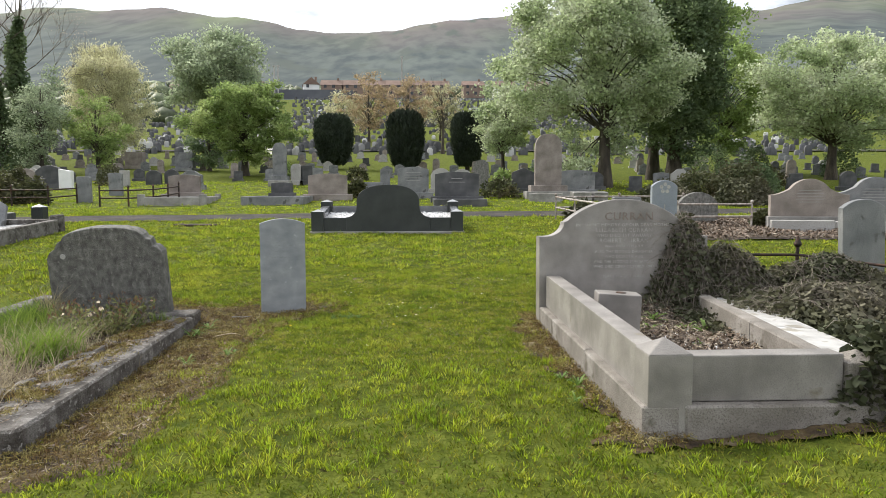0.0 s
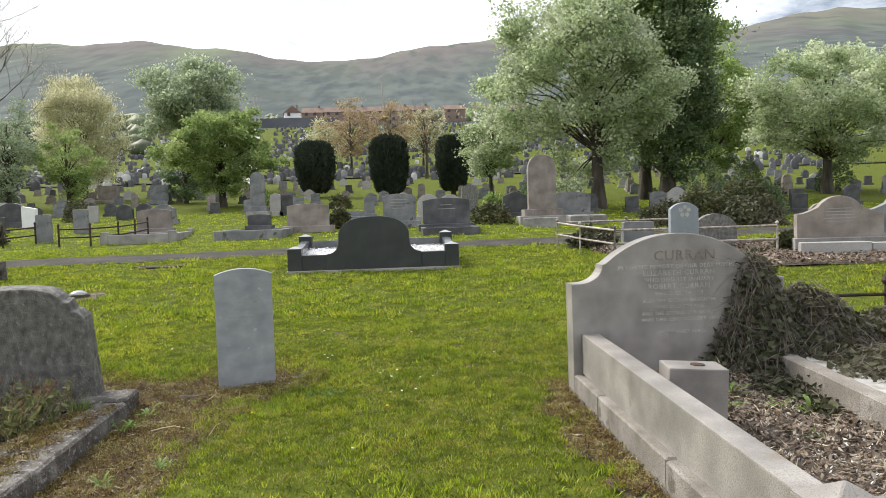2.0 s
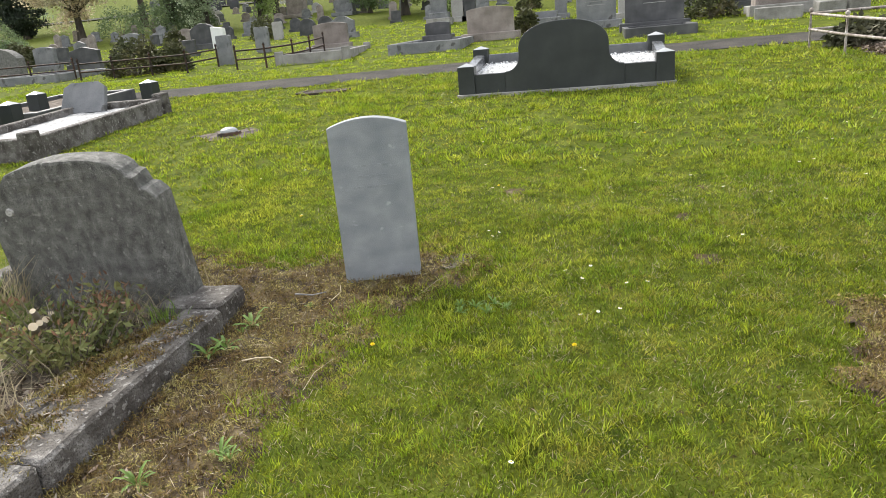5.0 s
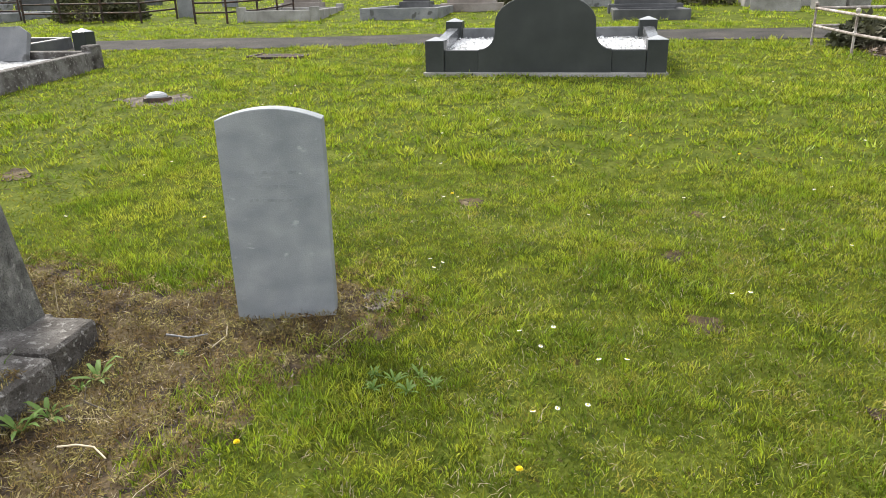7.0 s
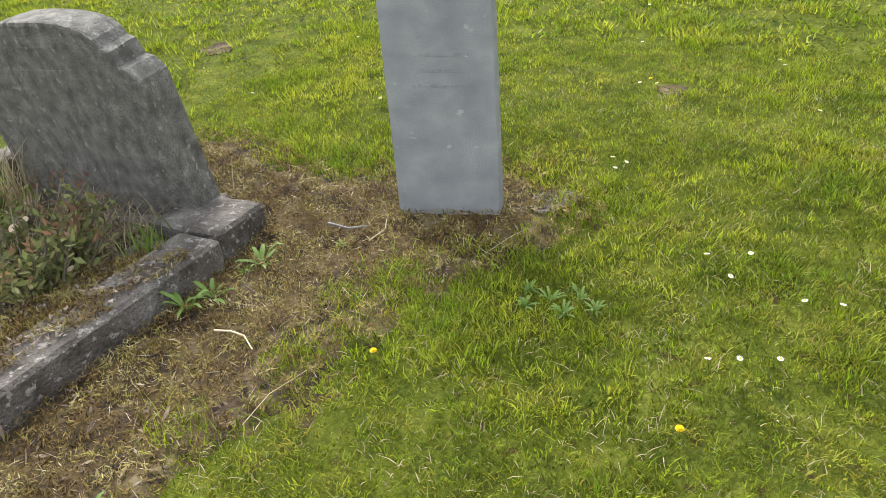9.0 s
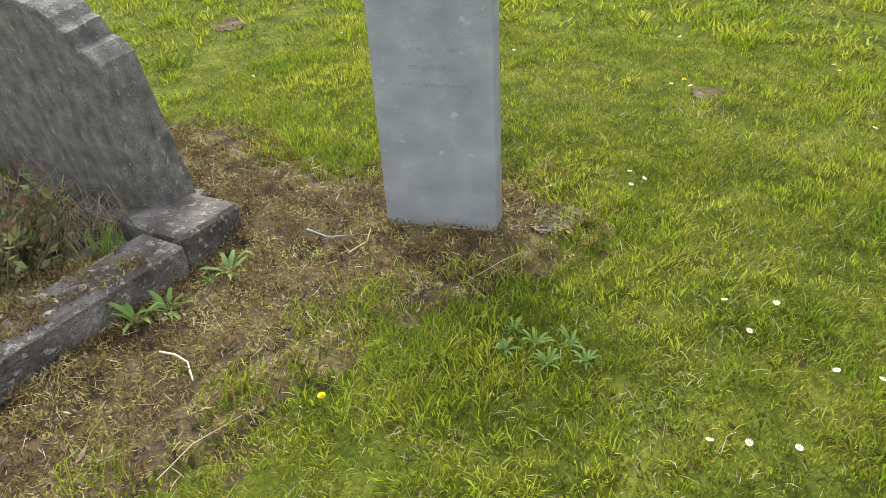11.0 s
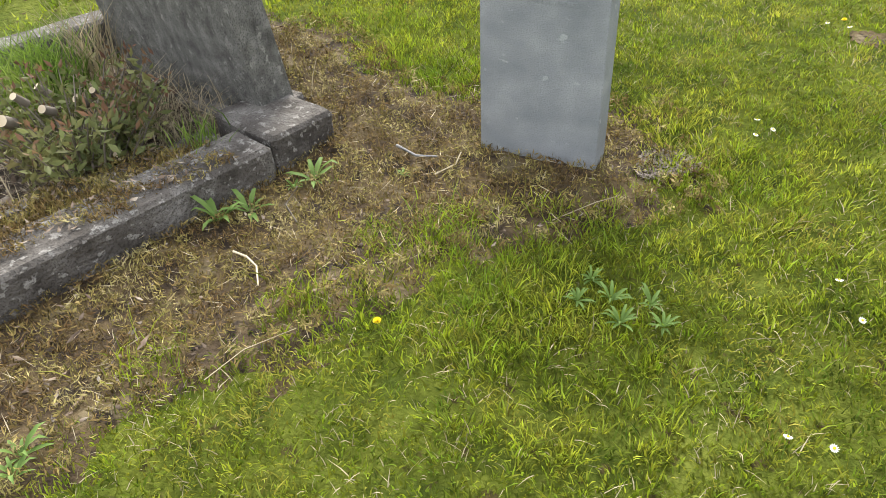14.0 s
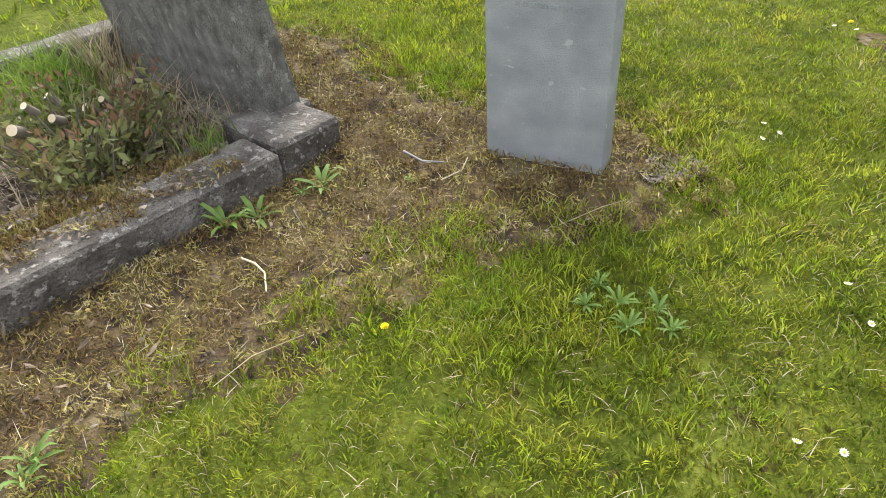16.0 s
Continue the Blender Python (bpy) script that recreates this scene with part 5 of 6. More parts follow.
# ---- the kerbed grave near the path ----
def kerbed_grave(x, y, w, l, h, mat, rz=0.0, chips=True, tilt=0.0, label="grey stone kerbed grave with white chippings", posts=True, seed=1):
    """A grave frame: four kerbs, corner posts, a bed; its near edge centred on (x, y)."""
    th = empty("grave_surround", x, y, land(x, y), rz=rz, rx=tilt, label=label, category="grave surround")
    t = 0.11
    part("near_kerb", box_bm(w - 0.02, t, h, 0.01, 1, y=t / 2, z=-0.03), mat, th)
    part("far_kerb", box_bm(w - 0.02, t, h, 0.01, 1, y=l - t / 2, z=-0.03), mat, th)
    for sx in (-1, 1):
        part("side_kerb", box_bm(t, l - 2 * t, h, 0.01, 1, x=sx * (w / 2 - t / 2), y=l / 2, z=-0.03), mat, th)
        if posts:
            for yy in (t / 2, l - t / 2):
                part("corner_post", box_bm(t * 1.5, t * 1.5, h + 0.07, 0.012, 1, x=sx * (w / 2 - t / 2), y=yy, z=-0.03), mat, th)
    rng = np.random.default_rng(seed)
    gx, gy = np.meshgrid(np.linspace(-w / 2 + t * 0.8, w / 2 - t * 0.8, 14), np.linspace(t * 0.8, l - t * 0.8, 24), indexing="ij")
    gz = h * 0.55 + rng.uniform(-0.012, 0.012, gx.shape)
    i, j = np.meshgrid(np.arange(13), np.arange(23), indexing="ij")
    q = np.stack([i * 24 + j, (i + 1) * 24 + j, (i + 1) * 24 + j + 1, i * 24 + j + 1], -1).reshape(-1, 4)
    link_mesh("bed", mesh_np("bed", np.stack([gx, gy, gz], -1), q), GRAVEL if chips else RUBBLE, th)
    return th


kerbed_grave(-6.72, 8.65, 1.35, 2.6, 0.26, OLD_KERB, rz=0, label="lichen-grey stone kerbed grave with white chippings", tilt=3.0)
kerbed_grave(-8.6, 10.9, 1.5, 2.3, 0.2, DARK_ST, rz=0, chips=False, label="dark stone kerbed grave beside the lawn", posts=False, tilt=2.5)
for x, y in ((-6.85, 12.1), (-8.0, 10.6), (-8.9, 9.9), (-8.5, 11.7)):
    pyramid_post(x, y, land(x, y), 0.2, 0.34, 0.05, BLACK_GRANITE, "black granite grave post with shining pyramid cap", PALE_CAP, "black granite corner posts")


def scroll_stone():
    th = empty("headstone", -8.65, 9.5, land(-8.65, 9.5), rz=4, label="large black polished headstone with scroll shoulders", category="headstone")
    part("slab", slab_bm(ogee_top(1.35, 0.5, 0.42, 0.5), 0.16, 0.012), BLACK_GRANITE, th)
    part("plinth", box_bm(1.5, 0.36, 0.14, 0.012, y=0.08, z=-0.06), BLACK_GRANITE, th)


scroll_stone()


def book_stone():
    th = empty("memorial_tablet", -7.15, 10.9, land(-7.15, 10.9) + 0.12, rx=-28, rz=6, label="small sloping grey memorial tablet on a grave", category="memorial tablet")
    part("tablet", slab_bm([(-0.32, 0), (0.32, 0), (0.3, 0.38), (0.2, 0.45), (-0.2, 0.45), (-0.3, 0.38)], 0.08, 0.008), GREY_ST, th)
    part("support", box_bm(0.5, 0.2, 0.22, 0.01, y=0.16, z=-0.1), GREY_ST, th)


book_stone()


# ---- headstones across the path and beside it ----
def outline(kind, w, h):
    if kind == "bow":
        return bowed_top(w, h * 0.9, h * 0.1)
    if kind == "round":
        return bowed_top(w, h * 0.68, h * 0.32)
    if kind == "ogee":
        return ogee_top(w, h * 0.72, h * 0.28)
    if kind == "peak":
        return [(-w / 2, 0), (w / 2, 0), (w / 2, h * 0.78), (0, h), (-w / 2, h * 0.78)]
    if kind == "gothic":
        side = [(w / 2 * math.cos(t) ** 0.7 if t < 1.57 else 0, h * 0.72 + h * 0.28 * math.sin(t)) for t in [i * 1.5708 / 8 for i in range(8)]]
        return [(-w / 2, 0), (w / 2, 0)] + side + [(0, h)] + [(-x, z) for x, z in side[::-1]]
    return [(-w / 2, 0), (w / 2, 0), (w / 2, h * 0.97), (w / 2 - 0.03, h), (-w / 2 + 0.03, h), (-w / 2, h * 0.97)]


def headstone(kind, x, y, w, h, d, mat, label, plinth=0.0, pmat=None, rz=0.0, lean=0.0, tip=0.0, inlay=None, bars=None):
    th = empty("headstone", x, y, land(x, y) - 0.03, rz=rz, rx=lean, ry=tip, label=label, category="headstone")
    p = 0.16 if plinth else 0.0
    o = part("slab", slab_bm(outline(kind, w, h - p), d, 0.01), mat, th)
    o.location.z = p
    if plinth:
        part("plinth", box_bm(w * plinth, d * 2.4, p + 0.03, 0.012, 1, y=d / 2), pmat or mat, th)
    if inlay:
        part("panel", slab_bm(outline(kind, w * 0.78, (h - p) * 0.8), 0.006, 0.0), inlay, th).matrix_basis = pose(0, -0.005, p + 0.06)
    for z, bw in bars or ():
        part("inscription_line", box_bm(bw, 0.004, 0.014, 0, y=-0.002, z=z), FAINT_LETTER, th)
    return th


headstone("bow", -2.66, 19.6, 1.1, 0.78, 0.18, BROWN_ST, "broad brown sandstone headstone with bowed top", 1.25)
headstone("bow", -0.22, 20.4, 0.92, 0.95, 0.14, GREY_ST, "grey headstone with bowed top and pale lettering", 1.3, bars=((0.78, 0.45), (0.7, 0.55), (0.62, 0.5), (0.54, 0.4)))
headstone("round", 0.68, 22.2, 0.66, 0.85, 0.14, PALE_ST, "pale round-topped headstone in a grass row", 1.2)
headstone("bow", 0.97, 18.6, 1.2, 0.85, 0.16, DARK_ST, "broad dark polished headstone with worn letters", 1.2, bars=((0.66, 0.3), (0.56, 0.45)))
kerbed_grave(0.97, 16.95, 1.35, 1.6, 0.2, DARK_ST, chips=True, label="dark stone kerbed grave in front of a headstone", posts=False, seed=4)
headstone("peak", 3.4, 22.5, 0.75, 0.85, 0.14, DARK_ST, "dark grey headstone with shallow pointed top", 1.2)
headstone("flat", 3.75, 21.0, 0.36, 0.62, 0.1, GREY_ST, "small plain grey headstone")
headstone("bow", 5.05, 21.9, 1.12, 0.8, 0.14, GREY_ST, "wide plain grey headstone", 1.15, tip=2)


def tall_stone(x, y, w, h, mat, label, base_w):
    th = empty("headstone", x, y, land(x, y) - 0.03, label=label, category="headstone")
    o = part("slab", slab_bm(outline("gothic", w, h), 0.2, 0.012), mat, th)
    o.location.z = 0.42
    part("upper_base", box_bm(base_w * 0.8, 0.5, 0.2, 0.012, 1, y=0.1, z=0.22), mat, th)
    part("lower_base", box_bm(base_w, 0.7, 0.24, 0.012, 1, y=0.1), CONCRETE, th)
    return th


tall_stone(3.75, 20.0, 0.78, 1.5, BROWN_ST, "tall brown gothic-topped headstone on a stepped base", 1.35)
kerb_run("fallen_kerb", 4.2, 19.0, 5.3, 19.3, 0.25, 0.3, land(4.7, 19.1) - 0.06, CONCRETE, "tilted broken concrete kerb slab", 2, 0.05, 0.008, 0.012, 8, seed=6)
kerb_run("fallen_kerb", 3.0, 18.9, 3.9, 18.6, 0.3, 0.3, land(3.5, 18.7) - 0.04, CONCRETE, "rough concrete grave base block", 1, 0.05, 0.008, 0.012, seed=7)
tall_stone(-5.3, 26.6, 0.52, 1.25, GREY_ST, "tall slender grey round-topped headstone on a block", 0.8)
headstone("gothic", -4.8, 27.4, 0.44, 0.85, 0.12, PALE_ST, "pale pointed headstone in a grass row", 1.3)
headstone("flat", -4.4, 27.4, 0.45, 0.78, 0.12, DARK_ST, "small dark green-black headstone", 1.2)
headstone("bow", -4.1, 20.4, 0.62, 0.5, 0.2, DARK_ST, "low dark headstone on a kerbed grave", 1.2)
kerbed_grave(-3.85, 17.6, 1.6, 2.9, 0.24, GREY_ST, label="grey kerbed grave with white chippings", posts=False, seed=5)
headstone("flat", -1.55, 23.0, 0.6, 0.36, 0.3, GREY_ST, "low grey block gravestone", 1.3)
headstone("flat", -1.2, 24.2, 0.34, 0.75, 0.12, GREY_ST, "small upright grey gravestone", 1.5)
headstone("bow", -7.0, 20.6, 0.92, 0.72, 0.16, BROWN_ST, "pinkish brown headstone with bowed top", 1.1)
kerbed_grave(-6.3, 17.4, 1.6, 3.0, 0.24, CONCRETE, rz=8, chips=False, label="concrete kerbed grave with weeds inside", posts=True, seed=6)
headstone("flat", -9.16, 18.9, 0.36, 0.72, 0.14, GREY_ST, "narrow plain grey headstone beside a railing")
headstone("round", -13.3, 25.4, 0.95, 0.85, 0.2, DARK_ST, "dark round-topped headstone on a plinth", 1.2)


def white_panel():
    th = empty("white_cross_panel", -12.5, 24.9, land(-12.5, 24.9) - 0.03, rz=-8, label="bright white narrow memorial with sloped top", category="memorial")
    part("panel", slab_bm([(-0.24, 0), (0.24, 0), (0.24, 0.66), (-0.24, 0.74)], 0.16, 0.01), WHITE_PAINT, th)


white_panel()
headstone("flat", -9.5, 21.8, 0.4, 0.72, 0.14, GREY_ST, "narrow plain grey upright headstone")
headstone("flat", -11.2, 26.8, 0.36, 0.62, 0.12, PALE_ST, "small pale upright headstone")
headstone("round", -10.4, 27.6, 0.6, 0.6, 0.16, DARK_ST, "low dark rounded headstone")
headstone("round", -9.8, 27.9, 0.55, 0.62, 0.16, DARK_ST, "low dark rounded headstone")
headstone("bow", -16.6, 21.7, 0.7, 0.75, 0.16, GREY_ST, "weathered grey headstone with bowed top", 1.2)
headstone("peak", -15.0, 21.4, 0.95, 0.66, 0.16, DARK_ST, "dark headstone with shallow pointed top", 1.2)
headstone("round", -17.0, 20.4, 1.2, 0.85, 0.3, OLD_STONE, "broad blackened round-topped headstone", 0)
headstone("bow", -18.6, 21.5, 1.1, 0.9, 0.3, OLD_STONE, "broad blackened headstone with bowed top", 0)
kerbed_grave(-14.2, 17.9, 2.0, 2.4, 0.22, GREY_ST, chips=False, label="low grey kerbed grave beside the path", posts=False, seed=9)
headstone("flat", -16.4, 41.3, 1.0, 1.0, 0.6, BROWN_ST, "brown stone box tomb", 1.2)
headstone("flat", -12.8, 39.0, 0.95, 1.05, 0.6, GREY_ST, "grey stone box tomb", 1.2)
headstone("ogee", -8.0, 24.5, 0.8, 0.7, 0.14, GREY_ST, "grey headstone with curved shoulders", 1.2)
headstone("bow", 2.2, 24.6, 0.55, 1.05, 0.14, OLD_STONE, "dark narrow upright headstone")
headstone("round", 1.6, 25.6, 0.7, 0.7, 0.14, PALE_ST, "pale round-topped headstone in a grass row", 1.2)

# beside the lawn, on the other hand
o = headstone("bow", 3.66, 10.05, 0.4, 0.9, 0.09, BLUE_ST, "blue-grey upright headstone with a pale carved emblem", rz=2)
bm = bmesh.new()
for k in range(5):
    a = 2 * math.pi * k / 5 + 1.57
    bmesh.ops.create_cone(bm, segments=8, radius1=0.03, radius2=0.03, depth=0.006, cap_ends=True,
                          matrix=Matrix.Translation((0.06 * math.cos(a), -0.002, 0.78 + 0.06 * math.sin(a))) @ Matrix.Rotation(radians(90), 4, "X"))
part("emblem", bm, PALE_ST, o)
part("cross_mark", box_bm(0.015, 0.005, 0.18, 0, y=-0.002, z=0.35), PALE_ST, o)
headstone("round", 4.95, 11.9, 0.72, 0.62, 0.14, OLD_STONE, "blackened rusty round-topped headstone inside a railing", 0)
headstone("flat", 3.55, 11.6, 0.5, 0.55, 0.14, GREY_ST, "low grey headstone behind a railing", 1.2)


def scroll_wall(x, y, w, h, mat, label, rz):
    th = empty("headstone", x, y, land(x, y) - 0.04, rz=rz, label=label, category="headstone")
    o = part("slab", slab_bm(ogee_top(w, h * 0.6, h * 0.4, 0.5), 0.16, 0.01), mat, th)
    o.location.z = 0.22
    part("base", box_bm(w * 1.08, 0.3, 0.26, 0.01, 1, y=0.08), CONCRETE, th)
    for z, bw in ((0.7, 0.35), (0.65, 0.42), (0.6, 0.4), (0.55, 0.45), (0.5, 0.38)):
        part("inscription_line", box_bm(bw, 0.004, 0.011, 0, y=-0.002, z=z), FAINT_LETTER, th)
    return th


scroll_wall(6.5, 11.0, 1.25, 0.68, BROWN_ST, "broad brown headstone with scroll shoulders and lettering", -12)
scroll_wall(7.9, 11.4, 1.25, 0.7, GREY_ST, "broad grey headstone with scroll shoulders", -12)
kerb_run("grave_kerb", 5.7, 10.75, 7.6, 10.2, 0.16, 0.22, land(6.5, 10.5) - 0.03, PALE_ST, "pale concrete kerb in front of broad headstones", 2, 0.01, 0.002, 0.01, seed=11)
headstone("bow", 4.68, 6.7, 0.46, 0.9, 0.1, GREY_ST, "plain upright grey headstone with bowed top and pale stain", rz=-3, tip=-2)


def rail_plot(posts, mat, label, h=0.55, knob=True):
    """A low railing: posts with knobs and two rails along a line of points."""
    x0, y0 = posts[0]
    th = empty("grave_railing", x0, y0, land(x0, y0), label=label, category="railing")
    tops = []
    for x, y in posts:
        p = Vector((x - x0, y - y0, land(x, y) - land(x0, y0)))
        bm = bmesh.new()
        rings = ((0, .028), (.03, .028), (.05, .016), (h * .45, .015), (h * .5, .026), (h * .55, .015), (h * .88, .015), (h * .93, .03), (h * .97, .028), (h, .006)) if knob else ((0, .024), (h, .022), (h + .02, .034), (h + .07, .004))
        prev = None
        for z, r in rings:
            ring = [bm.verts.new((p.x + r * math.cos(2 * math.pi * k / 8), p.y + r * math.sin(2 * math.pi * k / 8), p.z - 0.04 + z)) for k in range(8)]
            if prev:
                for k in range(8):
                    bm.faces.new((prev[k], prev[(k + 1) % 8], ring[(k + 1) % 8], ring[k]))
            prev = ring
        bm.faces.new(prev)
        part("post", bm, mat, th)
        tops.append(p)
    for a, b in zip(tops, tops[1:]):
        for f in (0.48, 0.86):
            rail_path("rail", [tuple(a + Vector((0, 0, h * f - 0.04))), tuple(b + Vector((0, 0, h * f - 0.04)))], 0.019, mat, th)
    return th


rail_plot([(3.0, 11.1), (2.75, 12.2), (2.6, 13.2), (3.9, 13.3), (5.2, 13.3)], PALE_RAIL, "flaking pale iron railing round a bramble-covered plot")
rail_plot([(3.0, 11.1), (4.2, 11.0), (5.5, 11.0)], PALE_RAIL, "flaking pale iron railing in front of a dark headstone")
rail_plot([(-8.0, 17.2), (-7.3, 17.2), (-6.9, 17.8), (-6.8, 18.6), (-6.9, 19.8)], IRON, "low black iron grave railing beside the path", 0.5, False)
rail_plot([(-12.2, 17.5), (-11.3, 17.5), (-10.3, 17.5), (-9.4, 17.5), (-9.2, 18.6)], IRON, "low black iron railing round a grave", 0.5, False)
rail_plot([(-17.5, 18.6), (-16.0, 18.6), (-14.5, 18.6), (-13.2, 18.6)], IRON, "low black iron railing among old graves", 0.5, False)
plot = lambda x, y: lie(x, y) - 0.015 + 0.04 * np.abs(np.sin(x * 2.1) * np.sin(y * 1.7))
bed_mesh("bramble_plot", (3.0, 9.4, 9.7, 13.1), 0.12, plot, RUBBLE, "plot covered in dead leaves and rubble")
scatter_bits("dead_leaf_litter", 26000, (3.0, 9.4, 9.7, 13.1), every, 0.024, LITTER, 121, "drift of brown dead leaves on an untended plot", "leaf litter", 0.05, 0.5, 1.2, plot)


# ---- trees and shrubs ----
def crown_points(c, rad, clumps, per, rng, clump_r, hollow=0.45, seed=0.0):
    """Leaf places: clumps spread through a lumpy ellipsoid, denser to its outside. Also the clump centres."""
    d = rng.normal(0, 1, (clumps, 3))
    d /= np.linalg.norm(d, axis=1)[:, None]
    lump = 1 + 0.28 * np.sin(d[:, 0] * 4 + seed) * np.sin(d[:, 2] * 5 + seed * 2) + 0.16 * np.sin(d[:, 1] * 7 + seed) * np.sin(d[:, 0] * 6 + seed * 3)
    k = (hollow + (1 - hollow) * rng.uniform(0, 1, clumps) ** 0.5) * lump
    cen = np.asarray(c) + d * k[:, None] * np.asarray(rad)
    leaf = np.repeat(cen, per, axis=0) + rng.normal(0, 1, (clumps * per, 3)) * clump_r * 0.54 * np.repeat(rng.uniform(0.6, 1.35, clumps), per)[:, None] * np.array([1, 1, 0.62])
    return cen, leaf


def tree(name, x, y, height, rad, leaf, size, clumps, per, label, seed, trunk_r=0.16, fork=0.3, leaf_up=0.2, bare=0, bark=BARK, clump_r=None, hollow=0.45, lean=0.0, narrow=0.6, droop=0.0, cz=None, off=(0, 0)):
    """A tapered trunk with limbs to every clump of the crown, and a crown of leaves."""
    rng, r = np.random.default_rng(seed), random.Random(seed)
    th = empty(name, x, y, land(x, y) - 0.05, label=label, category="tree")
    c = (off[0], off[1], height - rad[2] if cz is None else cz)
    cen, pts = crown_points(c, rad, clumps, int(per * 1.25), rng, clump_r or 0.2 * min(rad), hollow, seed)
    top = Vector((lean + off[0] * 0.6, off[1] * 0.6, height * 0.86))
    base_fork = height * fork
    spine = [Vector((lean * t * t + 0.12 * math.sin(t * 5 + seed) * t, 0.1 * math.sin(t * 4) * t, top.z * t)) + Vector((off[0] * 0.6 * t * t, 0, 0)) for t in [i / 7 for i in range(8)]]
    paths = [[(tuple(p), max(0.02, trunk_r * (1.35 if i == 0 else 1) * (1 - 0.85 * i / 7))) for i, p in enumerate(spine)]]
    for q in cen[:: max(1, len(cen) // 60)]:
        q = Vector(q)
        t = min(0.95, max(base_fork / top.z, (q.z / top.z) * r.uniform(0.4, 0.75)))
        k = min(6, int(t * 7))
        s = spine[k].lerp(spine[k + 1], t * 7 - k)
        mid = s.lerp(q, 0.5) + Vector((r.gauss(0, 0.08), r.gauss(0, 0.08), 0.12 * (q - s).length))
        rr = max(0.012, trunk_r * 0.3 * (1 - t * 0.6))
        paths.append([(tuple(s), rr * 0.7), (tuple(mid), rr * 0.4), (tuple(q), rr * 0.12)])
    for i in range(bare):
        t = r.uniform(0.4, 0.98)
        s = spine[min(6, int(t * 7))]
        a, l = r.uniform(0, 6.28), height * r.uniform(0.15, 0.4)
        p, d, path, rr = s.copy(), Vector((math.cos(a), math.sin(a), r.uniform(0.4, 1.2))).normalized(), [], trunk_r * 0.14
        for k in range(6):
            path.append((tuple(p), rr * (1 - k / 6.5)))
            if k > 1:
                for _ in range(3):
                    e = (d + Vector((r.gauss(0, .6), r.gauss(0, .6), r.gauss(0.15, .4)))).normalized() * l * 0.32
                    paths.append([(tuple(p), rr * 0.35), (tuple(p + e * 0.5), rr * 0.22), (tuple(p + e + Vector((0, 0, e.length * 0.2))), rr * 0.08)])
            p = p + d * l / 5
            d = (d + Vector((r.gauss(0, .15), r.gauss(0, .15), 0.1))).normalized()
        paths.append(path)
    link_mesh("trunk", tube_mesh("trunk", paths, 6), bark, th)
    v, t = leaves_at(pts, size * 1.08, rng, leaf_up, narrow, droop)
    link_mesh("crown", mesh_np("crown", v, (), t), leaf, th)
    return th


def yew(x, y, w, h, seed):
    """A clipped columnar yew: short trunk, barrel of dense upright sprays."""
    th = empty("yew_tree", x, y, land(x, y) - 0.03, label="dense dark columnar Irish yew with a rounded top", category="tree", group="row of yews")
    rng = np.random.default_rng(seed)
    n = 15000
    u, a = rng.uniform(0, 1, n), rng.uniform(0, 2 * np.pi, n)
    prof = np.interp(u, [0, 0.08, 0.3, 0.6, 0.85, 0.95, 1.0], [0.55, 0.72, 0.9, 1.0, 0.93, 0.72, 0.35])
    rr = prof * w / 2 * (1 + 0.05 * np.sin(a * 5 + u * 3 + seed) + 0.04 * np.sin(a * 11)) * rng.uniform(0.8, 1.03, n)
    p = np.stack([rr * np.cos(a), rr * np.sin(a), 0.25 + u * (h - 0.35) + 0.06 * np.sin(a * 9)], -1)
    v, t = leaves_at(p, 0.19, rng, 2.2, 0.28)
    link_mesh("crown", mesh_np("crown", v, (), t), LEAF_YEW, th)
    bm = bmesh.new()
    bmesh.ops.create_icosphere(bm, subdivisions=3, radius=1)
    for q in bm.verts:
        f = float(np.interp((q.co.z + 1) / 2, [0, 0.1, 0.4, 0.8, 1], [0.6, 1.1, 1.0, 1.2, 1.0]))
        q.co = Vector((q.co.x * w * 0.4 * f, q.co.y * w * 0.4 * f, 0.2 + (q.co.z + 1) / 2 * (h - 0.45)))
    part("inner_foliage", bm, LEAF_YEW, th)
    link_mesh("trunk", tube_mesh("trunk", [[((0, 0, 0), 0.14), ((0, 0, 0.5), 0.12)]], 8), BARK, th)


yew(-4.8, 41.0, 2.2, 3.15, 1)
yew(-0.6, 37.0, 1.95, 3.25, 2)
yew(2.85, 39.5, 1.8, 3.25, 3)

tree("whitebeam_tree", 6.95, 25.6, 8.2, (3.3, 3.0, 3.3), LEAF_WHITE, 0.13, 260, 170, "spreading whitebeam with silvery pale green leaves and dark trunk", 11, 0.24, 0.25, 0.4, clump_r=0.5, cz=4.8, off=(-0.6, 0.3))
tree("whitebeam_tree", 18.8, 30.9, 6.2, (3.5, 3.0, 2.5), LEAF_WHITE, 0.14, 220, 160, "rounded whitebeam with silvery pale green leaves", 12, 0.24, 0.25, 0.4, clump_r=0.5, cz=4.0)
tree("ivy_clad_tree", 11.0, 29.5, 10.4, (2.0, 2.0, 4.6), LEAF_IVY, 0.15, 220, 140, "tall tree smothered in dark ivy", 13, 0.3, 0.1, 0.1, clump_r=0.5, cz=5.4)
tree("sycamore_tree", 10.6, 31.0, 9.8, (3.1, 2.6, 4.0), LEAF_GREEN, 0.15, 200, 150, "broad sycamore in fresh green leaf", 14, 0.26, 0.25, 0.3, clump_r=0.5, cz=6.2)
tree("sycamore_tree", 16.3, 37.0, 7.4, (2.8, 2.6, 3.2), LEAF_GREEN, 0.15, 150, 140, "green leafy tree behind the graves", 15, 0.2, 0.2, 0.3, clump_r=0.5, cz=4.2)
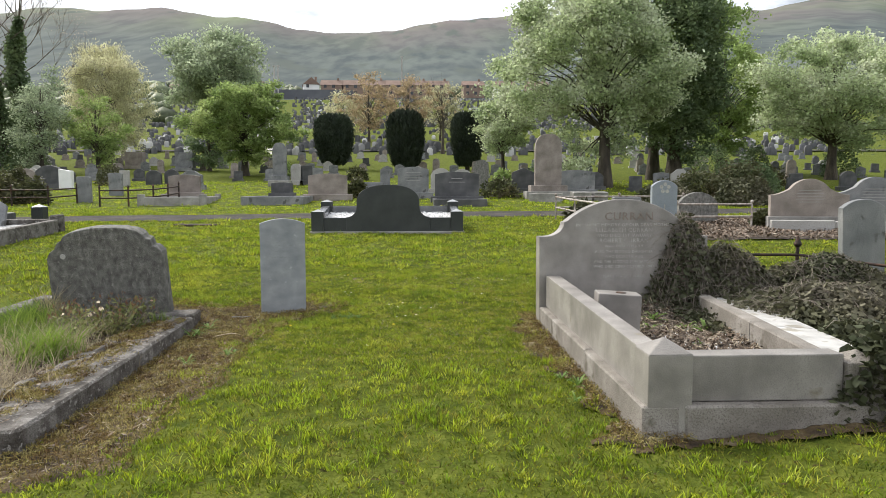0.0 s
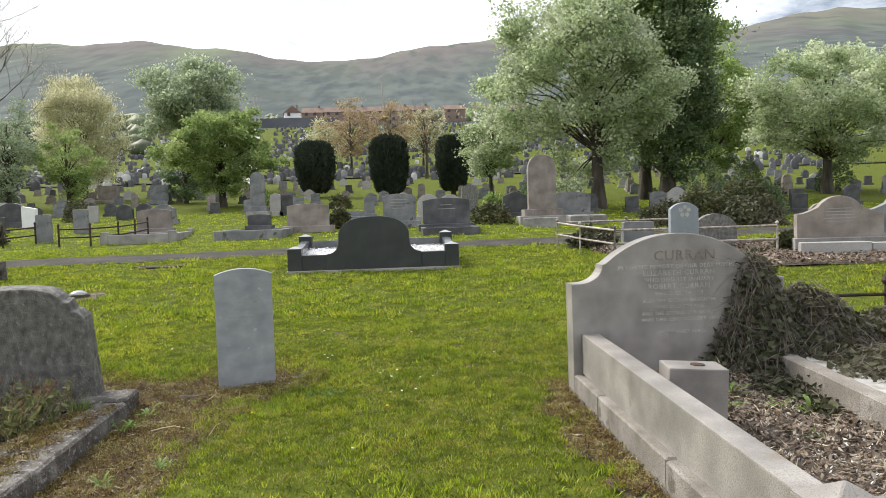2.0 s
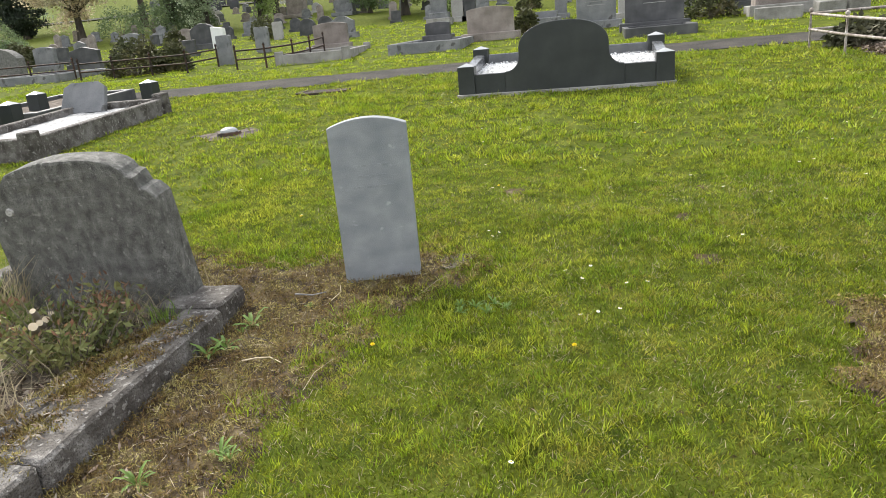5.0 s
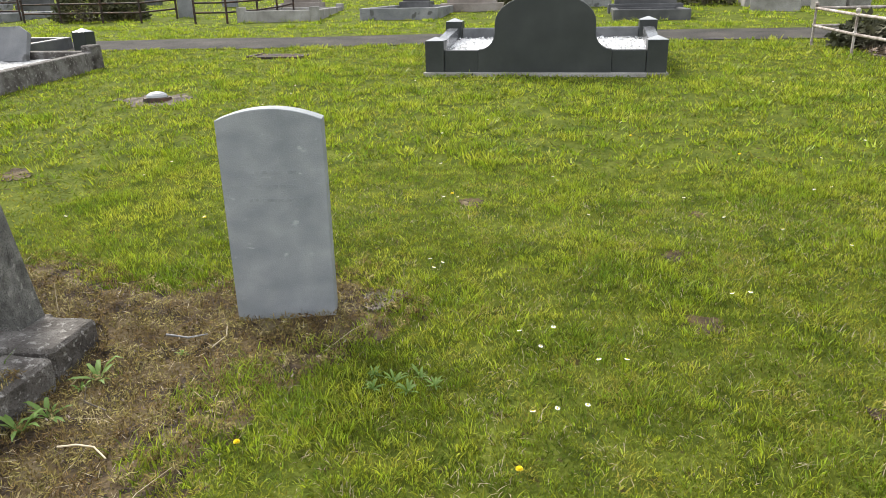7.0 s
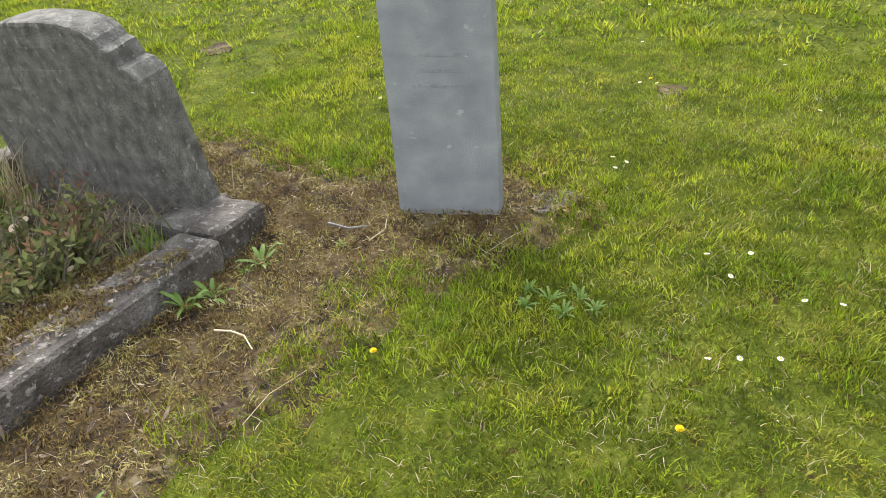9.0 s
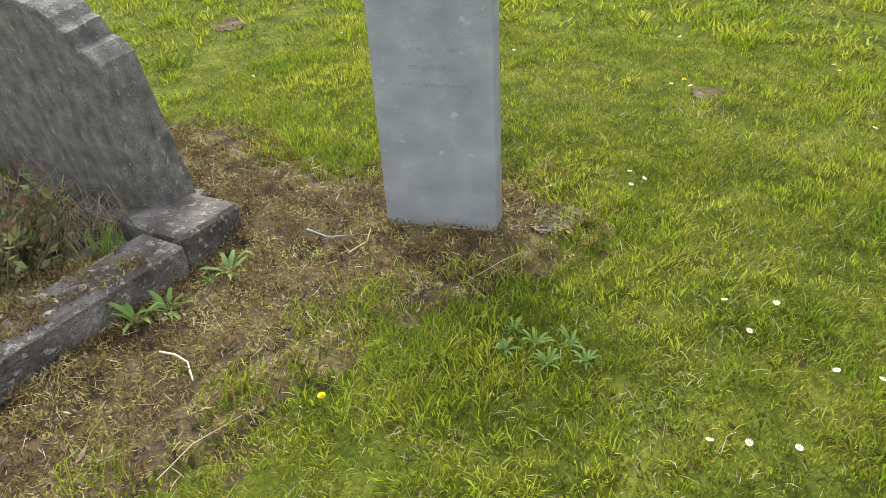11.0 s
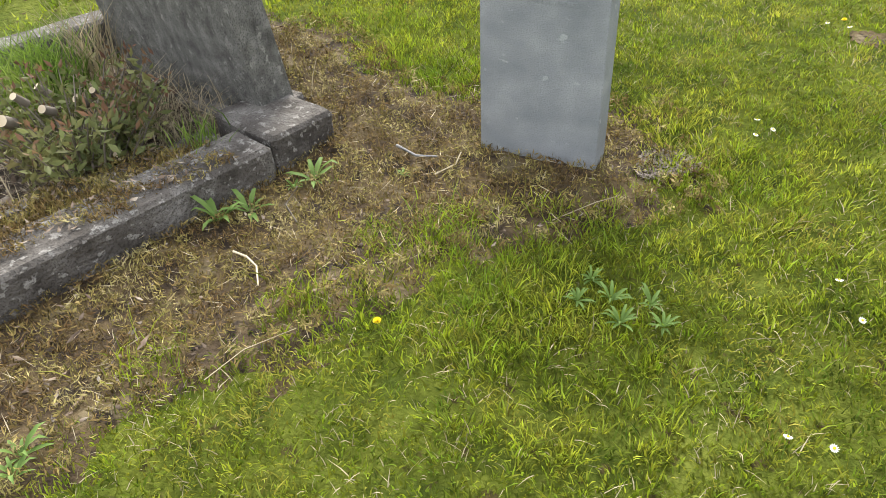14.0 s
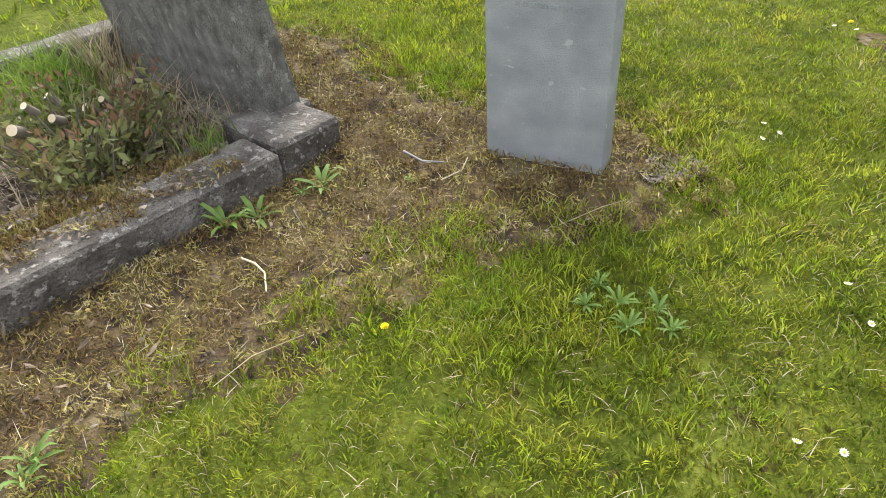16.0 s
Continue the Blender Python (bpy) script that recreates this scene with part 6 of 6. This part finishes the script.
tree("hawthorn_tree", 3.7, 30.0, 3.9, (1.15, 1.0, 1.3), LEAF_WHITE, 0.1, 80, 110, "small hawthorn flecked with white blossom", 16, 0.1, 0.3, 0.3, clump_r=0.3, cz=2.5)
tree("sycamore_tree", -8.45, 34.6, 4.6, (2.5, 2.1, 1.8), LEAF_GREEN, 0.12, 210, 150, "round-headed sycamore in fresh green leaf", 17, 0.2, 0.2, 0.3, clump_r=0.32, cz=2.75)
tree("poplar_tree", -14.4, 52.0, 9.0, (3.1, 2.6, 2.7), LEAF_FAR, 0.2, 170, 150, "tall pale green tree in young leaf", 18, 0.24, 0.3, 0.6, clump_r=0.7, cz=6.3)
tree("willow_tree", -19.6, 46.0, 7.6, (2.4, 2.2, 3.0), LEAF_GOLD, 0.16, 200, 130, "upright golden willow in young leaf", 19, 0.22, 0.2, 1.2, clump_r=0.6, cz=4.4, narrow=0.35)


def bare_ivy_tree(x, y, label, seed):
    """A wide leafless tree on two ivy-wrapped stems, with a fan of fine twigs and a haze of buds."""
    r, rng = random.Random(seed), np.random.default_rng(seed)
    th = empty("ivy_clad_tree", x, y, land(x, y) - 0.05, label=label, category="tree")
    paths, tips = [], []

    def grow(p, d, length, rad, depth):
        pts = [(tuple(p), rad)]
        for k in range(3):
            d = (d + Vector((r.gauss(0, 0.13), r.gauss(0, 0.13), 0.07))).normalized()
            p = p + d * length / 3
            pts.append((tuple(p), rad * (1 - 0.17 * (k + 1))))
        paths.append(pts)
        if depth == 0:
            tips.append(p)
            return
        for _ in range(3 if depth > 1 else 4):
            side = Vector((r.gauss(0, 0.52), r.gauss(0, 0.45), r.gauss(0.12, 0.25)))
            grow(p, (d + side).normalized(), length * r.uniform(0.6, 0.85), rad * 0.52, depth - 1)

    stems, ivy = [], []
    for sx, lean, top in ((-0.9, -1.0, 7.6), (0.35, 0.5, 8.2)):
        spine = [Vector((sx * (1 - 0.5 * t) + lean * t * t + 0.15 * math.sin(t * 6 + sx), 0.2 * math.sin(t * 5), top * t)) for t in [k / 8 for k in range(9)]]
        stems.append([(tuple(p), 0.3 * (1 - 0.7 * k / 8)) for k, p in enumerate(spine)])
        for k in range(8500):
            t = r.random() ** 0.8
            f = t * 7.99
            p = spine[int(f)].lerp(spine[int(f) + 1], f % 1)
            a, reach = r.uniform(0, 6.28), (1.15 - 0.75 * t) * (0.65 + 0.35 * math.sin(t * 17 + sx) * math.sin(t * 9)) * r.uniform(0.3, 1.1)
            ivy.append((p.x + math.cos(a) * reach, p.y + math.sin(a) * reach, p.z + r.gauss(0, 0.12)))
        for k in range(3, 9):
            for _ in range(2 if k < 8 else 4):
                a = r.choice((0, math.pi)) + r.gauss(0, 0.8)
                rise = 0.15 + 0.13 * k * r.uniform(0.6, 1.2)
                grow(spine[k], Vector((math.cos(a), math.sin(a) * 0.8, rise)).normalized(), r.uniform(1.8, 2.5) * (1.25 - 0.05 * k), 0.05, 3)
    link_mesh("trunk", tube_mesh("trunk", stems, 8), BARK, th)
    tagged(link_mesh("branch", tube_mesh("branch", paths, 3), TWIG, th), kind="stuff")
    v, t = leaves_at(ivy, 0.16, rng, -0.2, 0.8)
    tagged(link_mesh("ivy", mesh_np("ivy", v, (), t), LEAF_IVY, th, "dark ivy wrapped round the stems"), kind="stuff")
    buds = np.repeat(np.array([tuple(p) for p in tips]), 3, axis=0) + rng.normal(0, 0.14, (len(tips) * 3, 3))
    v, t = leaves_at(buds, 0.07, rng, 0.3, 0.5)
    tagged(link_mesh("bud", mesh_np("bud", v, (), t), LEAF_BRONZE, th), kind="stuff")
    return th


bare_ivy_tree(-22.4, 40.0, "leafless spreading tree with two ivy-covered stems", 20)
tree("beech_tree", -27.2, 37.5, 7.6, (3.2, 2.8, 3.1), LEAF_BRONZE, 0.12, 230, 100, "copper beech with thin bronze young leaves", 22, 0.2, 0.2, 0.2, clump_r=0.5, cz=4.2)
tree("bare_tree", -29.5, 47.0, 11.0, (0.5, 0.5, 0.8), LEAF_BRONZE, 0.1, 8, 20, "leafless tree with fine bare twigs", 23, 0.22, 0.3, 0.2, bare=30, cz=9.0)
tree("cypress_tree", -37.9, 46.0, 5.4, (1.4, 1.4, 2.5), LEAF_YEW, 0.16, 90, 120, "dense dark rounded cypress", 24, 0.2, 0.1, 1.0, clump_r=0.4, cz=2.7)
tree("sycamore_tree", -42.5, 50.0, 8.6, (4.6, 3.0, 3.3), LEAF_FAR, 0.18, 130, 90, "broad pale green tree at the cemetery edge", 25, 0.26, 0.25, 0.2, clump_r=0.7, cz=5.2)
tree("sycamore_tree", -48.0, 48.0, 10.0, (4.0, 3.0, 4.0), LEAF_GREEN, 0.2, 110, 90, "broad dark green tree at the cemetery edge", 26, 0.3, 0.25, 0.2, clump_r=0.7, cz=5.6)
tree("elder_tree", -17.0, 38.0, 4.3, (1.3, 1.2, 1.9), LEAF_GREEN, 0.12, 70, 90, "dark green elder among graves", 27, 0.12, 0.1, 0.2, clump_r=0.35, cz=2.2)
tree("elder_tree", -19.4, 37.0, 5.0, (1.4, 1.2, 2.3), LEAF_FAR, 0.12, 80, 80, "light green elder among graves", 28, 0.12, 0.1, 0.2, clump_r=0.4, cz=2.7)
tree("holly_tree", -11.4, 39.0, 3.6, (1.2, 1.0, 1.6), LEAF_IVY, 0.12, 60, 90, "dark holly bush-tree behind graves", 29, 0.12, 0.1, 0.2, clump_r=0.35, cz=1.8)
tree("bare_tree", 2.4, 62.0, 6.0, (1.8, 1.6, 1.2), LEAF_RUST, 0.14, 20, 20, "small leafless brown tree", 31, 0.16, 0.3, 0.2, bare=24, cz=4.4)
for i, (x, y, h) in enumerate(((-5.6, 88.0, 8.5), (-0.8, 92.0, 8.5), (-9.0, 95.0, 6.5), (3.5, 96.0, 7.5))):
    tree("birch_tree", x, y, h, (3.2, 2.6, h * 0.42), LEAF_RUST if i < 2 else LEAF_GOLD, 0.24, 80, 45, "rust-brown tree in bud across the cemetery", 40 + i, 0.16, 0.25, 0.3, clump_r=0.6)


def shrub(x, y, w, h, leaf, seed, label="rounded garden shrub among graves", name="shrub", size=0.1, n=1500):
    th = empty(name, x, y, land(x, y) - 0.03, label=label, category="shrub")
    rng = np.random.default_rng(seed)
    d = rng.normal(0, 1, (n, 3))
    d /= np.linalg.norm(d, axis=1)[:, None]
    d[:, 2] = np.abs(d[:, 2])
    k = rng.uniform(0.55, 1.0, n) ** 0.5 * (1 + 0.15 * np.sin(d[:, 0] * 5 + seed) * np.sin(d[:, 1] * 6))
    p = d * k[:, None] * np.array([w / 2, w / 2 * 0.8, h])
    v, t = leaves_at(p, size, rng, 0.3, 0.6)
    link_mesh("foliage", mesh_np("foliage", v, (), t), leaf, th)
    stems = [[((0, 0, 0), 0.02), (tuple(p[i] * 0.8), 0.005)] for i in range(14)]
    link_mesh("stem", tube_mesh("stem", stems, 4), TWIG, th)
    return th


for i, (x, y, w, h, m) in enumerate((
        (2.4, 20.6, 1.25, 0.6, LEAF_BUSH), (-11.2, 18.3, 1.6, 0.85, LEAF_BUSH), (-10.2, 18.4, 0.8, 0.7, LEAF_BUSH), (-14.5, 25.6, 0.85, 0.75, LEAF_BUSH),
        (-1.9, 20.6, 0.6, 0.6, LEAF_BUSH), (4.9, 27.5, 1.3, 0.95, LEAF_IVY), (5.9, 28.5, 1.2, 0.85, LEAF_IVY), (3.1, 25.6, 0.8, 0.7, LEAF_GREEN), (-12.0, 27.5, 1.2, 0.8, LEAF_BUSH),
        (7.6, 18.5, 1.6, 0.85, LEAF_BUSH), (9.0, 19.0, 1.8, 1.1, LEAF_BUSH), (8.2, 17.0, 1.6, 0.7, LEAF_DEAD_IVY), (10.3, 20.5, 1.4, 1.0, LEAF_IVY), (6.4, 17.6, 1.5, 0.6, LEAF_DEAD_IVY),
        (11.4, 24.0, 2.2, 1.0, LEAF_IVY), (12.8, 25.5, 2.0, 0.9, LEAF_BUSH), (3.2, 13.0, 0.9, 0.35, LEAF_DEAD_IVY), (5.9, 11.4, 0.4, 0.3, LEAF_BUSH), (-19.5, 24.0, 1.4, 0.8, LEAF_BUSH),
        (-21.5, 26.0, 1.8, 0.9, LEAF_IVY), (-27.0, 30.0, 2.2, 1.1, LEAF_IVY), (-33.0, 38.0, 3.0, 1.5, LEAF_IVY), (-36.5, 36.0, 2.6, 1.3, LEAF_GREEN), (-40.0, 40.0, 3.0, 1.5, LEAF_IVY),
        (-23.5, 38.5, 3.0, 1.7, LEAF_IVY), (-20.8, 38.5, 2.2, 1.5, LEAF_IVY), (-26.5, 40.0, 3.0, 1.6, LEAF_IVY), (-6.2, 33.0, 1.0, 0.7, LEAF_GREEN), (-2.7, 31.0, 1.0, 0.6, LEAF_BUSH), (14.0, 33.0, 2.5, 1.6, LEAF_IVY), (20.5, 33.0, 2.0, 1.5, LEAF_IVY), (16.5, 33.5, 1.6, 1.6, LEAF_IVY))):
    shrub(x, y, w, h, m, 200 + i, n=1200 if w < 1.4 else 2600, label="ivy and bramble mound among graves" if m in (LEAF_IVY, LEAF_DEAD_IVY) else "rounded shrub among old graves")


shrub(1.98, 2.26, 0.44, 0.42, LEAF_DEAD_IVY, 260, "withered ivy bush smothering a granite grave corner", "ivy_bush", 0.045, 1600)


# ---- more stones in the middle distance ----
KINDS = []
for i, (kind, w, h, mat, label) in enumerate((("bow", 0.8, 0.9, GREY_ST, "grey headstone with bowed top"), ("round", 0.7, 0.85, DARK_ST, "dark round-topped headstone"), ("ogee", 0.9, 0.95, PALE_ST, "pale headstone with curved shoulders"),
                                             ("flat", 0.6, 0.75, DARK_ST, "small square dark headstone"), ("peak", 0.75, 0.9, GREY_ST, "grey headstone with shallow pointed top"), ("gothic", 0.55, 1.15, BROWN_ST, "brown pointed headstone"),
                                             ("round", 0.8, 0.8, BROWN_ST, "brown round-topped headstone"))):
    o = headstone(kind, -13 - 1.6 * i, 29.5 + 0.2 * (i % 3), w, h, 0.15, mat, label + " in a row of graves", 1.25)
    o.scale = (0.62, 0.62, 0.62)
    tagged(o, group="old graves beyond the path")
    KINDS.append(o)
rng_s = random.Random(77)
taken = [(-4.8, 41.0), (-0.65, 37.0), (2.85, 39.5), (6.95, 25.6), (18.8, 30.9), (11.0, 29.5), (10.6, 31), (-8.45, 34.6), (2.9, 30)]
for row in range(11):
    y = 30.5 + row * 2.3
    x = -34.0 + row * 0.4
    while x < 27:
        x += rng_s.uniform(1.2, 3.4)
        yy = y + rng_s.uniform(-0.4, 0.4)
        if any(math.hypot(x - a, yy - b) < 1.5 for a, b in taken) or rng_s.random() < 0.3:
            continue
        copy_thing(rng_s.choice(KINDS), pose(x, yy, land(x, yy) - 0.03, rng_s.uniform(-3, 3), rng_s.uniform(-2, 2), rng_s.uniform(-8, 8)) @ Matrix.Scale(rng_s.uniform(0.85, 1.1), 4))
for x, y, k in ((8.6, 24.2, 0), (9.6, 25.0, 2), (12.2, 26.2, 5), (13.4, 24.0, 3), (15.0, 23.5, 1), (17.0, 31.0, 5), (14.2, 19.5, 2), (12.0, 16.5, 0), (10.8, 15.3, 4), (13.6, 17.5, 1), (11.6, 20.8, 3), (9.2, 15.8, 6), (15.6, 20.5, 0),
                (-20.5, 22.5, 1), (-22.2, 24.0, 3), (-19.0, 26.5, 4), (-16.5, 26.0, 0), (-15.5, 28.0, 6), (-24.0, 27.0, 1), (-17.8, 24.0, 3), (-21.0, 20.5, 6), (-23.5, 21.0, 0), (-12.2, 22.5, 3), (-18.0, 18.5, 4), (-20.0, 17.2, 1), (7.4, 23.3, 3), (6.2, 24.0, 1)):
    copy_thing(KINDS[k], pose(x, y, land(x, y) - 0.03, rng_s.uniform(-3, 3), rng_s.uniform(-2, 2), rng_s.uniform(-8, 8)) @ Matrix.Scale(rng_s.uniform(1.05, 1.35), 4))


def far_stones(name, n, y0, y1, spread, mat, seed, label, size=1.0):
    """Distant headstones: small blocks with rounded heads, in rough rows, as one object."""
    rng = np.random.default_rng(seed)
    y = y0 * (y1 / y0) ** rng.uniform(0, 1, n)
    y = np.round(y / 2.6) * 2.6 + rng.uniform(-0.3, 0.3, n)
    x = rng.uniform(-1, 1, n) * spread * y
    lane = np.abs(x + 0.16 * y + 4) > 2.2
    x, y = x[lane], y[lane]
    n = len(x)
    z = lie(x, y) - 0.05
    w, h = rng.uniform(0.5, 1.0, n) * size, rng.uniform(0.65, 1.25, n) * size
    prof = np.array([(-0.5, 0), (0.5, 0), (0.5, 0.75), (0.25, 0.96), (-0.25, 0.96), (-0.5, 0.75)])
    v = np.empty((n, 12, 3))
    for k in range(12):
        px, pz = prof[k % 6]
        v[:, k, 0], v[:, k, 1], v[:, k, 2] = x + px * w, y + (0.22 if k > 5 else 0), z + pz * h
    base = np.arange(n)[:, None] * 12
    quads = [base + np.array(q) for q in ((0, 1, 2, 5), (5, 2, 3, 4), (7, 6, 11, 8), (8, 11, 10, 9), (1, 7, 8, 2), (2, 8, 9, 3), (3, 9, 10, 4), (4, 10, 11, 5), (6, 0, 5, 11))]
    return tagged(link_mesh(name, mesh_np(name, v.reshape(-1, 3), np.concatenate(quads)), mat), label, "headstones", kind="stuff")


FAR_DARK = ramp_mat("far_dark_stone", [(0.04, 0.042, 0.045), (0.09, 0.092, 0.095)], 0.5, 2, 0.5, 0, island=0.5)
FAR_PALE = ramp_mat("far_pale_stone", [(0.25, 0.25, 0.25), (0.5, 0.5, 0.49)], 0.5, 2, 0.7, 0, island=0.4)
far_stones("distant_headstones", 620, 58, 130, 0.62, FAR_DARK, 1, "rows of dark headstones across the valley", 0.8)
far_stones("distant_headstones", 130, 58, 130, 0.62, FAR_PALE, 2, "rows of pale headstones across the valley", 0.75)
far_stones("distant_headstones", 2600, 130, 285, 0.55, FAR_DARK, 3, "crowded far dark headstones on the slope", 0.95)
far_stones("distant_headstones", 500, 130, 285, 0.55, FAR_PALE, 4, "crowded far pale headstones on the slope", 0.9)


def lane(name, pts, w, mat, label):
    vs, qs = [], []
    for i, (x, y) in enumerate(pts):
        a, b = pts[max(0, i - 1)], pts[min(len(pts) - 1, i + 1)]
        d = Vector((b[0] - a[0], b[1] - a[1], 0)).normalized()
        n = Vector((-d.y, d.x, 0)) * w / 2
        for s in (-1, 1):
            vs.append((x + n.x * s, y + n.y * s, land(x + n.x * s, y + n.y * s) + 0.12))
        if i:
            qs.append((2 * i - 2, 2 * i - 1, 2 * i + 1, 2 * i))
    return tagged(link_mesh(name, mesh_np(name, vs, qs), mat), label, "path", kind="structure")


lane("path", [(-4 - 0.16 * y - 0.02 * (y - 60), y) for y in range(58, 280, 6)], 3.0, PALE_ST, "pale cemetery lane climbing the far slope")
lane("path", [(x, 66 + 0.03 * x) for x in range(-60, 70, 6)], 2.4, ASPHALT, "grey cemetery lane among far graves")

# ---- houses, masts and woods under the hill ----
ROOF = ramp_mat("brown_roof", [(0.15, 0.1, 0.08), (0.21, 0.145, 0.115)], 0.4, 5, 0.85, 0.1, 5)
BRICK_FAR = ramp_mat("far_brick", [(0.2, 0.14, 0.11), (0.26, 0.19, 0.15)], 0.4, 5, 0.9, 0, 5)
RENDER_WALL = ramp_mat("white_render", [(0.7, 0.7, 0.68), (0.8, 0.8, 0.78)], 0.5, 4, 0.8, 0, 5)
WALL_FAR = ramp_mat("far_boundary_wall", [(0.1, 0.105, 0.12), (0.14, 0.145, 0.16)], 0.2, 5, 0.9, 0, 5)
GLASS_FAR = ramp_mat("far_window_glass", [(0.03, 0.035, 0.04), (0.05, 0.055, 0.06)], 1, 2, 0.1, 0)


def house(x, y, w, d, h, roof_h, wall, label, rz=0.0, gable_front=False):
    th = empty("house", x, y, land(x, y) - 0.5, rz=rz, label=label, category="house")
    part("wall", box_bm(w, d, h + 0.5, 0), wall, th)
    bm = bmesh.new()
    a, b = w / 2 + 0.3, d / 2 + 0.3
    z0, z1 = h + 0.5, h + 0.5 + roof_h
    if gable_front:
        pts = [(-a, -b, z0), (a, -b, z0), (a, b, z0), (-a, b, z0), (0, -b, z1), (0, b, z1)]
        faces = ((0, 1, 4), (2, 3, 5), (1, 2, 5, 4), (3, 0, 4, 5), (3, 2, 1, 0))
    else:
        pts = [(-a, -b, z0), (a, -b, z0), (a, b, z0), (-a, b, z0), (-a, 0, z1), (a, 0, z1)]
        faces = ((0, 1, 5, 4), (2, 3, 4, 5), (1, 2, 5), (3, 0, 4), (3, 2, 1, 0))
    vs = [bm.verts.new(p) for p in pts]
    for f in faces:
        bm.faces.new([vs[k] for k in f])
    roof = part("roof", bm, ROOF, th)
    part("chimney", box_bm(0.9, 0.7, 1.6, 0, x=w * 0.3, z=z1 - 0.8), BRICK_FAR, roof)
    for k in range(max(1, int(w / 3.5))):
        for z in ((1.4, 4.2) if h > 4.6 else (1.4,)):
            part("window", box_bm(1.2, 0.12, 1.3, 0, x=-w / 2 + 1.75 + k * 3.5, y=-d / 2 - 0.02, z=z), GLASS_FAR, th)
    return th


house(-42.5, 302, 6.5, 9, 5.0, 3.0, RENDER_WALL, "white rendered house with a gable under the hill", 10, True)
for i in range(6):
    house(-34 + i * 9.0, 304 + i * 0.8, 8.6, 8, 4.8, 2.6, BRICK_FAR, "brown-roofed brick terrace house under the hill", 2)
for i, x in enumerate((26, 40, 54, 70, 88)):
    house(x, 312 + 3 * (i % 2), 9, 8, 4.8, 2.4, RENDER_WALL if i % 2 else BRICK_FAR, "far terrace house under the hill", 4)
for i, x in enumerate((-70, -84, -100)):
    house(x, 318, 9, 8, 4.8, 2.4, BRICK_FAR, "far brick house under the hill", -4)
for x0, x1, y in ((-68, -24, 291.0),):
    th = empty("boundary_wall", (x0 + x1) / 2, y, land((x0 + x1) / 2, y) - 0.5, label="long dark boundary wall above the far graves", category="wall")
    part("wall", box_bm(x1 - x0, 0.6, 4.2, 0), WALL_FAR, th)
for x, y, h in ((-55, 288, 13), (-53.5, 288, 13), (-4.5, 296, 17)):
    th = empty("lamp_mast", x, y, land(x, y) - 0.3, label="tall pale mast above the far graves", category="mast")
    link_mesh("pole", tube_mesh("pole", [[((0, 0, 0), 0.35), ((0, 0, h), 0.28)]], 6), PALE_ST, th)
    part("head", box_bm(1.0, 0.6, 0.5, 0, z=h), PALE_ST, th)


def woods(name, n, r0, r1, az0, az1, size, mat, seed, label):
    """Far woods: ragged crowns on the slopes, as one object."""
    rng = np.random.default_rng(seed)
    r, az = r0 * (r1 / r0) ** rng.uniform(0, 1, n), np.radians(rng.uniform(az0, az1, n))
    x, y = r * np.sin(az), r * np.cos(az)
    keep = np.sin(x * 0.021 + 1) * np.sin(y * 0.017 + seed) + rng.uniform(-0.6, 1.0, n) > -0.1
    x, y = x[keep], y[keep]
    z = lie(x, y)
    s = size * rng.uniform(0.5, 1.3, len(x)) * (np.hypot(x, y) / 320) ** 0.5
    unit = bmesh.new()
    bmesh.ops.create_icosphere(unit, subdivisions=1, radius=1)
    ball = np.array([tuple(q.co) for q in unit.verts])
    tri = np.array([[q.index for q in f.verts] for f in unit.faces])
    unit.free()
    n, k = len(x), len(ball)
    bump = 1 + 0.3 * np.sin(ball[None, :, 0] * 4 + rng.uniform(0, 6, (n, 1))) * np.sin(ball[None, :, 2] * 5 + rng.uniform(0, 6, (n, 1))) + rng.uniform(-0.3, 0.3, (n, k))
    shape = np.stack([rng.uniform(0.5, 0.8, n), rng.uniform(0.5, 0.8, n), rng.uniform(0.42, 0.65, n)], -1) * s[:, None]
    p = np.stack([x, y, z + s * 0.3], -1)[:, None] + ball[None] * bump[:, :, None] * shape[:, None]
    t = (np.arange(n)[:, None, None] * k + tri[None]).reshape(-1, 3)
    return tagged(link_mesh(name, mesh_np(name, p.reshape(-1, 3), (), t), mat), label, "trees", kind="stuff")


WOOD_A = leaf_mat("far_wood_leaf", (0.1, 0.125, 0.07), (0.15, 0.18, 0.1), (0.2, 0.235, 0.13), 0.2)
woods("far_woods", 700, 318, 460, -45, 45, 5.0, WOOD_A, 5, "far green trees at the foot of the hill")
woods("far_woods", 130, 150, 285, -45, -18, 5.0, WOOD_A, 7, "trees beyond the far graves")
woods("far_woods", 130, 120, 285, 12, 45, 5.0, WOOD_A, 8, "trees beyond the far graves on the slope")
for i, x in enumerate((445, 520)):
    y = 1330
    th = empty("radio_mast", x, y, land(x, y) - 2, label="thin radio mast on the hilltop", category="mast")
    link_mesh("pole", tube_mesh("pole", [[((0, 0, 0), 1.2), ((0, 0, 26), 0.5)]], 5), GREY_ST, th)
